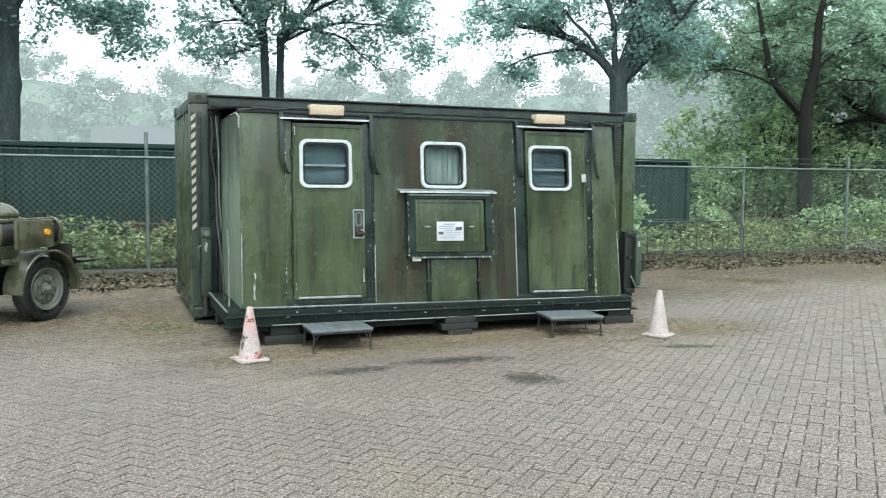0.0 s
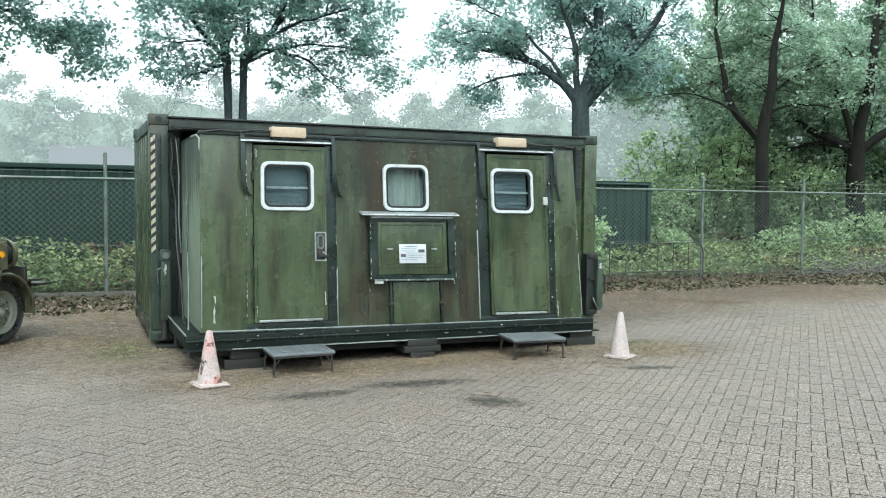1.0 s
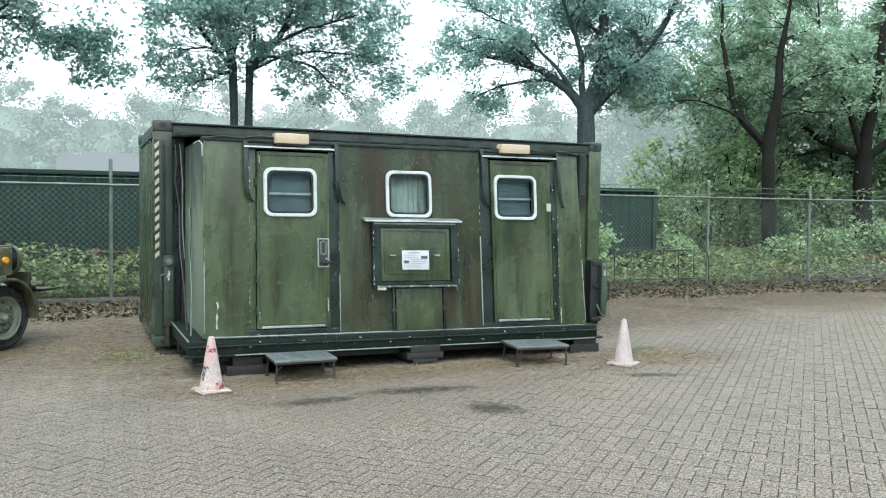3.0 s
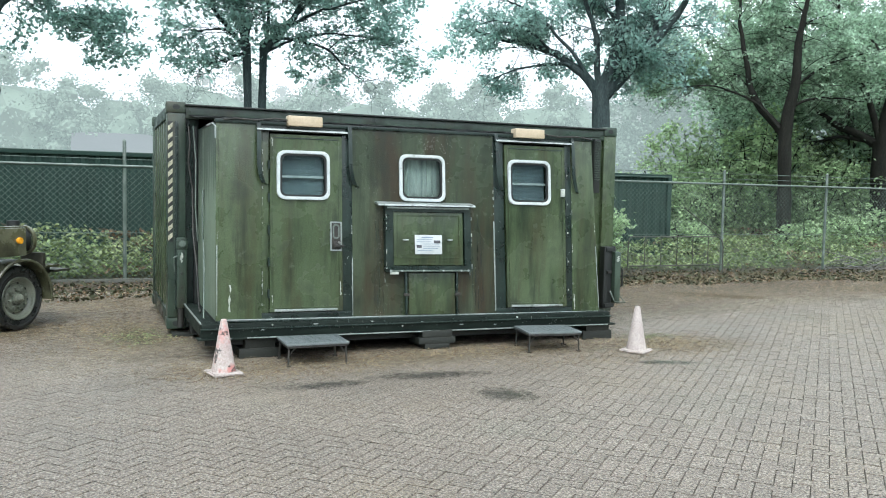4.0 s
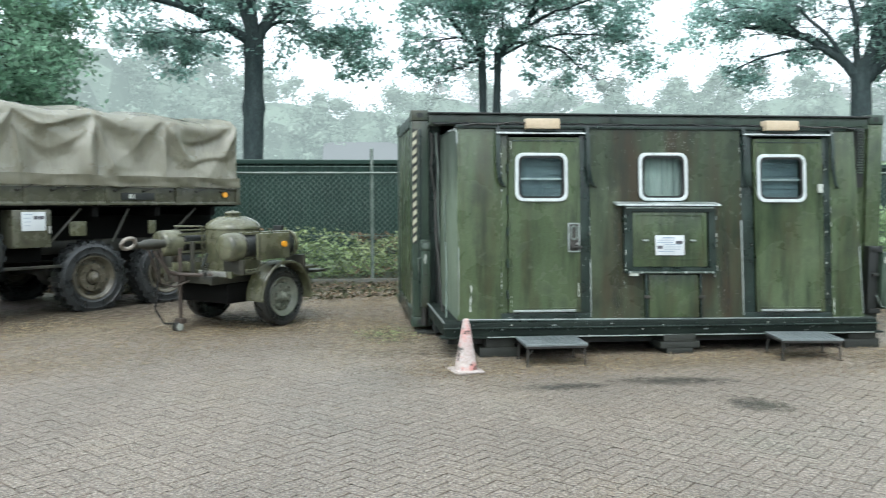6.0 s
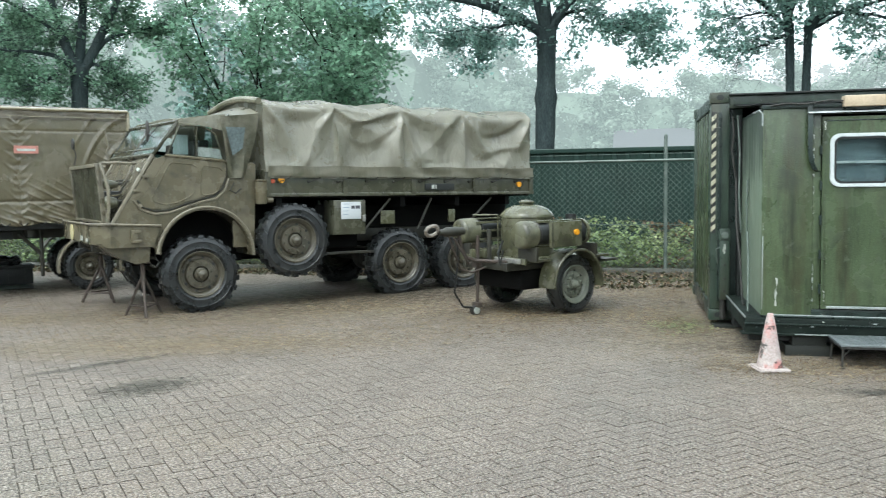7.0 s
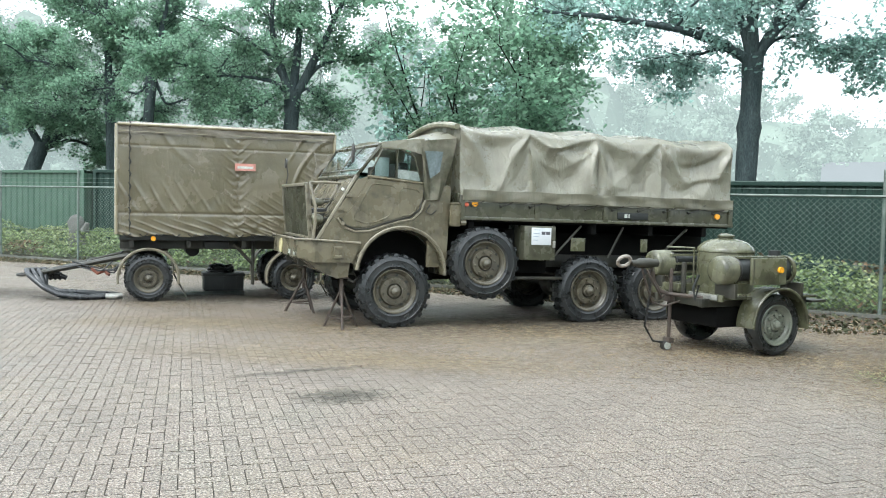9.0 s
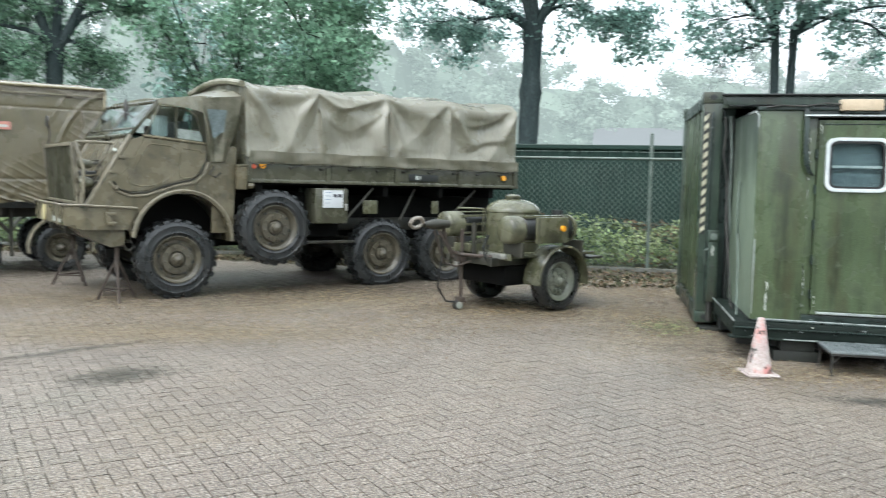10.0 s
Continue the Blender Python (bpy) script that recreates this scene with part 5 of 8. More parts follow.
def wall_with_hole(x0, x1, z0, z1, y0, y1, hole):
    a, b, c, d = hole
    bm = bmesh.new()
    outer = [(x0, z0), (x1, z0), (x1, z1), (x0, z1)]
    inner = [(a, c), (b, c), (b, d), (a, d)]
    return ring(bm, outer, inner, y0, y1)


def flake(x0, x1, z0, z1, y0, y1, seed):
    """A thin ragged patch of bare primer."""
    rng = random.Random(seed)
    n = 9
    left = [(x0 + rng.random() * 0.6 * (x1 - x0), z0 + (z1 - z0) * k / n) for k in range(n + 1)]
    right = [(x1 - rng.random() * 0.6 * (x1 - x0), z0 + (z1 - z0) * (k + rng.uniform(-0.2, 0.2)) / n) for k in range(n, -1, -1)]
    return prism(bmesh.new(), left + right, y0, y1)


def build_shelter():
    s = thing("expandable_shelter_container", "weathered dark green military shelter container with its side extended", "shelter container")
    # main box
    for x in (0.0, 5.86):
        for y in (0.0, 2.24):
            part("corner_post", boxes([(x, x + 0.2, y, y + 0.2, 0.2, 2.55)], 0.012), m_green_post if x < 1 else m_green, s)
            for z in (0.07, 2.55):
                bm = boxes([(x - 0.012, x + 0.2, y - 0.012, y + 0.2, z, z + 0.125)], 0.014)
                cast = part("corner_casting", bm, m_green_post, s)
                # a black plug gives the dark inside of the casting's hole
                bm = bmesh.new()
                prism(bm, rounded(x + 0.055, x + 0.135, z + 0.035, z + 0.095, 0.03), y - 0.0145, y + 0.03)
                part("casting_hole", bm, m_black, cast, sharp=0)
    part("header_beam", boxes([(0.2, 5.86, 0.0, 0.14, 2.49, 2.64)], 0.012), m_green_post, s)
    part("header_lip", boxes([(0.19, 5.87, -0.05, 0.02, 2.632, 2.652)], 0.004), m_black, s)
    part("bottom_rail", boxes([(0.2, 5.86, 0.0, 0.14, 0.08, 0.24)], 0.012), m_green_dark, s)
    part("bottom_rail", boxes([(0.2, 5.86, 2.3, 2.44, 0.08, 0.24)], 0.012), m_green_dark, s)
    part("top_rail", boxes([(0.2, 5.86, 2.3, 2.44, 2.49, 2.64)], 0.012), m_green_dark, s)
    for x in (0.004, 5.92):
        part("end_rail", boxes([(x, x + 0.13, 0.2, 2.24, 2.5, 2.64)], 0.012), m_green_dark, s)
        part("end_rail", boxes([(x, x + 0.13, 0.2, 2.24, 0.08, 0.26)], 0.012), m_green_dark, s)
        wall = part("end_wall", boxes([(x + 0.045, x + 0.085, 0.2, 2.24, 0.26, 2.5)]), m_green, s)
        for k in range(6):
            y = 0.36 + 0.34 * k
            o = x + (0.012 if x < 1 else 0.085)
            part("wall_rib", boxes([(o, o + 0.033, y, y + 0.13, 0.27, 2.49)], 0.01), m_green, wall)
    part("rear_wall", boxes([(0.2, 5.86, 2.36, 2.4, 0.24, 2.49)]), m_green, s)
    part("roof", boxes([(0.1, 5.96, 0.1, 2.34, 2.6, 2.63)]), m_green_dark, s)
    part("floor_deck", boxes([(0.14, 5.92, 0.14, 2.3, 0.2, 0.24)]), m_dark_room, s)
    # jambs beside the slide-out
    part("left_jamb", boxes([(0.2, 0.35, 0.06, 0.1, 0.24, 2.49)]), m_green_dark, s)
    part("left_seal", boxes([(0.285, 0.328, -0.1, 0.06, 0.36, 2.4)], 0.02), m_black, s, "black rubber weather seal")
    part("right_jamb", boxes([(4.7, 5.86, 0.06, 0.1, 0.24, 2.49)]), m_green, s)
    part("right_seal", boxes([(4.755, 4.84, -0.1, 0.06, 0.36, 2.4)], 0.02), m_black, s, "black rubber weather seal")
    # hazard board
    board = part("hazard_board", boxes([(0.002, 0.055, -0.022, -0.006, 1.08, 2.45)]), m_stripe_b, s, "black and pale yellow hazard stripes")
    for k in range(13):
        z = 1.09 + 0.104 * k
        bm = prism(bmesh.new(), [(0.004, z), (0.053, z + 0.045), (0.053, z + 0.1), (0.004, z + 0.056)], -0.026, -0.0225)
        part("stripe", bm, m_stripe_y, board, sharp=0)
    # perforated strip and locking gear
    bm = boxes([(0.078, 0.115, -0.03, -0.004, 0.3, 2.45)], 0.004)
    for k in range(26):
        box(bm, 0.082, 0.111, -0.04, -0.03, 0.36 + k * 0.08, 0.39 + k * 0.08)
    part("rack_strip", bm, m_green_dark, s)
    gear = part("locking_post", boxes([(0.095, 0.205, -0.1, -0.005, 0.32, 1.13), (0.085, 0.215, -0.11, -0.005, 1.0, 1.1)], 0.012), m_green_post, s, "green locking post with a pale bolt")
    part("bolt_cap", rods([((0.15, -0.11, 1.06), (0.15, -0.13, 1.06))], 0.038, 14), m_galv, gear)
    part("paint_patch", flake(0.125, 0.165, 0.84, 0.96, -0.1035, -0.1, 12), m_white, gear)
    for z in (0.42, 0.56, 0.72):
        part("gear_bolt", rods([((0.15, -0.1, z), (0.15, -0.115, z))], 0.016), m_steel, gear)
    part("gear_lever", rods([((0.075, -0.06, 0.74), (0.06, -0.09, 0.9)), ((0.06, -0.09, 0.9), (0.1, -0.1, 0.92))], 0.01), m_galv, gear)
    part("screw_jack", rods([((0.14, -0.05, 0.1), (0.14, -0.05, 0.5))], 0.035, 12), m_steel, s)
    part("jack_foot", boxes([(0.04, 0.26, -0.16, 0.06, 0.0, 0.035)], 0.006), m_wood_block, s)
    rack = part("rack_strip", boxes([(5.69, 5.79, -0.02, 0.056, 1.75, 2.5)], 0.004), m_black, s, "dark toothed rack strip")
    for k in range(17):
        part("rack_tooth", boxes([(5.7, 5.785, -0.036, -0.02, 1.93 + k * 0.033, 1.945 + k * 0.033)], 0.003), m_green_post, rack)
    hold = part("can_holder", boxes([(5.84, 5.97, -0.13, -0.01, 0.13, 1.0), (5.86, 5.99, -0.15, -0.13, 0.93, 0.99), (5.85, 6.0, -0.16, -0.13, 0.14, 0.2)], 0.008), m_black, s, "black steel can holder")
    part("can", boxes([(5.975, 6.075, -0.2, -0.015, 0.2, 0.93)], 0.022), m_green_post, hold, "slim green jerrycan")
    part("can_mark", flake(5.99, 6.06, 0.79, 0.87, -0.2035, -0.2, 9), m_white, hold)
    part("can_neck", rods([((6.02, -0.1, 0.92), (6.0, -0.1, 1.0))], 0.03, 10), m_black, hold)
    part("carry_handle", tube(bmesh.new(), [(6.07, -0.16, 0.42), (6.1, -0.2, 0.46), (6.1, -0.2, 0.68), (6.07, -0.16, 0.72)], 0.014), m_black, hold)
    part("wire_loop", tube(bmesh.new(), [(5.93, -0.16, 0.38), (5.94, -0.26, 0.24), (6.12, -0.26, 0.22), (6.08, -0.18, 0.3)], 0.008), m_galv, hold)
    part("latch", boxes([(5.88, 5.96, -0.16, -0.13, 0.62, 0.66)], 0.006), m_steel, hold)
    bm = tube(bmesh.new(), [(0.23, -0.02, 2.4), (0.24, -0.06, 2.2), (0.22, -0.08, 2.0), (0.26, -0.12, 1.7), (0.25, -0.3, 1.2), (0.27, -0.5, 0.8), (0.27, -0.7, 0.4), (0.26, -0.9, 0.38)], 0.011)
    part("cable", bm, m_steel, s)
    bm = tube(bmesh.new(), [(0.27, -0.13, 2.4), (0.29, -0.2, 2.0), (0.28, -0.25, 1.5), (0.3, -0.3, 1.1)], 0.009)
    part("cable", bm, m_galv, s)

    # slide-out body
    X0, X1, Z0, Z1 = 0.6, 5.26, 0.26, 2.43
    spart("slide_out_left_wall", boxes([(X0, X0 + 0.04, FY + 0.045, 0.84, Z0, Z1)], 0.004), m_green_side, s, "chalky faded green side wall")
    spart("slide_out_right_wall", boxes([(X1 - 0.04, X1, FY + 0.045, 0.84, Z0, Z1)], 0.004), m_green, s)
    spart("slide_out_roof", boxes([(X0, X1, FY + 0.045, 0.84, Z1, Z1 + 0.03)], 0.006), m_green_dark, s)
    spart("slide_out_floor", boxes([(X0, X1, FY + 0.045, 0.74, Z0 - 0.012, Z0)]), m_dark_room, s)
    spart("corner_edge_trim", boxes([(X0 - 0.004, X0 + 0.02, FY - 0.004, FY + 0.02, Z0, Z1)], 0.003), m_green, s)
    spart("front_panel", boxes([(X0 + 0.02, 1.07, FY, FY + 0.045, Z0, Z1)], 0.004), m_green, s)
    spart("front_panel", wall_with_hole(2.06, 3.8, Z0, Z1, FY, FY + 0.045, (2.65, 3.13, 1.66, 2.13)), m_green_brown, s, "brown-stained dark green panel")
    spart("front_panel", boxes([(4.87, X1, FY, FY + 0.045, Z0, Z1)], 0.004), m_green, s)
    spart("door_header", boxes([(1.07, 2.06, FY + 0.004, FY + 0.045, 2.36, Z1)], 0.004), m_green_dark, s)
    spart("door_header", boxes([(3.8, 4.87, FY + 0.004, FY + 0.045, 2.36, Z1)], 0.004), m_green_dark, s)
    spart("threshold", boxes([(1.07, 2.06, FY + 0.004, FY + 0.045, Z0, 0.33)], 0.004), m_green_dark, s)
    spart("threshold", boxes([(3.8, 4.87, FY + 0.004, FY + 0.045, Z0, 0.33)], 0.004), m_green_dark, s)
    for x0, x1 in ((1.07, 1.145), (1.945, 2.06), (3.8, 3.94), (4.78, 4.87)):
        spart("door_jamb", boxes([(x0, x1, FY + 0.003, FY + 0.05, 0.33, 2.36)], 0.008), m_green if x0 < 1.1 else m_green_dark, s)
    spart("panel_seam", boxes([(3.786, 3.8, FY - 0.008, FY, 0.3, 1.4)], 0.002), m_alu, s)
    spart("panel_seam", boxes([(2.052, 2.062, FY - 0.006, FY, 0.28, 0.95)], 0.002), m_alu, s)
    for x in (0.602, X1 - 0.012):
        spart("edge_bead", boxes([(x, x + 0.01, FY - 0.006, FY, Z0 + 0.06, 1.1)], 0.002), m_alu, s)

    def door(x0, x1, wx0, wx1, hinge):
        d = spart("door", wall_with_hole(x0, x1, 0.34, 2.335, FY - 0.018, FY + 0.03, (wx0 + 0.04, wx1 - 0.04, 1.655, 2.115)), m_green, s, "green weathered steel door with rust streaks")
        for a, b, c, e in ((x0 + 0.03, x1 - 0.03, 2.29, 2.3), (x0 + 0.03, x1 - 0.03, 0.385, 0.4), (x0 + 0.03, x0 + 0.042, 0.39, 2.3), (x1 - 0.042, x1 - 0.03, 0.39, 2.3)):
            spart("door_bead", boxes([(a, b, FY - 0.024, FY - 0.018, c, e)], 0.002), m_green_dark if c > 1 else m_green, d)
        spart("kick_strip", boxes([(x0 + 0.05, x1 - 0.06, FY - 0.027, FY - 0.018, 0.345, 0.372)], 0.003), m_alu, d)
        window(d, wx0, wx1, 1.61, 2.16, FY - 0.018, "blind")
        hx = x1 + 0.012 if hinge > 0 else x0 - 0.012
        for z in (0.5, 0.86, 1.22, 1.58, 1.94):
            bm = rods([((hx, FY - 0.02, z), (hx, FY - 0.02, z + 0.1))], 0.012)
            spart("hinge", bm, m_green_dark, d)
            spart("hinge_screw", rods([((hx + 0.02, FY - 0.004, z + 0.05), (hx + 0.02, FY - 0.016, z + 0.05))], 0.012), m_white, d)
        return d
    d1 = door(1.15, 1.94, 1.22, 1.8, -1)
    # flat plate coloured dark for the shaded recess inside its rim
    plate = spart("lock_plate", boxes([(1.81, 1.925, FY - 0.026, FY - 0.018, 1.04, 1.36)], 0.006), m_steel, d1, "worn lock plate darkened for its recess")
    bm = bmesh.new()
    ring(bm, rounded(1.83, 1.905, 1.17, 1.34, 0.036), rounded(1.845, 1.89, 1.188, 1.322, 0.022), FY - 0.034, FY - 0.026)
    spart("grip_recess", bm, m_galv, d1)
    spart("door_handle", boxes([(1.85, 1.95, FY - 0.06, FY - 0.034, 1.075, 1.105), (1.84, 1.875, FY - 0.036, FY - 0.026, 1.05, 1.14)], 0.006), m_steel, d1, "dark steel handle")
    spart("plate_edge", ring(bmesh.new(), rounded(1.802, 1.933, 1.032, 1.368, 0.014), rounded(1.818, 1.917, 1.048, 1.352, 0.008), FY - 0.031, FY - 0.018), m_alu, d1)
    spart("lock_cylinder", rods([((1.9, FY - 0.026, 1.13), (1.9, FY - 0.04, 1.13))], 0.014), m_tin, d1)
    for x, z0, z1 in ((1.165, 2.2, 2.29), (1.17, 0.42, 0.53), (1.905, 0.52, 0.68)):
        spart("paint_patch", flake(x, x + 0.022, z0, z1, FY - 0.021, FY - 0.0185, 1), m_white, d1)
    d2 = door(3.95, 4.77, 3.98, 4.56, 1)
    spart("catch", boxes([(4.7, 4.76, FY - 0.045, FY - 0.018, 1.72, 1.82)], 0.008), m_white, d2)
    spart("paint_patch", flake(4.725, 4.738, 0.42, 0.62, FY - 0.021, FY - 0.0185, 2), m_white, d2)
    spart("paint_patch", flake(4.885, 4.91, 0.3, 0.5, FY - 0.003, FY - 0.0005, 3), m_white, s)
    spart("paint_patch", flake(0.725, 0.76, 0.36, 0.66, FY - 0.003, FY - 0.0005, 4), m_white, s)
    for k, (x, z0, z1) in enumerate(((0.61, 0.5, 1.35), (1.075, 0.4, 0.9), (1.075, 1.3, 2.2), (2.052, 0.5, 1.5), (3.792, 1.3, 2.2), (4.875, 0.5, 1.7), (5.25, 0.3, 1.4), (2.43, 0.5, 1.5), (3.47, 0.6, 1.5))):
        rng = random.Random(200 + k)
        for q in range(9):
            z = rng.uniform(z0, z1)
            w = rng.uniform(0.004, 0.011)
            spart("edge_chip", flake(x - w, x + w, z, z + rng.uniform(0.012, 0.06), FY - 0.0045 - (0.067 if 2.4 < x < 3.5 and z > 0.8 else 0.0), FY - 0.003, 300 + 20 * k + q), m_white if rng.random() < 0.5 else m_alu, s)
    rng = random.Random(77)
    for q in range(80):
        x, z = (rng.uniform(3.18, 3.78), 2.32 - 1.3 * rng.random() ** 1.4) if q % 3 else (rng.uniform(2.1, 2.62), rng.uniform(1.7, 2.3))
        w = rng.uniform(0.003, 0.007)
        spart("paint_speck", flake(x, x + w, z, z + w * rng.uniform(1.0, 2.5), FY - 0.0022, FY - 0.0004, 500 + q), m_white if q % 2 else m_alu, s)
    for q in range(46):
        x = rng.gauss(3.56, 0.07) if q % 3 else rng.gauss(2.36, 0.04)
        z = rng.uniform(0.3, 1.2)
        w = rng.uniform(0.004, 0.014)
        spart("algae_streak", flake(x, x + w, z, z + rng.uniform(0.08, 0.4), FY - 0.0016 - 0.00002 * q, FY - 0.0003, 600 + q), m_green_dark if q % 4 else m_black, s)
    win = spart("window_surround", ring(bmesh.new(), rounded(2.6, 3.18, 1.61, 2.18, 0.1), rounded(2.65, 3.13, 1.66, 2.13, 0.06), FY - 0.006, FY + 0.02), m_green_brown, s)
    window(win, 2.61, 3.17, 1.62, 2.17, FY - 0.004, "curtain")
    # drip rails and awning straps
    for x0, x1 in ((1.01, 2.0), (3.83, 4.86)):
        bm = prism(bmesh.new(), [(FY - 0.055, 2.372), (FY - 0.05, 2.388), (FY, 2.4), (FY, 2.376)], x0, x1, "x")
        spart("drip_rail", bm, m_alu, s, "bare metal drip rail")
    for x in (1.03, 2.03, 3.84, 4.88):
        pts = [(x, FY - 0.02, 2.47), (x, FY - 0.05, 2.3), (x, FY - 0.055, 2.0), (x + 0.02, FY - 0.06, 1.86), (x + 0.05, FY - 0.05, 1.79), (x + 0.09, FY - 0.01, 1.77)]
        bm = bmesh.new()
        vs = []
        for p in pts:
            vs.append([bm.verts.new(Vector(p) + Vector(o)) for o in ((-0.022, 0, 0), (0.022, 0, 0), (0.022, 0.012, 0), (-0.022, 0.012, 0))])
        for a, b in zip(vs, vs[1:]):
            for k in range(4):
                bm.faces.new((a[k], a[(k + 1) % 4], b[(k + 1) % 4], b[k]))
        bm.faces.new(vs[0]), bm.faces.new(vs[-1][::-1])
        spart("door_stay", bm, m_green_dark, s, "dark curved door stay")
    # outside lamps
    for x0, x1 in ((1.33, 1.71), (4.07, 4.46)):
        lamp = spart("outside_lamp", boxes([(x0, x1, FY - 0.09, FY + 0.04, 2.425, 2.54)], 0.016), m_cream, s, "cream rectangular outside lamp, unlit")
        spart("lamp_base", boxes([(x0 + 0.03, x1 - 0.03, FY - 0.05, FY + 0.06, 2.4, 2.425)], 0.004), m_green_dark, lamp)
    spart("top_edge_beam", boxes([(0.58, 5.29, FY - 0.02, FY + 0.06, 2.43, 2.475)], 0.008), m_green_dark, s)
    bm = grid(bmesh.new(), 60, 5, lambda u, v: (0.5 + 4.9 * u, FY - 0.03 + 1.66 * v, 2.482 + 0.17 * v + 0.012 * noise.noise((u * 30, v * 4, 3)) - 0.02 * math.sin(math.pi * v)), 0.012)
    spart("roof_cover", bm, m_black, s, "black wrinkled rubber roof cover")
    bm = tube(bmesh.new(), [(0.66, FY - 0.03, 2.46), (0.8, FY - 0.04, 2.48), (1.0, FY - 0.045, 2.47), (1.2, FY - 0.05, 2.5), (1.33, FY - 0.05, 2.49)], 0.009)
    spart("lamp_cable", bm, m_steel, s)
    bm = tube(bmesh.new(), [(4.46, FY - 0.05, 2.49), (4.7, FY - 0.04, 2.46), (4.95, FY - 0.05, 2.475), (5.24, FY - 0.03, 2.45), (5.4, -0.2, 2.46)], 0.009)
    spart("lamp_cable", bm, m_steel, s)
    spart("grab_hook", tube(bmesh.new(), [(0.52, FY + 0.1, 2.4), (0.56, FY - 0.02, 2.42), (0.585, FY - 0.03, 2.38), (0.585, FY - 0.03, 2.26)], 0.01), m_alu, s)
    # air hatch in the middle
    spart("hatch_hood", prism(bmesh.new(), [(FY - 0.13, 1.568), (FY - 0.125, 1.585), (FY, 1.612), (FY, 1.592)], 2.32, 3.5, "x"), m_alu, s, "bare metal rain hood")
    hf = spart("hatch_frame", ring(bmesh.new(), [(2.42, 0.79), (3.46, 0.79), (3.46, 1.565), (2.42, 1.565)], [(2.51, 0.86), (3.38, 0.86), (3.38, 1.5), (2.51, 1.5)], FY - 0.07, FY - 0.001), m_green_dark, s)
    hatch = spart("hatch_panel", boxes([(2.52, 3.37, FY - 0.05, FY - 0.002, 0.865, 1.495)], 0.008), m_green, s)
    spart("hatch_bead", ring(bmesh.new(), [(2.56, 0.95), (3.33, 0.95), (3.33, 1.46), (2.56, 1.46)], [(2.575, 0.962), (3.315, 0.962), (3.315, 1.448), (2.575, 1.448)], FY - 0.057, FY - 0.05), m_green, hatch)
    spart("inner_drip", boxes([(2.44, 3.44, FY - 0.085, FY - 0.07, 1.535, 1.555)], 0.003), m_alu, hf)
    for x in (2.66, 3.2):
        spart("turn_catch", boxes([(x - 0.035, x + 0.035, FY - 0.07, FY - 0.05, 1.16, 1.178)], 0.004), m_alu, hatch)
    spart("lower_rail", boxes([(2.46, 3.42, FY - 0.09, FY - 0.07, 0.795, 0.815)], 0.004), m_galv, hf)
    for x in (2.47, 2.6, 2.86, 3.1, 3.32, 3.41):
        spart("rail_bolt", rods([((x, FY - 0.09, 0.806), (x, FY - 0.1, 0.806))], 0.013), m_alu, hf)
    spart("scuff", boxes([(2.46, 2.56, FY - 0.094, FY - 0.09, 0.765, 0.795)]), m_white, hf)
    low = spart("lower_hatch", boxes([(2.7, 3.27, FY - 0.024, FY - 0.001, 0.275, 0.775)], 0.008), m_green, s)
    for x in (2.67, 3.29):
        spart("hatch_bar", boxes([(x - 0.012, x + 0.012, FY - 0.04, FY - 0.001, 0.27, 0.79)], 0.004), m_green_dark, low)
        spart("bar_catch", boxes([(x - 0.035, x + 0.035, FY - 0.055, FY - 0.04, 0.5, 0.535)], 0.005), m_steel, low)
    # information sheet
    sheet = spart("information_sheet", boxes([(2.77, 3.1, FY - 0.062, FY - 0.052, 1.0, 1.228)], 0.003), m_paper, s, "white laminated sheet with unreadable print")
    for k, (a, b, w) in enumerate(((2.85, 2.99, 0.012), (2.79, 2.98, 0.006), (2.79, 2.97, 0.006), (2.87, 3.06, 0.006), (2.87, 3.07, 0.006), (2.87, 3.05, 0.006), (2.8, 2.98, 0.006))):
        z = 1.2 - 0.026 * k
        spart("text_bar", boxes([(a, b, FY - 0.0635, FY - 0.0621, z - w / 2, z + w / 2)]), m_ink_blue, sheet, sharp=0)
    for a, b, z0, z1 in ((2.79, 2.85, 1.075, 1.11), (3.0, 3.08, 1.13, 1.165)):
        spart("photo_patch", boxes([(a, b, FY - 0.0635, FY - 0.0621, z0, z1)]), m_ink, sheet, sharp=0)
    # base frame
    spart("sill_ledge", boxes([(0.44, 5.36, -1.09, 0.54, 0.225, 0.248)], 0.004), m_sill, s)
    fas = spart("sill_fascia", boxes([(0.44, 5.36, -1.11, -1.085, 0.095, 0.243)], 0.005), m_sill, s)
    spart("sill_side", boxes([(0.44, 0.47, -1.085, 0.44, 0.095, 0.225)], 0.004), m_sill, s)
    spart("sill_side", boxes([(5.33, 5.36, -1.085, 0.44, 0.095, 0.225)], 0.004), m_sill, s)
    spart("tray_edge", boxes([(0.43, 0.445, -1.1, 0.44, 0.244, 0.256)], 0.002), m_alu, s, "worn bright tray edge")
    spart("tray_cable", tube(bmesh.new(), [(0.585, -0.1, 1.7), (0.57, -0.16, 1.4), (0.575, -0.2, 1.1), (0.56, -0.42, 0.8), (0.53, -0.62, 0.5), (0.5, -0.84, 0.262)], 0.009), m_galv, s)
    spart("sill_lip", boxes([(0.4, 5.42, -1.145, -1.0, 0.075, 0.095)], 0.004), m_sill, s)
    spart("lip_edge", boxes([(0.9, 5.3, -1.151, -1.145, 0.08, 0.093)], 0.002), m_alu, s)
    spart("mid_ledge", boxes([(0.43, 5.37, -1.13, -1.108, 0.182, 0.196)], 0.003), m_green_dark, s)
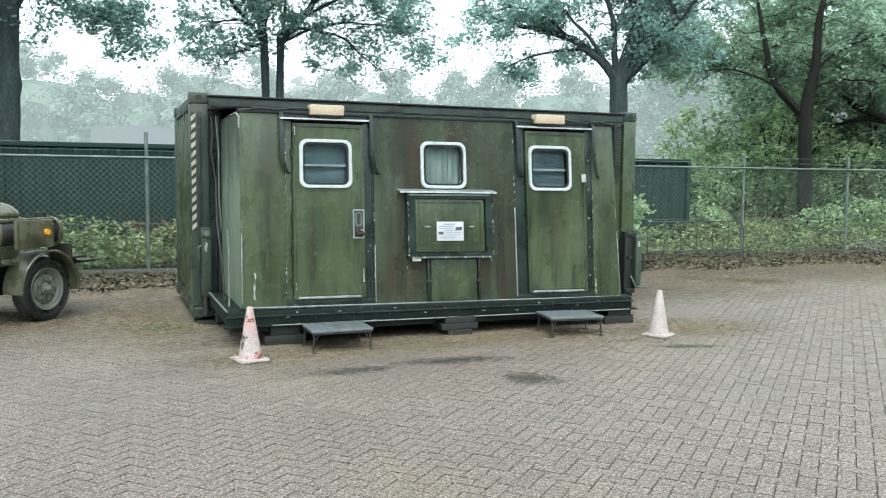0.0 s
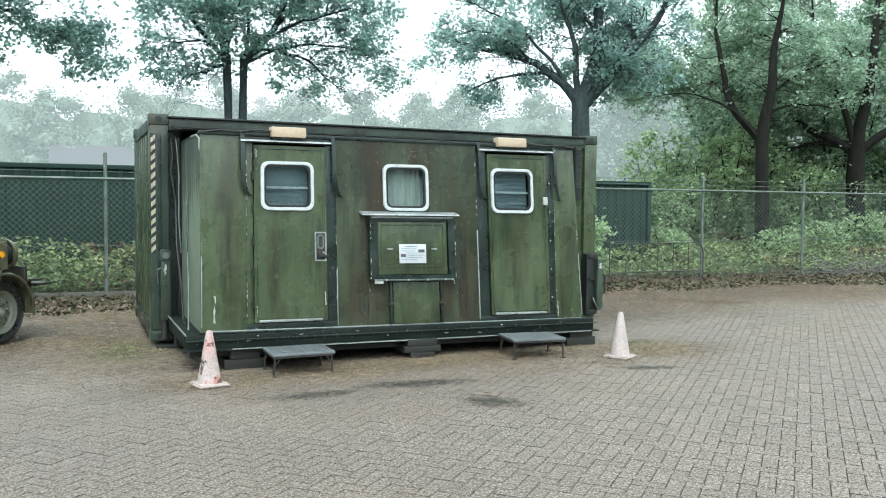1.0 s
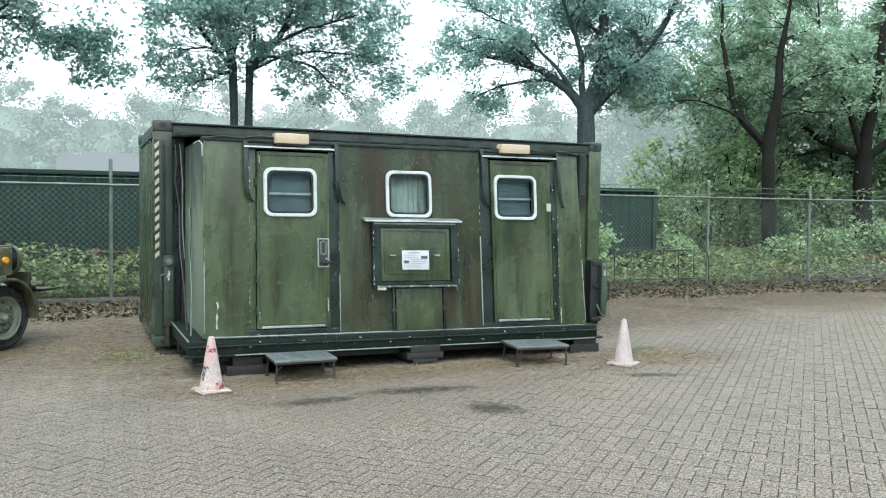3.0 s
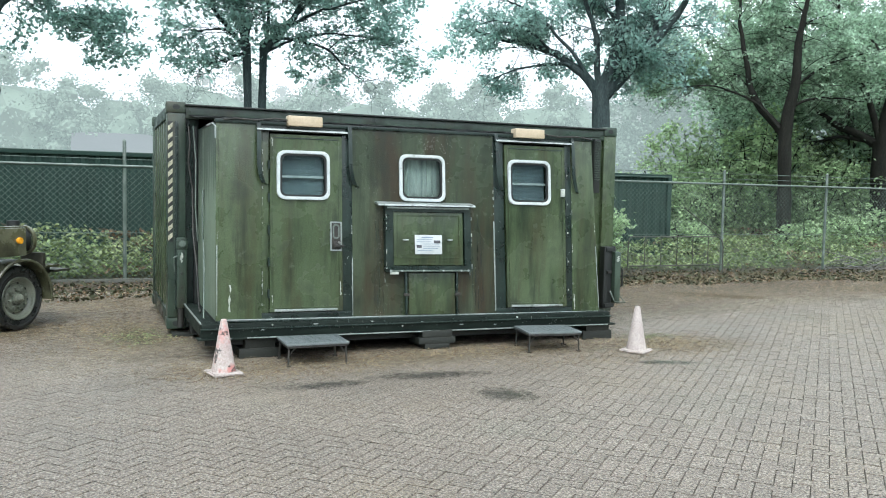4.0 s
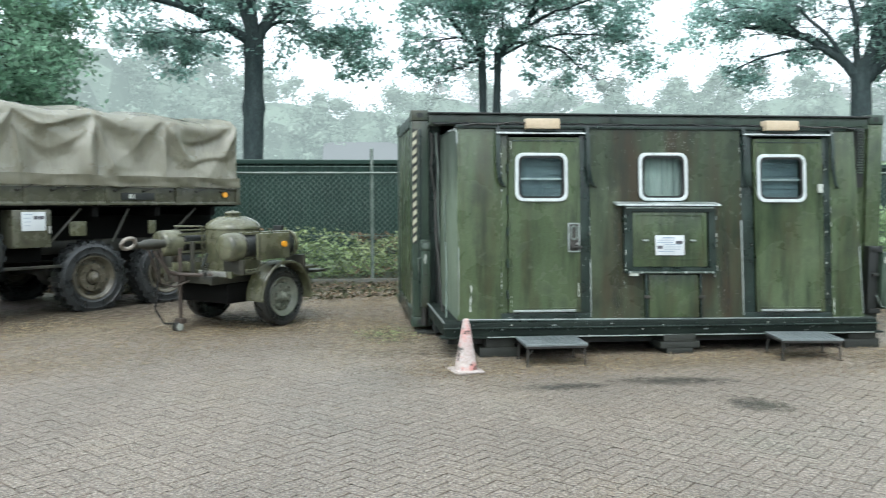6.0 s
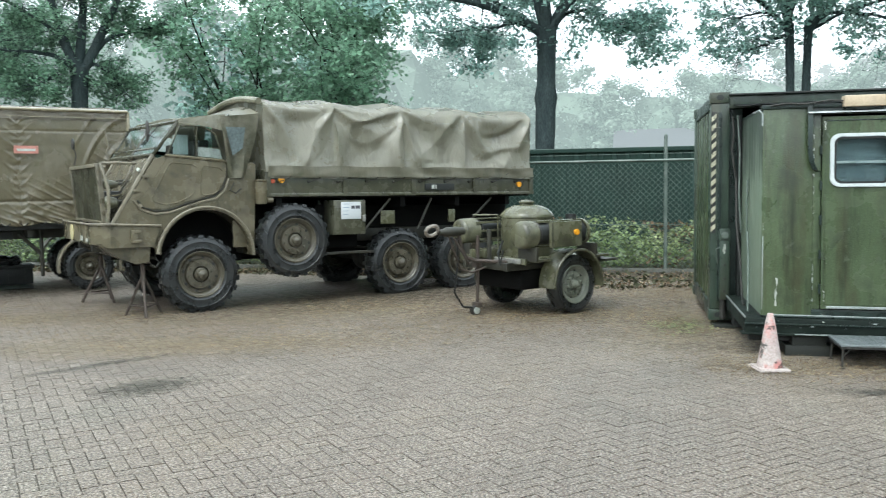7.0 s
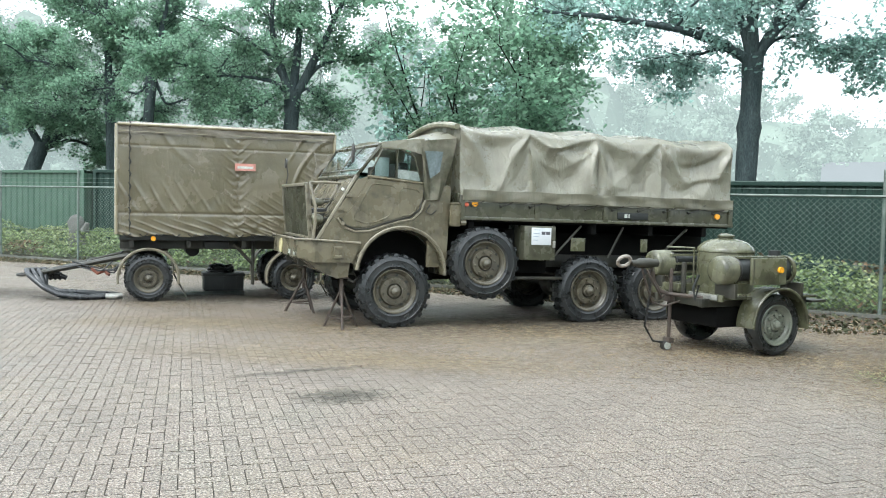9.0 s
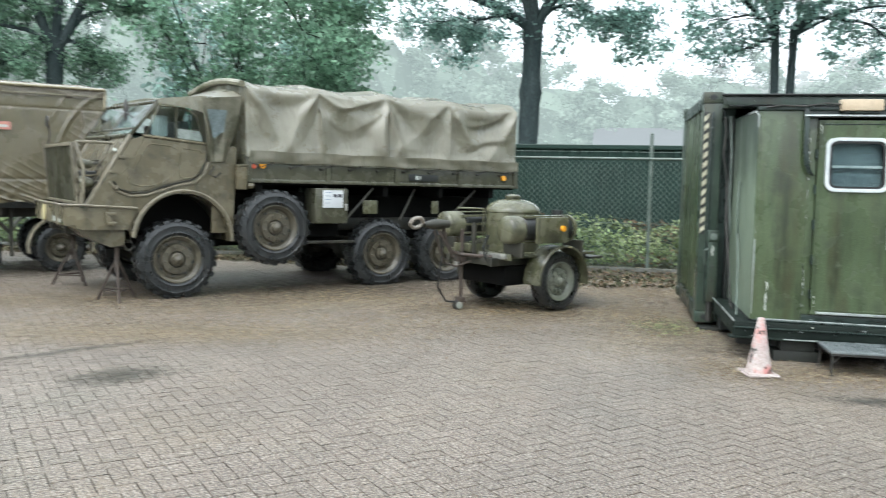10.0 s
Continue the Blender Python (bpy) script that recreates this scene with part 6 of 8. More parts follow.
    spart("rear_plinth", boxes([(0.62, 5.24, FY - 0.03, FY + 0.02, 0.248, 0.262)], 0.003), m_green_dark, s)
    for k in range(11):
        x = 0.7 + 0.42 * k + 0.05 * math.sin(3 * k)
        spart("lip_chip", flake(x, x + 0.05 + 0.06 * abs(math.sin(1.7 * k)), 0.078, 0.094, -1.1525, -1.1512, 70 + k), m_alu, s)
    spart("upper_bead", boxes([(0.66, 5.24, FY - 0.012, FY, 0.262, 0.275)], 0.003), m_alu, s)
    for k in range(24):
        x = 0.55 + k * 0.205
        spart("sill_bolt", rods([((x, -1.11, 0.215 if k % 2 else 0.15), (x, -1.123, 0.215 if k % 2 else 0.15))], 0.009, 6), m_white if k % 7 == 3 else m_green_dark, fas)
    for k in range(9):
        x = 0.6 + 0.53 * k + 0.1 * math.sin(5.1 * k)
        spart("paint_chip", flake(x, x + 0.02 + 0.05 * abs(math.sin(2.3 * k)), 0.1 + 0.11 * abs(math.sin(3.7 * k)), 0.113 + 0.11 * abs(math.sin(3.7 * k)), -1.1125, -1.1101, 40 + k), m_alu, fas)
    spart("underframe_beam", boxes([(0.5, 5.3, -0.95, -0.85, -0.02, 0.095), (0.5, 5.3, 0.2, 0.45, -0.1, 0.095)]), m_black, s)
    return s


build_shelter()


def timber(x0, x1, y0, y1, rows):
    t = thing("timber_support", "stacked dark wet timber blocks under the shelter sill", "timber blocks", group="timber supports")
    for k, (z0, z1, d) in enumerate(rows):
        part("timber_block", boxes([(x0 - d, x1 + d, y0, y1, z0, z1)], 0.008), m_wood_block, t)


timber(0.58, 0.94, -1.62, -1.2, [(-0.005, 0.1, 0.03), (0.1, 0.205, -0.03)])
timber(2.47, 2.86, -1.7, -1.2, [(-0.005, 0.06, -0.05), (0.06, 0.13, 0.02), (0.13, 0.205, -0.02)])
timber(4.6, 4.92, -1.64, -1.2, [(-0.005, 0.1, 0.04), (0.1, 0.205, 0.0)])


def build_step(m, label):
    s = thing("step_platform", label, "step", m, group="steps at the shelter doors")
    bm = boxes([(-0.31, 0.31, -0.24, 0.24, 0.2, 0.222)], 0.005)
    for i in range(9):
        for j in range(7):
            box(bm, -0.28 + i * 0.066, -0.24 + i * 0.066, -0.222 + j * 0.068, -0.207 + j * 0.068, 0.222, 0.2255)
    part("tread_plate", bm, m_step, s, "grey chequered tread plate")
    for x in (-0.29, 0.29):
        for y in (-0.21, 0.21):
            part("leg", rods([((x, y, 0.0), (x * 0.97, y * 0.97, 0.2))], 0.0095), m_steel, s)
            part("brace", rods([((x, y, 0.1), (x * 0.72, y, 0.195))], 0.006, 6), m_steel, s)
            part("foot", boxes([(x - 0.022, x + 0.022, y - 0.022, y + 0.022, -0.002, 0.01)]), m_steel, s)
    part("frame_rail", boxes([(-0.3, 0.3, -0.23, -0.205, 0.18, 0.2), (-0.3, 0.3, 0.205, 0.23, 0.18, 0.2), (-0.3, -0.275, -0.205, 0.205, 0.18, 0.2), (0.275, 0.3, -0.205, 0.205, 0.18, 0.2)]), m_steel, s)
    return s


step = build_step(pose(1.22, -1.93, 0, 0, 0, 0), "low grey metal step platform on thin legs")
copy_thing(step, pose(3.86, -2.0, 0, 0, 0, -8))


def build_cone(m, label, material):
    c = thing("traffic_cone", label, "traffic cone", m, group="traffic cones")
    bm = bmesh.new()
    r = bmesh.ops.create_cone(bm, cap_ends=True, segments=4, radius1=0.205, radius2=0.195, depth=0.03, matrix=Matrix.Translation((0, 0, 0.017)) @ Matrix.Rotation(radians(45), 4, "Z"))
    bmesh.ops.bevel(bm, geom=bm.edges[:], offset=0.012, segments=2, affect="EDGES")
    for v in bm.verts:
        v.co.z += 0.012 * noise.noise((v.co.x * 9, v.co.y * 9, 2))
    part("base", bm, m_cone_white, c)
    bm = lathe(bmesh.new(), [(0.112, 0.032), (0.108, 0.05), (0.1, 0.09), (0.03, 0.49), (0.024, 0.505), (0.016, 0.508), (0.012, 0.48)], (0, 0, 0), "z", 28)
    part("body", bm, material, c)


build_cone(pose(0.304, -2.28, 0, 0, 0, 12), "dirty white traffic cone with red and black smears", m_cone)
build_cone(pose(4.718, -2.466, 0, 0, 0, 30), "dirty white traffic cone with a dark smudge", m_cone_white)


# ---- wheels ----
def wheel(parent, x, y, z, R, w, out=-1, lugs=22, rim_r=0.29, material=None, name="wheel", label="", dish=0.05):
    """A wheel whose axle runs along y; out: the side on which its dish faces."""
    o = out
    bm = bmesh.new()
    prof = [(rim_r - 0.01, -w * 0.36), (rim_r + 0.03, -w * 0.46), (rim_r + 0.05, -w * 0.475), (rim_r + 0.056, -w * 0.495), (rim_r + 0.07, -w * 0.48), (R * 0.82, -w * 0.5), (R * 0.83, -w * 0.52), (R * 0.85, -w * 0.5), (R * 0.93, -w * 0.46), (R * 0.965, -w * 0.36), (R * 0.972, 0),
            (R * 0.965, w * 0.36), (R * 0.93, w * 0.46), (R * 0.85, w * 0.5), (R * 0.83, w * 0.52), (R * 0.82, w * 0.5), (rim_r + 0.07, w * 0.48), (rim_r + 0.056, w * 0.495), (rim_r + 0.05, w * 0.475), (rim_r + 0.03, w * 0.46), (rim_r - 0.01, w * 0.36), (rim_r - 0.02, 0)]
    prof.append(prof[0])
    lathe(bm, prof, (x, y, z), "y", 44, caps=False)
    t = part(name, bm, m_tyre, parent, label)
    for side in ((-1, 1) if lugs else ()):
        hw = math.pi * R / lugs * 0.52
        lug = box(bmesh.new(), -hw, hw, *sorted((side * w * 0.06, side * w * 0.5)), R * 0.93, R)
        for v in lug.verts:
            if v.co.z > R * 0.97:
                v.co.x *= 0.78
                v.co.y -= side * 0.006
        me = bpy.data.meshes.new("tread_lug")
        lug.to_mesh(me)
        lug.free()
        me.materials.append(m_tyre)
        for k in range(lugs):
            ob = new("tread_lug", me)
            ob.parent = t
            ob.matrix_basis = Matrix.Translation((x, y, z)) @ Matrix.Rotation(2 * math.pi * (k + (0.5 if side > 0 else 0)) / lugs, 4, "Y")
    mr = material or m_rim
    bm = lathe(bmesh.new(), [(rim_r + 0.012, o * w * 0.47), (rim_r + 0.022, o * w * 0.42), (rim_r - 0.005, o * w * 0.4), (rim_r - 0.03, o * w * 0.34), (rim_r - 0.045, o * w * 0.2),
                             (rim_r * 0.72, o * w * 0.2), (rim_r * 0.66, o * (w * 0.2 + dish)), (rim_r * 0.38, o * (w * 0.2 + dish)), (rim_r * 0.36, o * w * 0.2), (0.02, o * w * 0.2)], (x, y, z), "y", 36, caps=False)
    part("rim", bm, mr, t)
    bm = lathe(bmesh.new(), [(rim_r * 0.34, o * w * 0.2), (rim_r * 0.3, o * (w * 0.2 + dish + 0.014)), (rim_r * 0.22, o * (w * 0.2 + dish + 0.018)), (rim_r * 0.19, o * (w * 0.24 + dish + 0.05)), (rim_r * 0.12, o * (w * 0.24 + dish + 0.06)), (0.001, o * (w * 0.24 + dish + 0.078))], (x, y, z), "y", 20)
    for k in range(8):
        a = 2 * math.pi * k / 8 + 0.2
        px, pz = x + rim_r * 0.53 * math.cos(a), z + rim_r * 0.53 * math.sin(a)
        part("wheel_nut", rods([((px, y + o * (w * 0.2 + dish - 0.01), pz), (px, y + o * (w * 0.2 + dish + 0.03), pz))], 0.018, 6), mr, t)
    part("hub", bm, mr, t)
    part("rim_flange", lathe(bmesh.new(), [(rim_r + 0.004, o * w * 0.44), (rim_r + 0.02, o * w * 0.5), (rim_r + 0.008, o * w * 0.5), (rim_r - 0.006, o * w * 0.44)], (x, y, z), "y", 36, caps=False), mr, t)
    # black discs on the rim, for the dark of its holes
    for k in range(8):
        a = 2 * math.pi * k / 8 + 0.59
        px, pz = x + rim_r * 0.775 * math.cos(a), z + rim_r * 0.775 * math.sin(a)
        part("rim_hole", rods([((px, y + o * w * 0.17, pz), (px, y + o * (w * 0.2 + 0.003), pz))], rim_r * 0.07, 8), m_black, t, sharp=0)
    return t


def arch(bm, cx, cz, r0, r1, y0, y1, a0, a1, n=22):
    """A mudguard band between two radii, from angle a0 to a1."""
    vs = []
    for k in range(n + 1):
        a = radians(a0 + (a1 - a0) * k / n)
        c, s = math.cos(a), math.sin(a)
        vs.append([bm.verts.new((cx + r * c, y, cz + r * s)) for r, y in ((r0, y0), (r1, y0), (r1, y1), (r0, y1))])
    for a, b in zip(vs, vs[1:]):
        for k in range(4):
            bm.faces.new((a[k], a[(k + 1) % 4], b[(k + 1) % 4], b[k]))
    bm.faces.new(vs[0]), bm.faces.new(vs[-1][::-1])
    bmesh.ops.recalc_face_normals(bm, faces=bm.faces[:])
    return bm


def arc_pts(cx, cz, r, a0, a1, n):
    return [(cx + r * math.cos(radians(a0 + (a1 - a0) * k / n)), cz + r * math.sin(radians(a0 + (a1 - a0) * k / n))) for k in range(n + 1)]


TRUCK_AT = pose(-6.56, 0.2, 0, 0, 0, 45.5) @ Matrix.Diagonal((1.02, 1.1, 1.02, 1))
TRAILER_AT = pose(-11.5, 0.6, 0, 0, 0, 45.5) @ Matrix.Scale(1.03, 4)


# ---- the truck: x to its rear, y to its far side ----
def build_truck():
    t = thing("army_truck", "olive drab six-wheeled army truck with canvas cover, parked on axle stands", "truck", TRUCK_AT @ pose(0, 0, 0, 0, 0.6, 0))
    R = 0.52
    for x, y, o in ((0.03, 0.16, -1), (3.09, 0.16, -1), (4.27, 0.16, -1), (0.03, 2.04, 1), (3.09, 2.04, 1), (4.27, 2.04, 1)):
        wheel(t, x, y, R - 0.012, R, 0.27, o, label="black knobbly tyre on an olive rim")
    wheel(t, 1.3, -0.02, 0.92, 0.515, 0.25, -1, name="spare_wheel", label="spare wheel with knobbly tyre and olive rim")
    part("spare_carrier", rods([((1.33, 0.1, 0.915), (1.33, 0.6, 0.915))], 0.07, 12), m_olive_dark, t)
    for y in (0.62, 1.5):
        part("chassis_rail", boxes([(-1.2, 5.5, y, y + 0.09, 0.82, 1.02)], 0.01), m_olive_dark, t)
    for x in (0, 3.06, 4.25):
        bm = rods([((x, 0.25, R), (x, 1.95, R))], 0.07, 12)
        lathe(bm, [(0.02, -0.2), (0.16, -0.12), (0.2, 0), (0.16, 0.12), (0.02, 0.2)], (x, 1.1, R), "y", 16)
        part("axle", bm, m_olive_dark, t)
    for y in (0.6, 1.58):
        for x0, x1 in ((-0.6, 0.6), (2.6, 4.7)):
            bm = bmesh.new()
            for k in range(4):
                q = 0.12 * k
                tube(bm, [(x0 + q, y, 0.74 - 0.02 * k), ((x0 + x1) / 2, y, 0.62 - 0.02 * k), (x1 - q, y, 0.74 - 0.02 * k)], 0.018, 4)
            part("leaf_spring", bm, m_olive_dark, t)
    part("gearbox", boxes([(0.6, 1.7, 0.8, 1.4, 0.6, 1.0)], 0.08), m_shade_black, t)
    part("fuel_tank", boxes([(1.9, 2.45, 1.65, 2.15, 0.85, 1.4)], 0.05), m_olive_dark, t)

    # cab sides
    AC = (0.1, 0.76)
    cut = arc_pts(*AC, 0.63, 8, 172, 14)
    side = [(-1.06, 1.12), (-1.05, 1.2), (-0.54, 2.02), (-0.4, 2.07), (0.42, 2.0), (0.82, 1.98), (0.8, 1.5), (0.78, 0.86)] + cut + [(-0.62, 0.92)]
    for y0, y1 in ((0.06, 0.1), (2.08, 2.12)):
        part("cab_side", prism(bmesh.new(), side, y0, y1), m_olive, t)
    for y0, y1 in ((-0.02, 0.28), (1.9, 2.2)):
        bm = arch(bmesh.new(), *AC, 0.605, 0.65, y0, y1, -2, 176)
        f = part("front_mudguard", bm, m_olive, t)
        yy = y0 if y0 < 1 else y1
        bm = tube(bmesh.new(), [(p[0], yy, p[1]) for p in arc_pts(*AC, 0.638, -2, 176, 24)], 0.02, 6)
        part("mudguard_bead", bm, m_edge, f)
    # black panels and block added for the shade behind the wheels and chassis
    part("arch_wall", boxes([(-0.75, 0.76, 0.52, 0.54, 0.62, 1.46)]), m_shade_black, t)
    part("arch_wall", boxes([(-0.75, 0.76, 1.66, 1.68, 0.62, 1.46)]), m_shade_black, t)
    part("underbody", boxes([(0.8, 5.3, 0.72, 1.5, 0.66, 1.1), (1.8, 2.5, 0.3, 0.72, 0.75, 1.4)], 0.03), m_shade_black, t)
    part("inner_arch", arch(bmesh.new(), *AC, 0.59, 0.604, 0.28, 0.62, -2, 182), m_olive_dark, t)
    part("cab_rear_wall", boxes([(0.76, 0.8, 0.1, 2.08, 0.9, 2.0)]), m_olive, t)
    part("cab_floor", boxes([(-0.6, 0.78, 0.1, 2.08, 1.46, 1.5)]), m_olive_dark, t)
    part("cab_skirt", boxes([(0.5, 0.78, 0.1, 0.14, 0.84, 1.5)], 0.01), m_olive, t)
    # door with its pressed outline
    dp = [(-0.74, 1.5), (-0.6, 1.66), (-0.37, 2.05), (0.41, 1.99), (0.39, 1.8), (0.33, 1.68), (0.22, 1.57), (0.06, 1.53), (-0.15, 1.47), (-0.35, 1.4), (-0.55, 1.38), (-0.68, 1.41)]
    door = part("door", prism(bmesh.new(), dp, 0.042, 0.062), m_olive, t, "olive steel door with a curved lower edge")
    loop = [(-0.8, 1.5), (-0.72, 1.38), (-0.55, 1.32), (-0.35, 1.335), (-0.13, 1.41), (0.08, 1.475), (0.26, 1.51), (0.38, 1.62), (0.44, 1.78)]
    part("door_bead", tube(bmesh.new(), [(a, 0.055, b) for a, b in loop], 0.016, 6), m_edge, door)
    loop = [(-0.76, 1.5), (-0.69, 1.41), (-0.55, 1.355), (-0.35, 1.37), (-0.14, 1.445), (0.07, 1.505), (0.24, 1.545), (0.35, 1.65), (0.4, 1.8), (0.42, 1.99)]
    part("door_bead", tube(bmesh.new(), [(a, 0.05, b) for a, b in loop], 0.011, 6), m_olive_dark, door)
    for lp in ([(-0.56, 1.48), (-0.42, 1.44), (-0.27, 1.46), (-0.13, 1.52), (-0.05, 1.58), (-0.03, 1.65)], [(-0.56, 1.48), (-0.57, 1.54), (-0.36, 1.95), (-0.3, 1.98), (-0.05, 1.96), (0.0, 1.93)],
               [(0.06, 1.58), (0.1, 1.555), (0.22, 1.57), (0.29, 1.62), (0.31, 1.7)], [(0.06, 1.58), (0.05, 1.66), (0.07, 1.9), (0.11, 1.94), (0.31, 1.92), (0.35, 1.88)]):
        part("pressed_bead", tube(bmesh.new(), [(a, 0.042, b) for a, b in lp], 0.009, 6), m_olive, door)
    part("belt_rail", tube(bmesh.new(), [(-0.4, 0.045, 2.075), (0.42, 0.045, 2.005)], 0.018, 6), m_olive, door)
    for x, z in ((-0.77, 1.62), (-0.66, 1.8)):
        part("door_hinge", boxes([(x - 0.03, x + 0.05, 0.03, 0.06, z - 0.02, z + 0.02)], 0.006), m_olive, door)
    # side window frames and panes
    for loop in ([(-0.36, 2.09), (-0.2, 2.46), (0.0, 2.46), (0.0, 2.06)], [(0.02, 2.06), (0.02, 2.46), (0.19, 2.42), (0.27, 2.36), (0.37, 2.03)]):
        bm = tube(bmesh.new(), [(a, 0.06, b) for a, b in loop], 0.016, 6, True)
        part("window_frame", bm, m_bed, door)
    p = part("window_pane", prism(bmesh.new(), [(-0.36, 2.09), (-0.2, 2.46), (0.0, 2.46), (0.0, 2.06)], 0.06, 0.065), m_glass_smoke, door, sharp=0)
    p.visible_shadow = False
    p = part("window_pane", prism(bmesh.new(), [(0.02, 2.2), (0.02, 2.46), (0.19, 2.42), (0.27, 2.36), (0.315, 2.19)], 0.06, 0.065), m_glass_smoke, door, sharp=0)
    p.visible_shadow = False
    part("lower_flap", prism(bmesh.new(), [(0.02, 2.06), (0.02, 2.19), (0.315, 2.17), (0.37, 2.03)], 0.06, 0.066), m_tarmac_blue, door, "milky plastic window flap", sharp=0)
    for y in (0.25, 1.25):
        part("seat_back", boxes([(0.1, 0.25, y, y + 0.55, 1.9, 2.3)], 0.04), m_olive_dark, t)
    part("white_card", boxes([(-0.22, -0.02, 0.3, 0.31, 2.1, 2.36)]), m_curtain, t, "pale card standing inside the side window")
    # windscreen
    wr = [(-0.53, 0.1, 2.08), (-0.2, 0.12, 2.52), (-0.33, 2.06, 2.54), (-0.61, 2.08, 2.09)]
    ws = part("windscreen_frame", tube(bmesh.new(), wr, 0.028, 8, True), m_bed, t, "olive split windscreen frame")
    mid_lo, mid_hi = (-0.57, 1.09, 2.085), (-0.265, 1.09, 2.53)
    part("centre_pillar", rods([(mid_lo, mid_hi)], 0.016), m_bed, ws)
    part("cross_bar", tube(bmesh.new(), [(-0.465, 0.105, 2.17), (-0.56, 2.075, 2.18)], 0.016, 6), m_bed, ws)
    for q in ([wr[0], wr[1], mid_hi, mid_lo], [mid_lo, mid_hi, wr[2], wr[3]]):
        bm = bmesh.new()
        a = [bm.verts.new(Vector(v)) for v in q]
        b = [bm.verts.new(Vector(v) + Vector((0.006, 0, -0.003))) for v in q]
        bm.faces.new(a), bm.faces.new(b[::-1])
        for k in range(4):
            bm.faces.new((a[k], b[k], b[(k + 1) % 4], a[(k + 1) % 4]))
        p = part("windscreen_pane", bm, m_glass, ws, sharp=0)
        p.visible_shadow = False
    part("wiper", tube(bmesh.new(), [(-0.26, 0.75, 2.52), (-0.36, 0.8, 2.4), (-0.46, 0.9, 2.25)], 0.008, 5), m_steel, ws)
    bm = lathe(bmesh.new(), [(0.001, 0.0), (0.075, 0.01), (0.085, 0.02), (0.07, 0.035), (0.001, 0.04)], (0, 0, 0), "x", 18)
    bmesh.ops.transform(bm, matrix=pose(-0.55, 0.35, 2.4) @ Matrix.Diagonal((1, 0.75, 1.7, 1)), verts=bm.verts)
    mirror = part("mirror", bm, m_steel, t)
    part("mirror_arm", rods([((-0.5, 0.12, 2.3), (-0.54, 0.35, 2.38))], 0.009), m_steel, mirror)
    # soft top of the cab
    def top(u, v):
        y = 0.05 + 2.08 * v
        x = -0.22 - 0.12 * v + (1.1 + 0.12 * v) * u
        edge = min(v, 1 - v)
        z = 2.53 + 0.14 * u ** 0.8 + 0.05 * min(1, edge * 5) + 0.1 * u ** 2 * min(1, edge * 3) - 0.03 * math.sin(math.pi * u) + 0.012 * noise.noise((x * 5, y * 5, 8))
        return (x, y, z)
    roof = part("cab_soft_top", grid(bmesh.new(), 24, 24, top, 0.012), m_canvas, t, "faded olive canvas cab roof")
    for yy, s in ((0.045, -1), (2.135, 1)):
        def flap(u, v, yy=yy, s=s):
            xa, xb = 0.33 + 0.09 * v, 0.86 - 0.2 * v ** 1.3
            x = xa + (xb - xa) * u
            tuck_ = 1 - 2 * abs(math.sin(6 * u - 2.2 * v + 0.6))
            return (x, yy + s * (0.03 + 0.02 * math.sin(8 * u + 3 * v) * (0.3 + v) + 0.016 * tuck_ * (0.4 + 0.6 * v)), 2.6 + 0.06 * u - (0.82 + 0.05 * u) * v)
        part("side_curtain", grid(bmesh.new(), 40, 30, flap, 0.008), m_canvas_moss, roof, "mossy canvas side curtain")
        part("side_curtain", grid(bmesh.new(), 20, 3, lambda u, v: (-0.22 + 0.62 * u, yy + s * 0.008, (2.54 + 0.09 * u ** 0.7) * (1 - v) + (2.49 - 0.09 * u ** 2) * v), 0.008), m_canvas, roof)
        part("vinyl_window", grid(bmesh.new(), 8, 8, lambda u, v: (0.38 + 0.27 * u + 0.09 * v - 0.13 * u * v, yy + s * (0.075 + 0.004 * math.sin(8 * u + 5 * v)), 2.46 - (0.38 - 0.1 * u) * v), 0.006), m_vinyl, roof, "milky blue vinyl rear window")
    # nose: sloping front, grille housing, guard bars and lamps
    bm = bmesh.new()
    prism(bm, [(-1.09, 1.17), (-1.03, 1.17), (-0.48, 2.04), (-0.54, 2.07)], 0.1, 2.08)
    part("sloping_front", bm, m_olive, t)
    for y in (0.085, 2.095):
        part("edge_strip", tube(bmesh.new(), [(-1.07, y, 1.19), (-0.54, y, 2.08)], 0.026, 6), m_edge, t)
    # a flat radiator guard stands in front of the sloping nose, open at its sides
    lean = Matrix(((1, 0, -0.09, 0.09 * 1.95), (0, 1, 0, 0), (0, 0, 1, 0), (0, 0, 0, 1)))

    def gpart(name, bm, material, parent=None, label="", sharp=38):
        bmesh.ops.transform(bm, matrix=lean, verts=bm.verts)
        return part(name, bm, material, parent, label, sharp)
    grille = gpart("radiator_guard", boxes([(-1.19, -1.165, 0.2, 1.9, 1.2, 1.95)], 0.006), m_bed, t, "dark slatted radiator guard")
    gpart("guard_frame", boxes([(-1.225, -1.16, 0.17, 0.215, 1.2, 1.96), (-1.225, -1.16, 1.885, 1.93, 1.2, 1.96), (-1.225, -1.16, 0.215, 1.885, 1.92, 1.965), (-1.225, -1.16, 0.215, 1.885, 1.2, 1.24)], 0.008), m_edge, grille)
    for k in range(21):
        y = 0.27 + 0.079 * k
        gpart("slat", boxes([(-1.212, -1.19, y - 0.009, y + 0.009, 1.24, 1.92)]), m_bed, grille, sharp=0)
    for z in (1.34, 1.5, 1.72, 1.86):
        gpart("guard_hinge", rods([((-1.2, 0.165, z - 0.03), (-1.2, 0.165, z + 0.03))], 0.016, 8), m_olive, grille)
    part("radiator_shroud", boxes([(-1.12, -0.78, 0.55, 1.65, 1.2, 1.62)], 0.05), m_black, t)
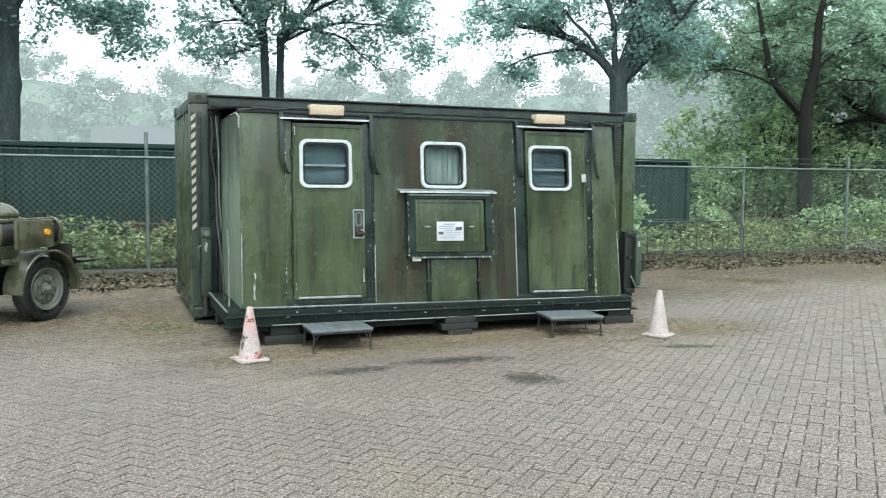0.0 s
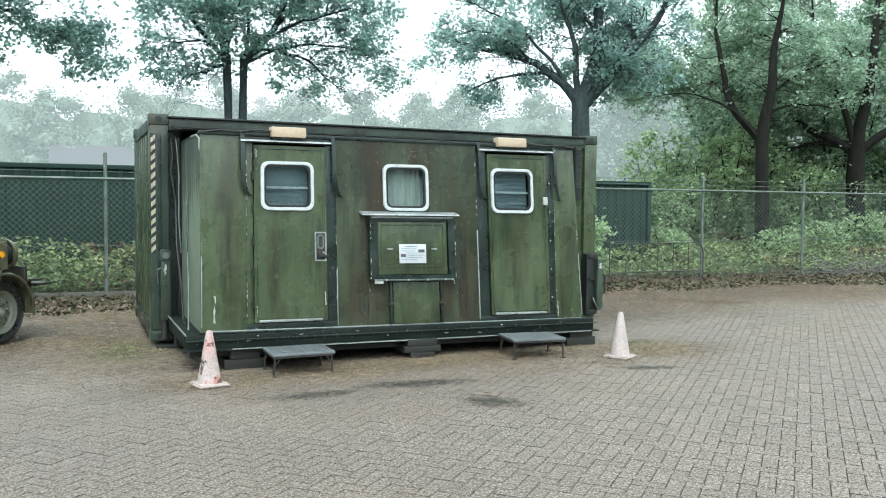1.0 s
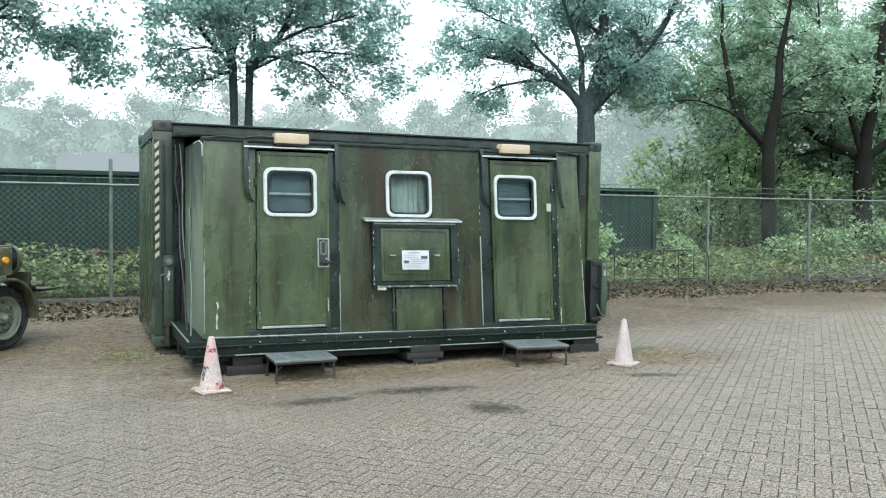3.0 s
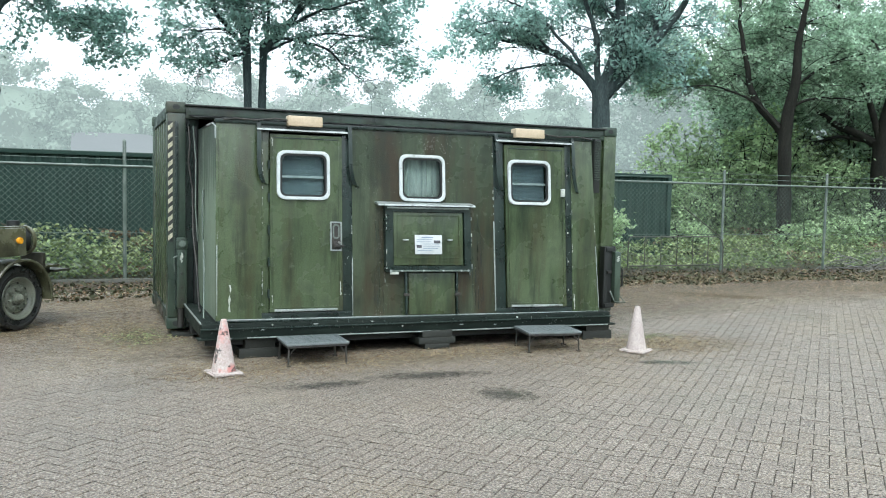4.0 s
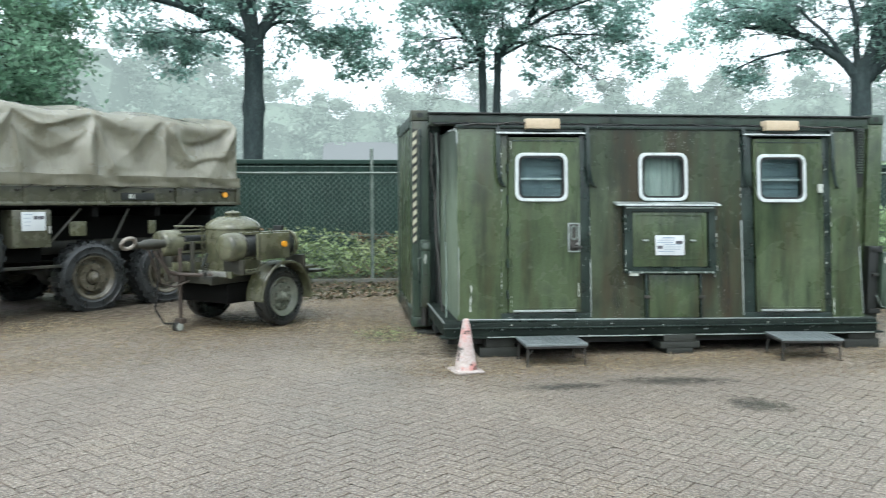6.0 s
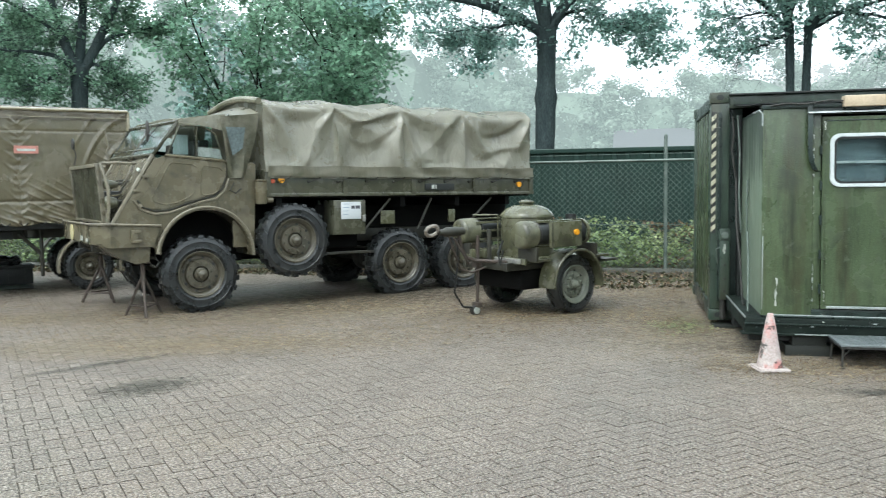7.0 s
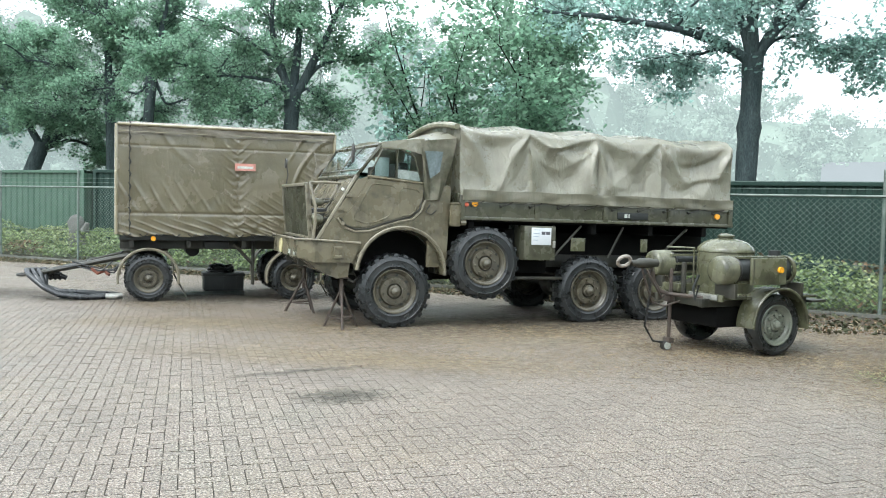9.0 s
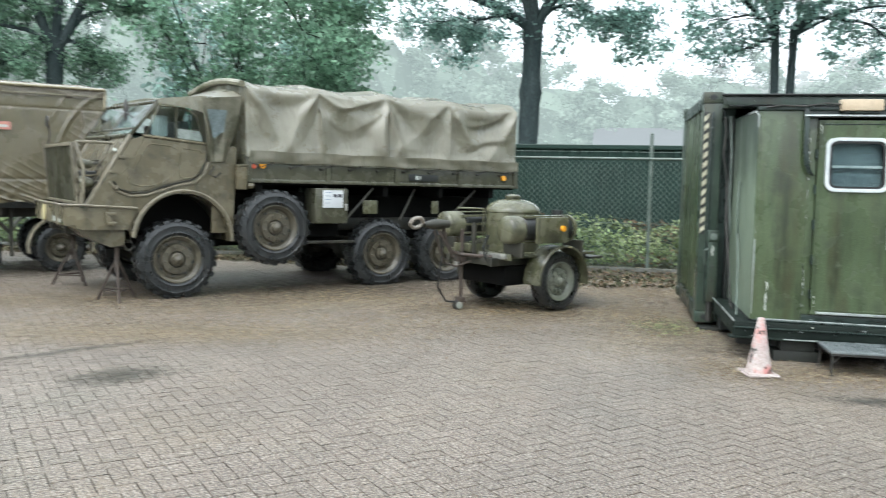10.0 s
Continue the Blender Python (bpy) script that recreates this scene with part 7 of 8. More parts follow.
    part("guard_bar", tube(bmesh.new(), [(-1.17, 0.14, 1.965), (-1.13, 0.08, 1.78), (-1.1, 0.06, 1.64), (-1.1, 0.06, 1.42), (-1.12, 0.07, 1.2)], 0.021, 8), m_edge, t)
    part("guard_bar", tube(bmesh.new(), [(-1.17, 0.14, 1.965), (-0.95, 0.18, 1.975), (-0.72, 0.24, 1.97)], 0.018, 8), m_edge, t)
    part("guard_bar", tube(bmesh.new(), [(-1.17, 2.0, 1.965), (-0.72, 2.0, 1.97)], 0.018, 8), m_edge, t)
    part("guard_stay", tube(bmesh.new(), [(-0.74, 0.24, 1.96), (-0.8, 0.22, 1.83), (-0.92, 0.2, 1.68)], 0.014, 6), m_olive, t)
    part("guard_stay", tube(bmesh.new(), [(-1.1, 0.07, 1.56), (-1.0, 0.14, 1.56), (-0.9, 0.2, 1.58)], 0.012, 6), m_olive, t)
    part("nose_hatch", tube(bmesh.new(), [(-0.95, 0.5, 1.47), (-0.95, 1.1, 1.47), (-0.76, 1.1, 1.76), (-0.76, 0.5, 1.76)], 0.012, 5, True), m_olive_dark, t)
    for z, r, x in ((1.7, 0.062, -1.03), (1.47, 0.085, -1.03)):
        bm = lathe(bmesh.new(), [(0.001, -0.1), (r * 0.8, -0.095), (r, -0.07), (r * 1.04, -0.06), (r, -0.04), (r * 0.7, 0.05), (0.001, 0.09)], (x, 0.2, z), "x", 18)
        lamp = part("headlamp", bm, m_olive_green, t)
        part("lamp_bracket", rods([((x + 0.03, 0.2, z), (x + 0.14, 0.2, z + 0.02))], 0.018, 6), m_olive_dark, lamp)
    bm = lathe(bmesh.new(), [(0.001, -0.1), (0.08, -0.09), (0.1, -0.07), (0.1, -0.04), (0.06, 0.05), (0.001, 0.08)], (-1.02, 1.98, 1.5), "x", 18)
    part("headlamp", bm, m_olive_green, t)
    part("width_mirror", lathe(bmesh.new(), [(0.001, -0.012), (0.075, -0.008), (0.08, 0.0), (0.07, 0.014), (0.001, 0.02)], (-1.16, 1.96, 2.3), "x", 16), m_steel, t)
    part("mirror_arm", tube(bmesh.new(), [(-1.15, 1.97, 1.96), (-1.12, 1.98, 2.12), (-1.15, 1.97, 2.3)], 0.009, 6), m_steel, t)
    # bumper and lower apron
    plan = [(-0.48, 0.02), (-1.1, 0.02), (-1.3, 0.22), (-1.32, 1.94), (-1.1, 2.18), (-0.48, 2.18), (-0.48, 2.1), (-1.06, 2.1), (-1.24, 1.9), (-1.24, 0.26), (-1.06, 0.1), (-0.48, 0.1)]
    bm = prism(bmesh.new(), plan, 0.9, 1.2, "z")
    for v in bm.verts:
        if v.co.z > 1 and v.co.x > -0.6:
            v.co.z -= 0.025
        if v.co.z < 1 and v.co.x > -0.6:
            v.co.x -= 0.11
        if v.co.z < 1 and v.co.x < -1.2:
            v.co.z += 0.05
    bump = part("front_bumper", bm, m_olive, t, "deep olive steel bumper with wrapped corners")
    part("bumper_bead", tube(bmesh.new(), [(-0.48, 0.012, 1.17), (-1.1, 0.012, 1.2), (-1.31, 0.215, 1.2), (-1.33, 1.94, 1.2)], 0.016, 6), m_edge, bump)
    bm = prism(bmesh.new(), [(-1.26, 0.96), (-0.6, 0.92), (-0.62, 0.7), (-0.78, 0.68), (-0.98, 0.76)], 0.1, 2.1)
    part("lower_apron", bm, m_olive, t)
    part("tow_bracket", boxes([(-0.86, -0.78, -0.02, 0.02, 0.96, 1.12), (-0.84, -0.74, -0.04, 0.0, 1.08, 1.12), (-0.84, -0.74, -0.04, 0.0, 0.96, 1.0)], 0.008), m_olive, bump)
    part("tow_hook", tube(bmesh.new(), [(-0.6, 0.2, 0.75), (-0.52, 0.16, 0.74), (-0.48, 0.14, 0.68), (-0.54, 0.14, 0.63), (-0.6, 0.15, 0.66)], 0.02, 6), m_olive_dark, t)
    bm = bmesh.new()
    cyl(bm, (0, 0, -0.006), (0, 0, 0.006), 0.105, seg=24)
    bmesh.ops.transform(bm, matrix=look((-1.325, 1.3, 1.06), (-2.2, 1.29, 1.06)), verts=bm.verts)
    part("round_sign", bm, m_yellow, bump, "pale yellow round plate")
    part("marking_bar", boxes([(-1.325, -1.315, 0.6, 0.72, 0.98, 1.04), (-1.322, -1.312, 0.32, 0.4, 0.98, 1.02)]), m_white, bump, sharp=0)
    part("marker_lamp", rods([((-0.73, 0.06, 1.43), (-0.73, 0.01, 1.43))], 0.025), m_edge, t)
    part("bulb_light", rods([((-0.72, 0.09, 1.88), (-0.74, 0.05, 1.89))], 0.022), m_white, t)
    # behind the cab
    bm = lathe(bmesh.new(), [(0.001, -0.17), (0.075, -0.17), (0.08, -0.15), (0.08, 0.13), (0.09, 0.14), (0.09, 0.16), (0.001, 0.17)], (0.86, -0.02, 1.6), "z", 18)
    can = part("canister", bm, m_olive, t, "olive round canister behind the cab")
    part("canister_knob", rods([((0.94, -0.02, 1.48), (1.02, -0.02, 1.48))], 0.04), m_olive, can)
    part("grab_chain", tube(bmesh.new(), [(0.5, 0.03, 1.72), (0.44, 0.02, 1.62), (0.52, 0.02, 1.58), (0.6, 0.03, 1.64)], 0.01, 5), m_steel, t)
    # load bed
    # bed floor, cross members and sub-frame are coloured black for shade as well
    part("bed_floor", boxes([(0.92, 5.6, 0.05, 2.15, 1.5, 1.56)], 0.006), m_shade_black, t)
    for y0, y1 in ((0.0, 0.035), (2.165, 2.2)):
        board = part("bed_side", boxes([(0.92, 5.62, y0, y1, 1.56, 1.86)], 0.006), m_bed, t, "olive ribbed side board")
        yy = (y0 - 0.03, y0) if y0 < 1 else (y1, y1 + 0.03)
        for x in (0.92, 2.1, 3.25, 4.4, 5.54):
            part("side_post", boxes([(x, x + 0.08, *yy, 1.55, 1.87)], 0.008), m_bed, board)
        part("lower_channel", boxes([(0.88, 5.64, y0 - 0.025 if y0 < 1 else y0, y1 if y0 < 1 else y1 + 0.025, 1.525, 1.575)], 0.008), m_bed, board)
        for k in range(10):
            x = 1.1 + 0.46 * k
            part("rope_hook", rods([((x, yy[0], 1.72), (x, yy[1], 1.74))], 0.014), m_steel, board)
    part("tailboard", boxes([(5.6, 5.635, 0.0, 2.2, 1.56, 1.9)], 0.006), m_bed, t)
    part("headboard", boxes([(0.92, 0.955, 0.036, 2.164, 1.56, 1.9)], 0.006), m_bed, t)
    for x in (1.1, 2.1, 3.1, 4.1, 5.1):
        part("cross_member", boxes([(x, x + 0.08, 0.05, 2.15, 1.36, 1.5)]), m_shade_black, t)
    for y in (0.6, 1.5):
        part("sub_frame", boxes([(0.95, 5.55, y, y + 0.1, 1.02, 1.36)]), m_shade_black, t)
    part("side_lamp", rods([((1.16, 0.0, 1.76), (1.16, -0.025, 1.76))], 0.045, 16), m_orange, t)
    part("side_lamp", rods([((5.33, 0.0, 1.69), (5.33, -0.025, 1.69))], 0.045, 16), m_orange, t)
    part("side_lamp", rods([((1.03, 0.0, 1.74), (1.03, -0.03, 1.74))], 0.03, 12), m_red, t)
    np_ = part("number_plate", boxes([(3.5, 4.04, -0.016, -0.002, 1.6, 1.705)], 0.004), m_stripe_b, t, "black plate with white bars")
    for a, b in ((3.62, 3.67), (3.69, 3.71)):
        part("plate_bar", boxes([(a, b, -0.018, -0.0165, 1.625, 1.685)]), m_white, np_, sharp=0)
    for seg in (((2.5, 0.12, 1.0), (2.95, 0.1, 1.48)), ((2.48, 0.12, 1.02), (2.48, 0.1, 1.48)), ((4.5, 0.2, 1.1), (4.85, 0.1, 1.48)), ((3.5, 0.2, 1.0), (3.72, 0.15, 1.48))):
        part("bed_strut", rods([seg], 0.02), m_olive_dark, t)
    for x0, x1 in ((2.78, 3.02), (4.0, 4.12)):
        part("mud_plate", boxes([(x0, x1, 0.08, 0.1, 1.1, 1.3)], 0.006), m_olive_green, t)
    tb = part("tool_box", boxes([(1.95, 2.46, -0.02, 0.5, 0.965, 1.465)], 0.012), m_bed, t, "olive tool box under the bed")
    sheet = part("information_sheet", boxes([(2.06, 2.38, -0.032, -0.022, 1.19, 1.44)], 0.003), m_paper, tb, "white laminated sheet with unreadable print")
    for k in range(4):
        part("text_bar", boxes([(2.09, 2.2 - 0.01 * k, -0.0335, -0.0322, 1.405 - 0.05 * k, 1.413 - 0.05 * k)]), m_ink_blue, tb, sharp=0)
    for a, b in ((2.22, 2.28), (2.29, 2.36)):
        part("photo_patch", boxes([(a, b, -0.0335, -0.0322, 1.34, 1.385)]), m_ink, tb, sharp=0)
    part("box_latch", boxes([(2.41, 2.45, -0.04, -0.02, 1.15, 1.25)], 0.005), m_tin, tb)
    part("step_rail", boxes([(1.75, 2.6, 0.0, 0.06, 0.68, 0.72)], 0.006), m_olive_dark, t)
    part("rear_tow_gear", boxes([(5.4, 5.75, 0.9, 1.3, 0.75, 0.95)], 0.03), m_olive_dark, t)
    # canvas over the load bed
    bows = [0.94, 2.0, 3.13, 4.25, 5.6]
    cross = [(-0.03, 1.78), (-0.03, 2.05), (-0.02, 2.35), (0.0, 2.62), (0.04, 2.79), (0.16, 2.88), (0.5, 2.95), (1.1, 2.99)]
    cross = cross + [(2.2 - a, b) for a, b in cross[-2::-1]]
    ds = [0.0]
    for (a, b), (c, d) in zip(cross, cross[1:]):
        ds.append(ds[-1] + math.hypot(c - a, d - b))

    def tuck(q):
        """A fold that bulges slowly and turns under sharply."""
        g = q % 1
        return g / 0.8 - 0.5 if g < 0.8 else 4.5 - 5 * g

    def peak(q):
        return 1 - 2 * abs(math.sin(q))

    def canvas(u, v):
        x = bows[0] + (bows[-1] - bows[0]) * u
        k = max(i for i in range(4) if bows[i] <= x + 1e-9)
        L = bows[k + 1] - bows[k]
        f = min(1, max(0, (x - bows[k]) / L))
        w = v * ds[-1]
        i = max(i for i in range(len(ds) - 1) if ds[i] <= w + 1e-9)
        q = (w - ds[i]) / (ds[i + 1] - ds[i])
        y = cross[i][0] + q * (cross[i + 1][0] - cross[i][0])
        z = cross[i][1] + q * (cross[i + 1][1] - cross[i][1])
        sag = math.sin(math.pi * f) ** 1.2
        h = max(0, min(1, (z - 1.78) / 1.0))
        sgn = 1 if y < 1.1 else -1
        up = max(0, min(1, (z - 2.6) / 0.25))
        z -= up * (0.06 * sag + 0.02 * noise.noise((x * 3, y * 2, 1)))
        dep = 2.86 - z
        side = (1 - up) * min(1, h * 4)
        r1 = math.atan2(dep, f * L + 0.05)
        r2 = math.atan2(dep, (1 - f) * L + 0.05)
        nz = noise.noise((x * 1.1, dep * 1.4, 4 + k))
        swag = dep - 0.42 * 4 * f * (1 - f) * (1 + 0.3 * math.sin(2.1 * k))
        fold = 0.8 * peak(3.6 * r1 + 0.7 * nz + k) * math.exp(-1.5 * f) + 0.8 * peak(3.3 * r2 + 0.8 * nz + 2 * k) * math.exp(-1.5 * (1 - f))
        fold += (0.8 + 0.35 * math.sin(2.7 * k)) * tuck((2.2 + 0.5 * math.sin(1.9 * k)) * swag + 1.1 * nz + 0.37 * k) * max(0, min(1, 1.15 - 1.1 * dep + nz)) * sag + 0.3 * peak(9 * f + 2.2 * dep + 3 * nz) * max(0, noise.noise((x * 0.9, dep, 8)) + 0.1)
        fold -= 0.3 * math.exp(-((x - bows[k]) / 0.05) ** 2)
        y += sgn * side * (0.055 * sag * math.sin(math.pi * min(1, h * 1.05)) - 0.068 * fold - 0.02 * noise.noise((x * 2.2, z * 2.6, 6)))
        if z < 1.95:
            z += 0.008 * math.sin(x * 9) * (1.95 - z) / 0.17 * 0.5
        return (x, y, z)
    cover = part("canvas_cover", grid(bmesh.new(), 220, 140, canvas, 0.008), m_canvas, t, "wrinkled olive canvas cover sagging between bows", sharp=75)
    band = grid(bmesh.new(), 120, 8, lambda u, v: (0.95 + 4.64 * u, -0.062 - 0.006 * math.sin(40 * u + 3 * v) - 0.012 * noise.noise((u * 22, v * 1.5, 2)), 1.8 + 0.15 * v + 0.006 * math.sin(33 * u)), 0.006)
    part("hem_band", band, m_canvas_hem, cover, "darker olive canvas hem band")
    for xx, s in ((0.945, -1), (5.6, 1)):
        def endsheet(u, v, xx=xx, s=s):
            a = canvas(0 if s < 0 else 1, u * 0.5)
            b = canvas(0 if s < 0 else 1, 1 - u * 0.5)
            return (xx + s * 0.012 * math.sin(12 * v + 4 * u), a[1] + (b[1] - a[1]) * v, a[2] + (b[2] - a[2]) * v - 0.004)
        part("canvas_end", grid(bmesh.new(), 16, 16, endsheet, 0.006), m_canvas, cover)
    bm = tube(bmesh.new(), [(0.9, 0.1 + 0.1 * k, 2.84 + 0.1 * math.sin(math.pi * k / 20) + 0.004 * math.sin(3 * k)) for k in range(21)], 0.045, 8)
    part("rolled_front_flap", bm, m_canvas_moss, cover, "rolled canvas flap over the cab")
    for k in range(10):
        x = 1.1 + 0.46 * k
        if x + 0.3 < 5.6:
            part("lashing_rope", tube(bmesh.new(), [(x, -0.045, 1.73), (x + 0.13, -0.05, 1.77), (x + 0.3, -0.05, 1.87)], 0.006, 4), m_steel, cover)
    return t


build_truck()


def build_stand(m):
    s = thing("axle_stand", "rusty tripod axle stand under the truck nose", "axle stand", m, group="axle stands")
    part("post", rods([((0, 0, 0.36), (0, 0, 0.68))], 0.028, 10), m_rust, s)
    part("head_plate", boxes([(-0.09, 0.09, -0.05, 0.05, 0.68, 0.7)], 0.006), m_rust, s)
    for a in (20, 140, 260):
        c, q = math.cos(radians(a)), math.sin(radians(a))
        part("leg", rods([((0.02 * c, 0.02 * q, 0.5), (0.26 * c, 0.26 * q, 0.0))], 0.018), m_rust, s)
        part("brace", rods([((0.2 * c, 0.2 * q, 0.14), (0.2 * math.cos(radians(a + 120)), 0.2 * math.sin(radians(a + 120)), 0.14))], 0.01), m_rust, s)
    return s


st = build_stand(TRUCK_AT @ pose(-0.68, 0.18, 0))
copy_thing(st, TRUCK_AT @ pose(-0.84, 1.9, 0, 0, 0, 30))


# ---- covered generator trailer: x to its rear, y to its far side ----
def build_tent_trailer():
    t = thing("covered_trailer", "four-wheeled trailer under a shiny brown tarpaulin", "trailer", TRAILER_AT)
    for x in (0.0, 2.4):
        for y, o in ((0.12, -1), (1.98, 1)):
            wheel(t, x, y, 0.385, 0.385, 0.22, o, 30, 0.215, m_rim, dish=0.03)
            y0, y1 = (-0.02, 0.24) if o < 0 else (1.86, 2.12)
            # mudguard coloured paler than its olive, for the skylight on it
            g = part("mudguard", arch(bmesh.new(), x, 0.4, 0.462, 0.485, y0, y1, -12, 192), m_edge, t)
            part("mudguard_bead", tube(bmesh.new(), [(p[0], y0 if o < 0 else y1, p[1]) for p in arc_pts(x, 0.4, 0.476, -12, 192, 20)], 0.024, 6), m_edge, g)
            part("mudguard_stay", rods([((x + 0.45, (y0 + y1) / 2, 0.35), (x + 0.62, (y0 + y1) / 2, 0.05))], 0.014), m_olive_dark, t)
        part("axle", rods([((x, 0.15, 0.385), (x, 1.95, 0.385))], 0.05, 10), m_olive_dark, t)
    for y in (0.4, 1.6):
        part("frame_rail", boxes([(-0.45, 3.0, y, y + 0.1, 0.86, 1.02)], 0.008), m_olive_dark, t)
    deck = part("deck_frame", boxes([(-0.45, 3.05, 0.0, 2.1, 1.02, 1.12)], 0.01), m_black, t)
    for x in (-0.3, 0.6, 1.5, 2.4):
        part("outrigger", boxes([(x, x + 0.07, 0.05, 2.05, 0.9, 1.02)]), m_olive_dark, t)
    part("battery_box", boxes([(0.9, 1.3, 0.2, 0.7, 0.88, 1.0)], 0.01), m_black, t)
    part("air_tank", rods([((0.75, 0.9, 0.82), (0.75, 1.5, 0.82))], 0.12, 16), m_black, t)
    part("support_leg", rods([((1.72, 0.25, 0.25), (1.72, 0.25, 1.0)), ((1.72, 0.25, 0.6), (1.4, 0.25, 0.95))], 0.03), m_olive_dark, t)
    part("side_lamp", rods([((0.07, -0.012, 1.05), (0.07, -0.035, 1.05))], 0.04, 14), m_orange, t)
    # tarpaulin: near side, front, far side, rear and top
    z0, z1 = 1.1, 2.93

    def crisp(q):
        """Narrow sharp ridges at regular steps of q."""
        return max(0, 1 - 5.5 * abs((q / math.pi) % 1 - 0.5))

    def wob(a, z, k):
        h = (z - z0) / (z1 - z0)
        q = 0.013 * noise.noise((a * 1.2 + k, z * 1.1, 3)) + 0.003 * noise.noise((a * 4 + k, z * 2.2, 7))
        q += 0.009 * math.sin(11 * a + 5 * math.sin(1.7 * z) + k) * max(0, 1 - 2.3 * h) + 0.004 * math.sin(26 * (a * 0.6 + z * 0.5)) * max(0, noise.noise((a * 0.8, z * 0.8, 9 + k)))
        n1 = noise.noise((a * 0.9 + k, z * 0.9, 5))
        if a < 1.5:
            q += 0.022 * crisp(14 * (a + 0.62 * z) + 3.5 * n1) * max(0, min(1, 1.1 - 2.4 * h + 1.8 * n1)) * min(1, max(0, 4 * (h - 0.16)))
            q += 0.012 * crisp(4 * (a + 0.5 * z) + 4 * n1) * max(0, min(1, 2.4 * n1 - 0.1))
        else:
            q += 0.02 * crisp(6.5 * (a - 0.85 * z) + 3 * n1) * max(0, min(1, 0.15 + 2.2 * n1))
            q += 0.014 * crisp(13 * (a + 2.0 * z) + 4 * n1) * max(0, min(1, 1.2 - 2.2 * h + n1))
        q += 0.022 * crisp(9 * (a + 2.6 * z) + 4 * n1) * max(0, 1 - 6 * h) - 0.012 * math.exp(-((h - 0.2) / 0.012) ** 2) - 0.008 * math.exp(-((h - 0.8) / 0.008) ** 2)
        q += 0.012 * crisp(16 * (z - 0.9 * abs(a - 1.42)) + 2 * n1) * math.exp(-((a - 1.42) / 0.16) ** 2)
        d = abs(a - 1.42)
        return q - 0.012 * math.exp(-(d / 0.05) ** 2) + (0.004 * math.sin(55 * z) * math.exp(-(d / 0.09) ** 2))

    def near(u, v):
        x, z = -0.48 + 3.53 * u, z0 + (z1 - z0) * v
        return (x, -0.07 - wob(x, z, 0) + 0.02 * (v > 0.97), z + (0.02 * math.sin(8 * x) if v < 0.02 else 0))

    def far(u, v):
        x, z = 3.05 - 3.53 * u, z0 + (z1 - z0) * v
        return (x, 2.17 + wob(x, z, 3), z)

    def front(u, v):
        y, z = 2.17 - 2.24 * u, z0 + (z1 - z0) * v
        return (-0.48 - wob(y, z, 5) - 0.02 * math.sin(math.pi * u), y, z)

    def rear(u, v):
        y, z = -0.07 + 2.24 * u, z0 + (z1 - z0) * v
        return (3.05 + wob(y, z, 8), y, z)

    def lid(u, v):
        x, y = -0.5 + 3.57 * u, -0.09 + 2.28 * v
        e = min(1, 14 * min(v, 1 - v, u, 1 - u))
        return (x, y, 2.9 + 0.05 * e + 0.03 * math.sin(math.pi * v) + 0.012 * noise.noise((x * 2, y * 2, 1)) + 0.01 * abs(math.sin(x * 4.2)))
    tarp = part("tarpaulin_side", grid(bmesh.new(), 230, 130, near, 0.006), m_canvas_brown, t, "shiny brown creased tarpaulin", sharp=80)
    part("tarpaulin_side", grid(bmesh.new(), 60, 20, far, 0.006), m_canvas_brown, t, sharp=80)
    part("tarpaulin_front", grid(bmesh.new(), 60, 30, front, 0.006), m_canvas_brown, t, sharp=80)
    part("tarpaulin_rear", grid(bmesh.new(), 60, 30, rear, 0.006), m_canvas_brown, t, sharp=80)
    # top and upper band carry a painted sheen
    part("tarpaulin_top", grid(bmesh.new(), 60, 30, lid, 0.01), m_canvas_top, t, "wet tarpaulin top coloured pale for its sheen", sharp=80)
    def band_at(u, v):
        p = near(u, 0.9 + 0.1 * v)
        return (p[0], p[1] - 0.012 - 0.008 * math.sin(30 * u + 4 * v), p[2])
    part("upper_band", grid(bmesh.new(), 120, 6, band_at, 0.006), m_canvas_top, tarp, "wet upper band of the tarpaulin coloured pale for its sheen", sharp=80)
    bm = bmesh.new()
    for a, b in (((-0.48, -0.085, 2.9), (3.06, -0.085, 2.9)), ((-0.5, -0.07, 1.12), (-0.5, -0.07, 2.9)), ((3.07, -0.07, 1.12), (3.07, -0.07, 2.9))):
        cyl(bm, a, b, 0.028, seg=8)
    part("roped_edge", bm, m_canvas_brown, tarp)
    part("upper_seam", boxes([(-0.46, 3.04, -0.094, -0.082, 2.78, 2.792)]), m_canvas_brown, tarp)
    for k in range(9):
        part("lacing", tube(bmesh.new(), [(-0.3, -0.085, 1.25 + 0.2 * k), (-0.28, -0.1, 1.3 + 0.2 * k), (-0.31, -0.1, 1.36 + 0.2 * k)], 0.012, 5), m_olive_dark, tarp)
    part("lace_cord", tube(bmesh.new(), [(-0.3, -0.09, 1.15 + 0.17 * k) for k in range(11)], 0.006, 4), m_olive_dark, tarp)
    for k in range(14):
        x = -0.4 + 0.255 * k
        part("hem_loop", tube(bmesh.new(), [(x, -0.09, 1.13), (x + 0.06, -0.1, 1.08), (x + 0.13, -0.095, 1.13)], 0.008, 4), m_black, tarp)
    lab = part("red_label", boxes([(1.36, 1.7, -0.112, -0.1, 2.21, 2.33)]), m_label, tarp, "faded red and white label")
    part("label_band", boxes([(1.4, 1.66, -0.1145, -0.1125, 2.245, 2.285)]), m_white, lab, sharp=0)
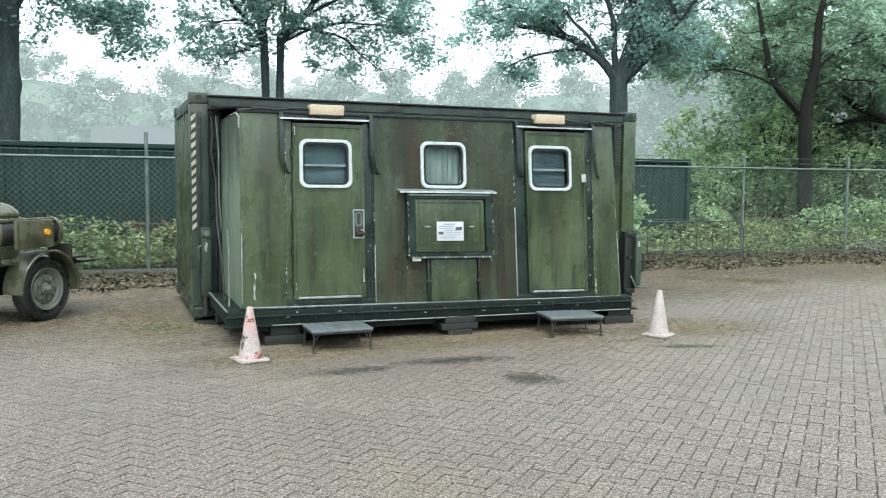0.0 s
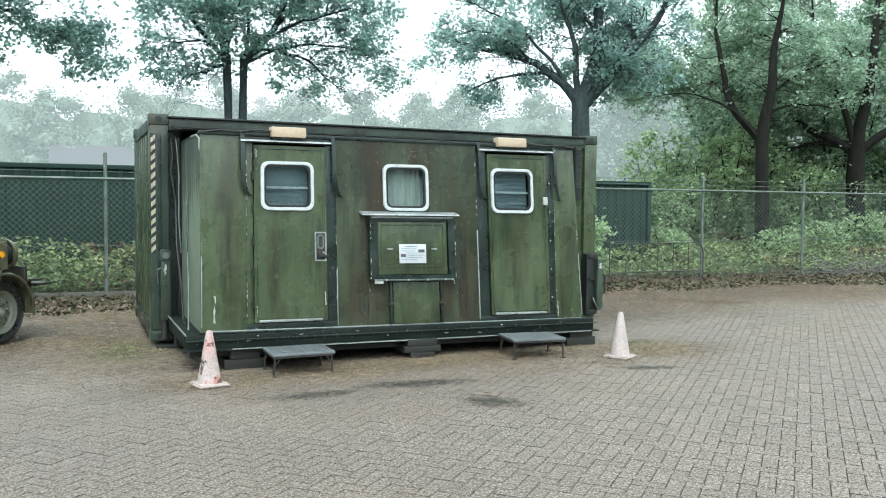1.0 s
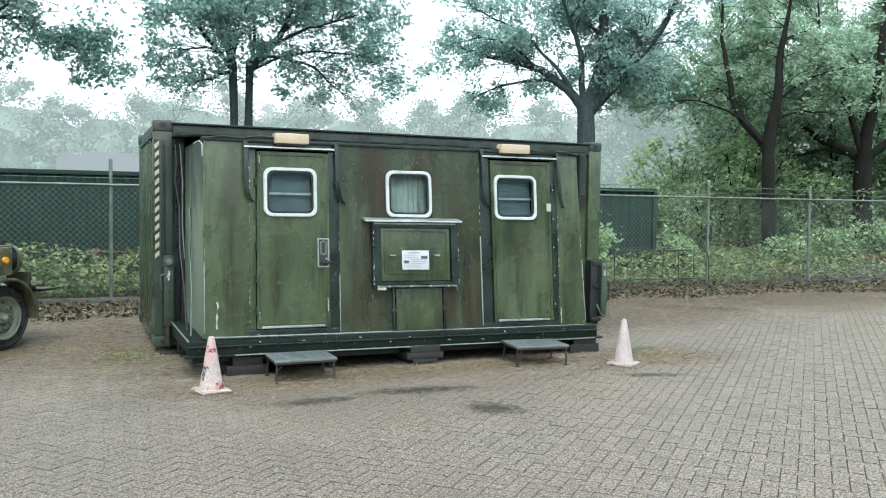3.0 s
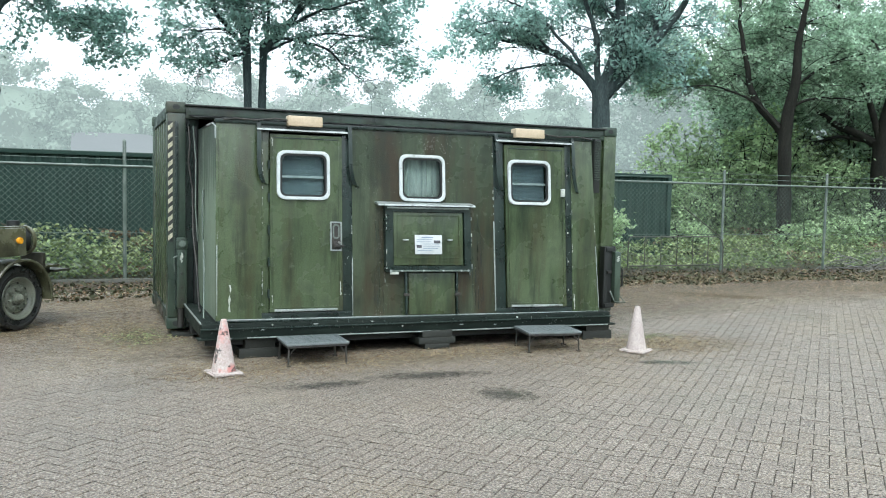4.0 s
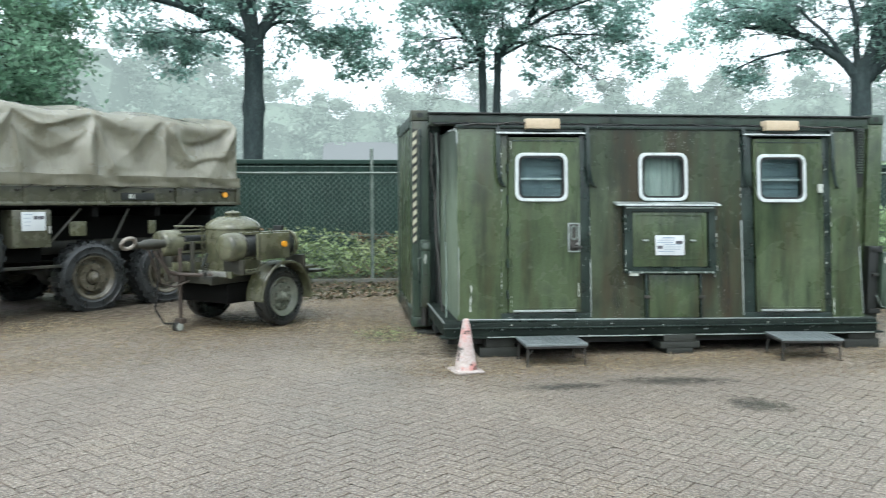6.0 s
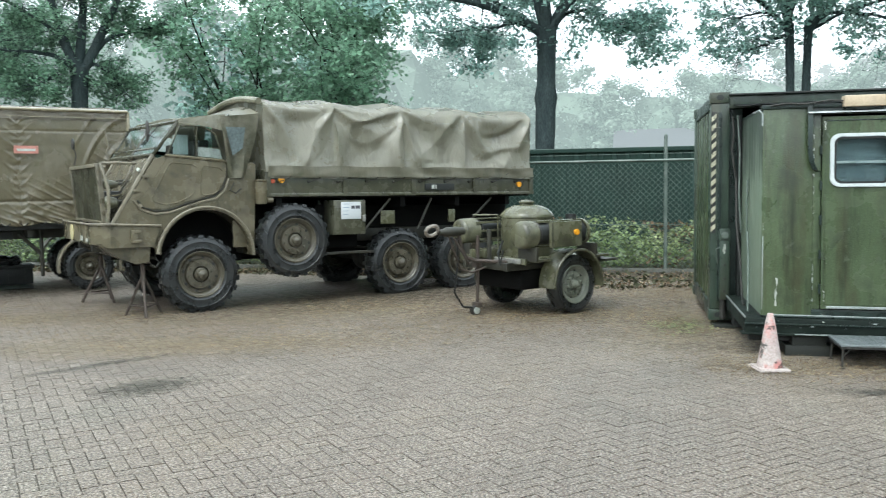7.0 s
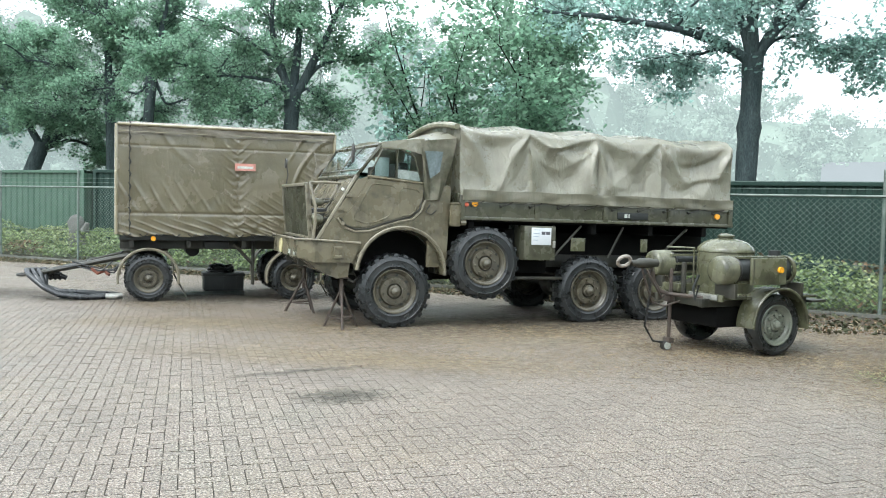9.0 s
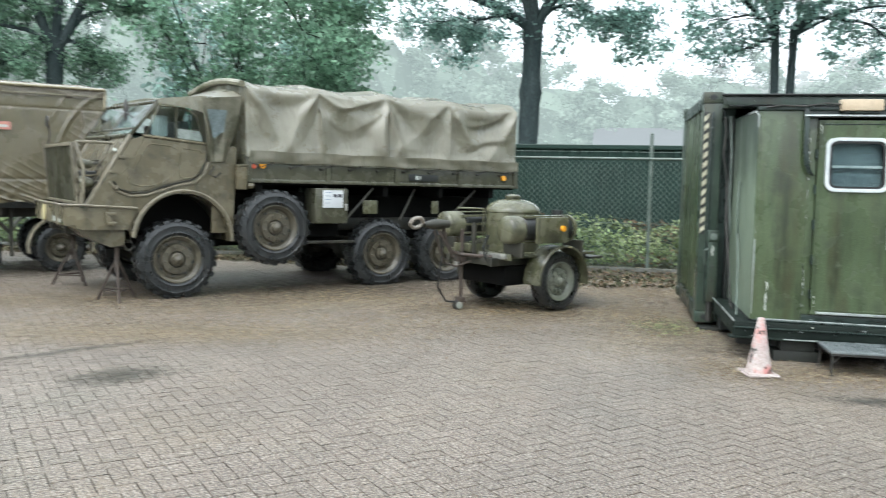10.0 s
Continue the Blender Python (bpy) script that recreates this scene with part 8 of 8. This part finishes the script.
    part("buckle", tube(bmesh.new(), [(0.62, -0.1, 2.28), (0.7, -0.105, 2.2), (0.72, -0.1, 2.14), (0.62, -0.105, 2.2)], 0.008, 4), m_canvas_top, tarp)
    part("edge_strap", tube(bmesh.new(), [(2.7, -0.1, 2.6), (2.74, -0.11, 2.35), (2.7, -0.1, 2.2), (2.86, -0.1, 1.9)], 0.01, 4), m_canvas_top, tarp)
    # drawbar
    db = part("drawbar", rods([((-0.3, 0.55, 0.74), (-1.75, 1.05, 0.4)), ((-0.3, 1.55, 0.74), (-1.75, 1.05, 0.4)), ((-0.95, 0.78, 0.59), (-0.95, 1.33, 0.59))], 0.045, 8), m_olive_dark, t, "dark olive drawbar resting low")
    part("tow_eye", tube(bmesh.new(), [(-1.95 + 0.11 * math.cos(a * 0.524), 1.05 + 0.11 * math.sin(a * 0.524), 0.38) for a in range(12)], 0.025, 8, True), m_steel, db)
    part("turntable", rods([((-0.05, 1.05, 0.8), (-0.05, 1.05, 0.88))], 0.4, 24), m_olive_dark, t)
    for o in (0.0, 0.12, 0.3):
        part("brake_line", tube(bmesh.new(), [(-0.3, 0.6 + o, 0.7), (-0.55, 0.62 + o, 0.5 - 0.3 * o), (-0.85, 0.72 + o, 0.46), (-1.15, 0.8 + o, 0.55), (-1.5, 0.95, 0.5)], 0.013, 5), m_hose, t)
    part("red_coupling", tube(bmesh.new(), [(-0.9, 0.75, 0.5), (-0.8, 0.7, 0.42), (-0.7, 0.72, 0.46), (-0.62, 0.66, 0.4)], 0.03, 6), m_rust_red, t, "rusty red brake coupling")
    part("brake_line", tube(bmesh.new(), [(-0.4, 0.7, 0.8), (-0.7, 0.6, 0.5), (-0.95, 0.7, 0.55), (-1.2, 0.7, 0.62)], 0.012, 5), m_hose, t)
    return t


build_tent_trailer()


def build_hoses():
    T = TRAILER_AT
    for k in range(4):
        h = thing("suction_hose", "black ribbed suction hose lying on the paving", "hose", T, group="suction hoses")
        o = 0.075 * k
        pts = [(-1.55 + o, 1.25, 0.3), (-1.75 + o, 1.2, 0.42), (-1.92 + o, 1.0 + o, 0.46), (-1.85 + o, 0.8 + o, 0.38), (-1.62, 0.6 + o, 0.2), (-1.38, 0.5 + o, 0.08 + 0.04 * (k == 3)), (-1.05, 0.45 + 1.1 * o, 0.045 + 0.06 * (k == 3)), (-0.62 + o, 0.48 + 1.3 * o, 0.045)]
        fine = []
        for a, b in zip(pts, pts[1:]):
            fine += [tuple(a[i] + (b[i] - a[i]) * q / 8 for i in range(3)) for q in range(8)]
        part("tube", tube(bmesh.new(), fine, [0.042 if i % 2 else 0.046 for i in range(len(fine))], 10), m_hose, h)
        if k < 2:
            e = Vector(pts[-1])
            part("coupling", rods([(e - Vector((0.05, 0, 0)), e + Vector((0.14, 0.01, 0)))], 0.056, 14), m_tin, h, "worn bare metal coupling")


build_hoses()


def build_ground_box():
    T = TRAILER_AT
    b = thing("black_crate", "black plastic crate standing on the ground behind the trailer", "crate", T @ pose(1.35, 1.6, 0))
    part("body", boxes([(-0.36, 0.36, -0.22, 0.22, 0.03, 0.34)], 0.02), m_black, b)
    part("rim", boxes([(-0.38, 0.38, -0.24, 0.24, 0.3, 0.36)], 0.012), m_black, b)
    for x in (-0.25, 0.0, 0.25):
        part("rib", boxes([(x - 0.02, x + 0.02, -0.235, -0.22, 0.05, 0.3)]), m_black, b)
    for k in range(3):
        part("coiled_hose", tube(bmesh.new(), [(-0.05 + (0.24 - 0.02 * k) * math.cos(a * 0.4), (0.15 - 0.01 * k) * math.sin(a * 0.4), 0.39 + 0.045 * k + 0.02 * math.sin(1.3 * a + k)) for a in range(16)], 0.028, 7, True), m_hose, b)
    s = thing("plastic_sheet", "crumpled grey plastic sheet on the ground", "sheet", T @ pose(0.95, 1.0, 0))
    part("sheet", grid(bmesh.new(), 24, 12, lambda u, v: (-0.5 + 1.2 * u, -0.2 + 0.5 * v + 0.05 * math.sin(5 * u), 0.02 + 0.04 * abs(noise.noise((u * 5, v * 5, 1)))), 0.004), m_galv, s)


build_ground_box()


# ---- small tank trailer: x to its near wheel, y to its rear ----
def build_tank_trailer():
    t = thing("tank_trailer", "small olive two-wheeled tank trailer with round tank and tow bar", "trailer", pose(-2.1, 1.2, 0, 0, 0, -39.5) @ Matrix.Scale(1.02, 4))
    for x, o in ((0.62, 1), (-0.62, -1)):
        # a wheel is built round the y axis and turned so that its axle runs along x
        w = wheel(t, 0, 0, 0.378, 0.378, 0.19, -1, 0, 0.225, m_rim_green, dish=0.02)
        w.matrix_basis = pose(x, -0.05, 0, 0, 0, 90 if o > 0 else -90)
        g = bmesh.new()
        arch(g, 0, 0.385, 0.42, 0.435, -0.15, 0.12, -8, 184)
        f = part("mudguard", g, m_olive_green, t, "round-edged olive mudguard")
        f.matrix_basis = pose(x, -0.05, 0, 0, 0, 90 if o > 0 else -90)
        if o < 0:
            f.matrix_basis = pose(x, -0.05, 0, 0, 0, 90)
        if o > 0:
            bm = tube(bmesh.new(), [(p[0], -0.15, p[1]) for p in arc_pts(0, 0.385, 0.43, -8, 184, 20)], 0.018, 6)
            q = part("mudguard_bead", bm, m_olive_green, f)
            lamp = part("marker_lens", rods([((0.62, -0.4, 0.42), (0.62, -0.425, 0.42))], 0.03, 14), m_tin, t)
    part("axle", rods([((-0.6, -0.05, 0.378), (0.6, -0.05, 0.378))], 0.045, 10), m_olive_dark, t)
    for x in (-0.42, 0.36):
        part("frame_rail", boxes([(x, x + 0.06, -0.95, 0.75, 0.58, 0.68)], 0.008), m_olive_dark, t)
    for y in (-0.92, -0.3, 0.3, 0.69):
        part("cross_member", boxes([(-0.42, 0.42, y, y + 0.06, 0.585, 0.675)], 0.006), m_olive_dark, t)
    part("deck", boxes([(-0.6, 0.6, -0.8, 0.72, 0.68, 0.71)], 0.006), m_olive_green, t)
    part("deck_edge", boxes([(-0.62, 0.62, -0.83, -0.8, 0.66, 0.74)], 0.006), m_olive_green, t)
    # added black block, filling the shaded space below the deck
    part("under_tray", boxes([(-0.5, 0.4, -0.7, 0.5, 0.32, 0.58)], 0.06), m_shade_black, t)
    bm = lathe(bmesh.new(), [(0.001, 0.71), (0.335, 0.71), (0.345, 0.73), (0.345, 1.2), (0.355, 1.21), (0.355, 1.23), (0.335, 1.26), (0.27, 1.32), (0.18, 1.355), (0.1, 1.37), (0.001, 1.375)], (-0.05, -0.16, 0), "z", 48)
    tank = part("tank", bm, m_olive_green, t, "upright round olive tank with a domed lid")
    part("filler_cap", lathe(bmesh.new(), [(0.001, 1.36), (0.085, 1.36), (0.085, 1.385), (0.1, 1.39), (0.1, 1.41), (0.06, 1.43), (0.025, 1.435), (0.001, 1.44)], (-0.05, -0.16, 0), "z", 24), m_olive_green, tank)
    part("dome_handle", tube(bmesh.new(), [(-0.17, -0.16, 1.36), (-0.17, -0.16, 1.41), (-0.13, -0.16, 1.43)], 0.012, 6), m_steel, tank)
    part("air_filter", rods([((0.3, 0.3, 1.05), (0.3, 0.3, 1.24))], 0.07, 16), m_black, t)
    # side drums: a closed front cap, an open middle with a hose reel, a flat panel and an open rear end
    for x in (-0.62, 0.62):
        f0, f1, r1 = (-0.95, -0.74, 0.14) if x > 0 else (-0.86, -0.6, 0.3)
        bm = lathe(bmesh.new(), [(0.001, f0), (0.125, f0 + 0.004), (0.15, f0 + 0.018), (0.166, f0 + 0.05), (0.17, f1), (0.16, f1), (0.156, f0 + 0.07), (0.001, f0 + 0.04)], (x, 0, 1.03), "y", 32)
        d = part("drum", bm, m_olive_green, t, "olive side drum with rounded front cap")
        # black filler, put in for the shade of the open drum
        part("drum_core", rods([((x, f0 + 0.06, 1.03), (x, r1 - 0.035, 1.03))], 0.13, 20), m_black, d)
        bm = lathe(bmesh.new(), [(0.15, r1 - 0.04), (0.17, r1 - 0.04), (0.17, r1), (0.15, r1), (0.15, r1 - 0.04)], (x, 0, 1.03), "y", 32, caps=False)
        part("rear_casing", bm, m_olive_green, d)
        for y, r in ((f1 + 0.012, 0.1), (f1 + 0.04, 0.145), (r1 + 0.004, 0.12), (r1 + 0.008, 0.06)):
            part("reel_ring", tube(bmesh.new(), [(x + r * math.cos(a * 0.349), y, 1.03 + r * math.sin(a * 0.349)) for a in range(18)], 0.014, 6, True), m_steel, d)
        for z in (0.868, 1.178):
            part("casing_strip", boxes([(x - 0.06, x + 0.06, f1 - 0.02, r1 - 0.01, z, z + 0.014)], 0.003), m_olive_green, d)
        for y in (-0.8, 0.24):
            part("drum_bracket", boxes([(x - 0.16, x + 0.16, y, y + 0.04, 0.71, 0.88)], 0.006), m_olive_dark, d)
        if x > 0:
            pan = part("side_panel", boxes([(x + 0.15, x + 0.19, -0.58, -0.04, 0.868, 1.18)], 0.012), m_olive_green, d, "flat olive side panel")
            part("panel_seam", boxes([(x + 0.19, x + 0.196, -0.56, -0.55, 0.89, 1.16)]), m_olive_dark, pan)
            part("side_lamp", rods([((x + 0.19, -0.15, 1.04), (x + 0.22, -0.15, 1.04))], 0.036, 16), m_orange, t)
        else:
            for z in (0.92, 1.03, 1.14):
                part("cage_bar", boxes([(x + 0.13, x + 0.16, -0.66, 0.2, z - 0.014, z + 0.014)]), m_olive_green, d)
    part("battery_box", boxes([(-0.32, -0.02, -0.92, -0.66, 0.72, 0.82)], 0.012), m_olive_green, t)
    part("white_strip", boxes([(0.08, 0.55, -0.85, -0.83, 0.675, 0.735)], 0.004), m_tin, t)
    part("rubber_strap", tube(bmesh.new(), [(0.3, -0.9, 0.95), (0.3, -0.98, 0.8), (0.34, -0.98, 0.66), (0.36, -0.95, 0.84)], 0.016, 6), m_black, t)
    # tow bar, raised on its jockey post
    bar = part("tow_bar", tube(bmesh.new(), [(0.32, -0.84, 0.68), (0.1, -0.96, 0.69), (-0.02, -1.08, 0.7), (-0.03, -1.2, 0.74), (-0.02, -1.3, 0.86), (0.0, -1.34, 0.98), (0.0, -1.36, 1.06)], 0.024, 8), m_rust, t, "bent rusty tow bar")
    part("bar_stay", rods([((-0.34, -0.84, 0.68), (-0.02, -1.08, 0.7))], 0.024, 8), m_olive_dark, bar)
    part("tow_head", lathe(bmesh.new(), [(0.001, -1.66), (0.034, -1.66), (0.04, -1.58), (0.058, -1.55), (0.062, -1.4), (0.05, -1.34), (0.048, -1.28), (0.001, -1.27)], (0, 0, 1.075), "y", 18), m_olive_dark, bar, "cast dark tow head")
    part("tow_eye", tube(bmesh.new(), [(0.03 * math.sin(a * 0.524), -1.76 + 0.09 * math.cos(a * 0.524), 1.1 + 0.06 * math.sin(a * 0.524)) for a in range(12)], 0.022, 8, True), m_worn, bar)
    part("upright", rods([((0.0, -0.86, 0.68), (0.0, -0.86, 1.08))], 0.03, 8), m_olive_dark, bar)
    jk = part("jockey_post", rods([((-0.1, -0.98, 0.14), (-0.08, -0.98, 1.0))], 0.022, 8), m_rust, t, "rusty jockey wheel post")
    part("jockey_fork", boxes([(-0.15, -0.03, -1.03, -0.95, 0.1, 0.16)], 0.008), m_rust, jk)
    part("jockey_wheel", rods([((-0.13, -1.02, 0.062), (-0.07, -1.02, 0.062))], 0.062, 18), m_steel, jk)
    part("jockey_disc", rods([((-0.068, -1.02, 0.062), (-0.055, -1.02, 0.062))], 0.045, 16), m_white, jk)
    part("clamp", boxes([(-0.14, -0.04, -1.03, -0.94, 0.6, 0.7)], 0.01), m_rust, jk)
    for k, pts in enumerate(([(0, -1.5, 1.02), (-0.02, -1.4, 0.8), (-0.1, -1.25, 0.6), (-0.05, -1.1, 0.55), (0.05, -0.95, 0.62)], [(0.02, -1.4, 1.0), (-0.06, -1.32, 0.7), (-0.16, -1.3, 0.3), (-0.12, -1.2, 0.12), (-0.1, -1.06, 0.1)],
                             [(0.03, -1.45, 1.0), (0.06, -1.3, 0.75), (0.0, -1.2, 0.66), (-0.04, -1.1, 0.72)])):
        part("safety_chain", tube(bmesh.new(), pts, 0.013, 6), m_rust if k != 1 else m_hose, t)
    part("cage_rail", tube(bmesh.new(), [(-0.62, -0.6, 1.24), (-0.1, -0.62, 1.25), (-0.1, -0.62, 0.72)], 0.013, 6), m_olive_green, t)
    part("rear_step", boxes([(-0.1, 0.5, 0.75, 1.0, 0.6, 0.63)], 0.006), m_olive_dark, t)
    return t


build_tank_trailer()


# ---- paving bricks, laid herringbone ----
def lay_bricks():
    w, gap, turn = 0.101, 0.004, radians(42.3)
    c, s = math.cos(turn), math.sin(turn)
    n = 300
    i, j = np.meshgrid(np.arange(-n, n), np.arange(-n, n), indexing="ij")
    k = (i - j) % 4
    rows = []
    for kk, (a, b) in ((0, (2, 1)), (3, (1, 2))):
        ii, jj = i[k == kk], j[k == kk]
        rows.append(np.stack([ii + a / 2, jj + b / 2, np.full(ii.shape, a), np.full(ii.shape, b)], 1))
    r = np.concatenate(rows).astype(float)
    u, v = r[:, 0] * w, r[:, 1] * w
    x, y = c * u - s * v - 2, s * u + c * v - 3
    edge = fence_y(x) - litter_width(x) + 0.3
    keep = (y < edge) & (y > -9.0) & (np.abs(x + 0.9) < 3.5 + 1.45 * (y + 10.0)) & (x > -24) & (x < 19)
    keep |= np.hypot(x + 0.9, y + 10.0) < 5.0
    r, x, y = r[keep], x[keep], y[keep]
    rng = np.random.default_rng(8)
    m = len(x)
    hw, hh = (r[:, 2] * w - gap) / 2, (r[:, 3] * w - gap) / 2
    dz = rng.normal(0, 0.001, m)
    tilt = rng.normal(0, 0.004, (m, 2))
    bev = 0.002
    out = np.zeros((m, 8, 3), np.float32)
    for q, (sx, sy) in enumerate(((-1, -1), (1, -1), (1, 1), (-1, 1))):
        for lv in (0, 1):
            du, dv = sx * (hw - bev * lv), sy * (hh - bev * lv)
            out[:, q + 4 * lv, 0] = x + c * du - s * dv
            out[:, q + 4 * lv, 1] = y + s * du + c * dv
            out[:, q + 4 * lv, 2] = (-0.016, 0.0)[lv] + dz + lv * (tilt[:, 0] * du + tilt[:, 1] * dv)
    quads = np.array([(4, 5, 6, 7), (0, 1, 5, 4), (1, 2, 6, 5), (2, 3, 7, 6), (3, 0, 4, 7)])
    # the bricks in the stretch in front of the left step are single pieces, the rest is one mesh
    d = np.hypot(x + 0.2, y + 5.4)
    near = np.argsort(d)[:280]
    pick = np.zeros(m, bool)
    pick[near] = True

    def mesh_of(verts):
        nb = len(verts)
        me = bpy.data.meshes.new("bricks")
        me.vertices.add(nb * 8)
        me.vertices.foreach_set("co", verts.reshape(-1))
        idx = (quads[None] + 8 * np.arange(nb)[:, None, None]).reshape(-1).astype(np.int32)
        me.loops.add(len(idx))
        me.loops.foreach_set("vertex_index", idx)
        me.polygons.add(nb * 5)
        me.polygons.foreach_set("loop_start", np.arange(0, nb * 20, 4, dtype=np.int32))
        me.polygons.foreach_set("use_smooth", [False] * (nb * 5))
        me.update(calc_edges=True)
        me.materials.append(m_brick)
        return me
    rest = tagged(new("paving_bricks", mesh_of(out[~pick])), "grey herringbone paving bricks with worn speckled faces", kind="stuff")
    rest.parent = yard
    base = {}
    for q in near:
        key = int(r[q, 2])
        local = out[q] - np.array((x[q], y[q], 0), np.float32)
        if key not in base:
            base[key] = mesh_of(local[None])
        ob = new("brick", base[key])
        ob.location = (x[q], y[q], 0)
        ob.parent = yard


lay_bricks()
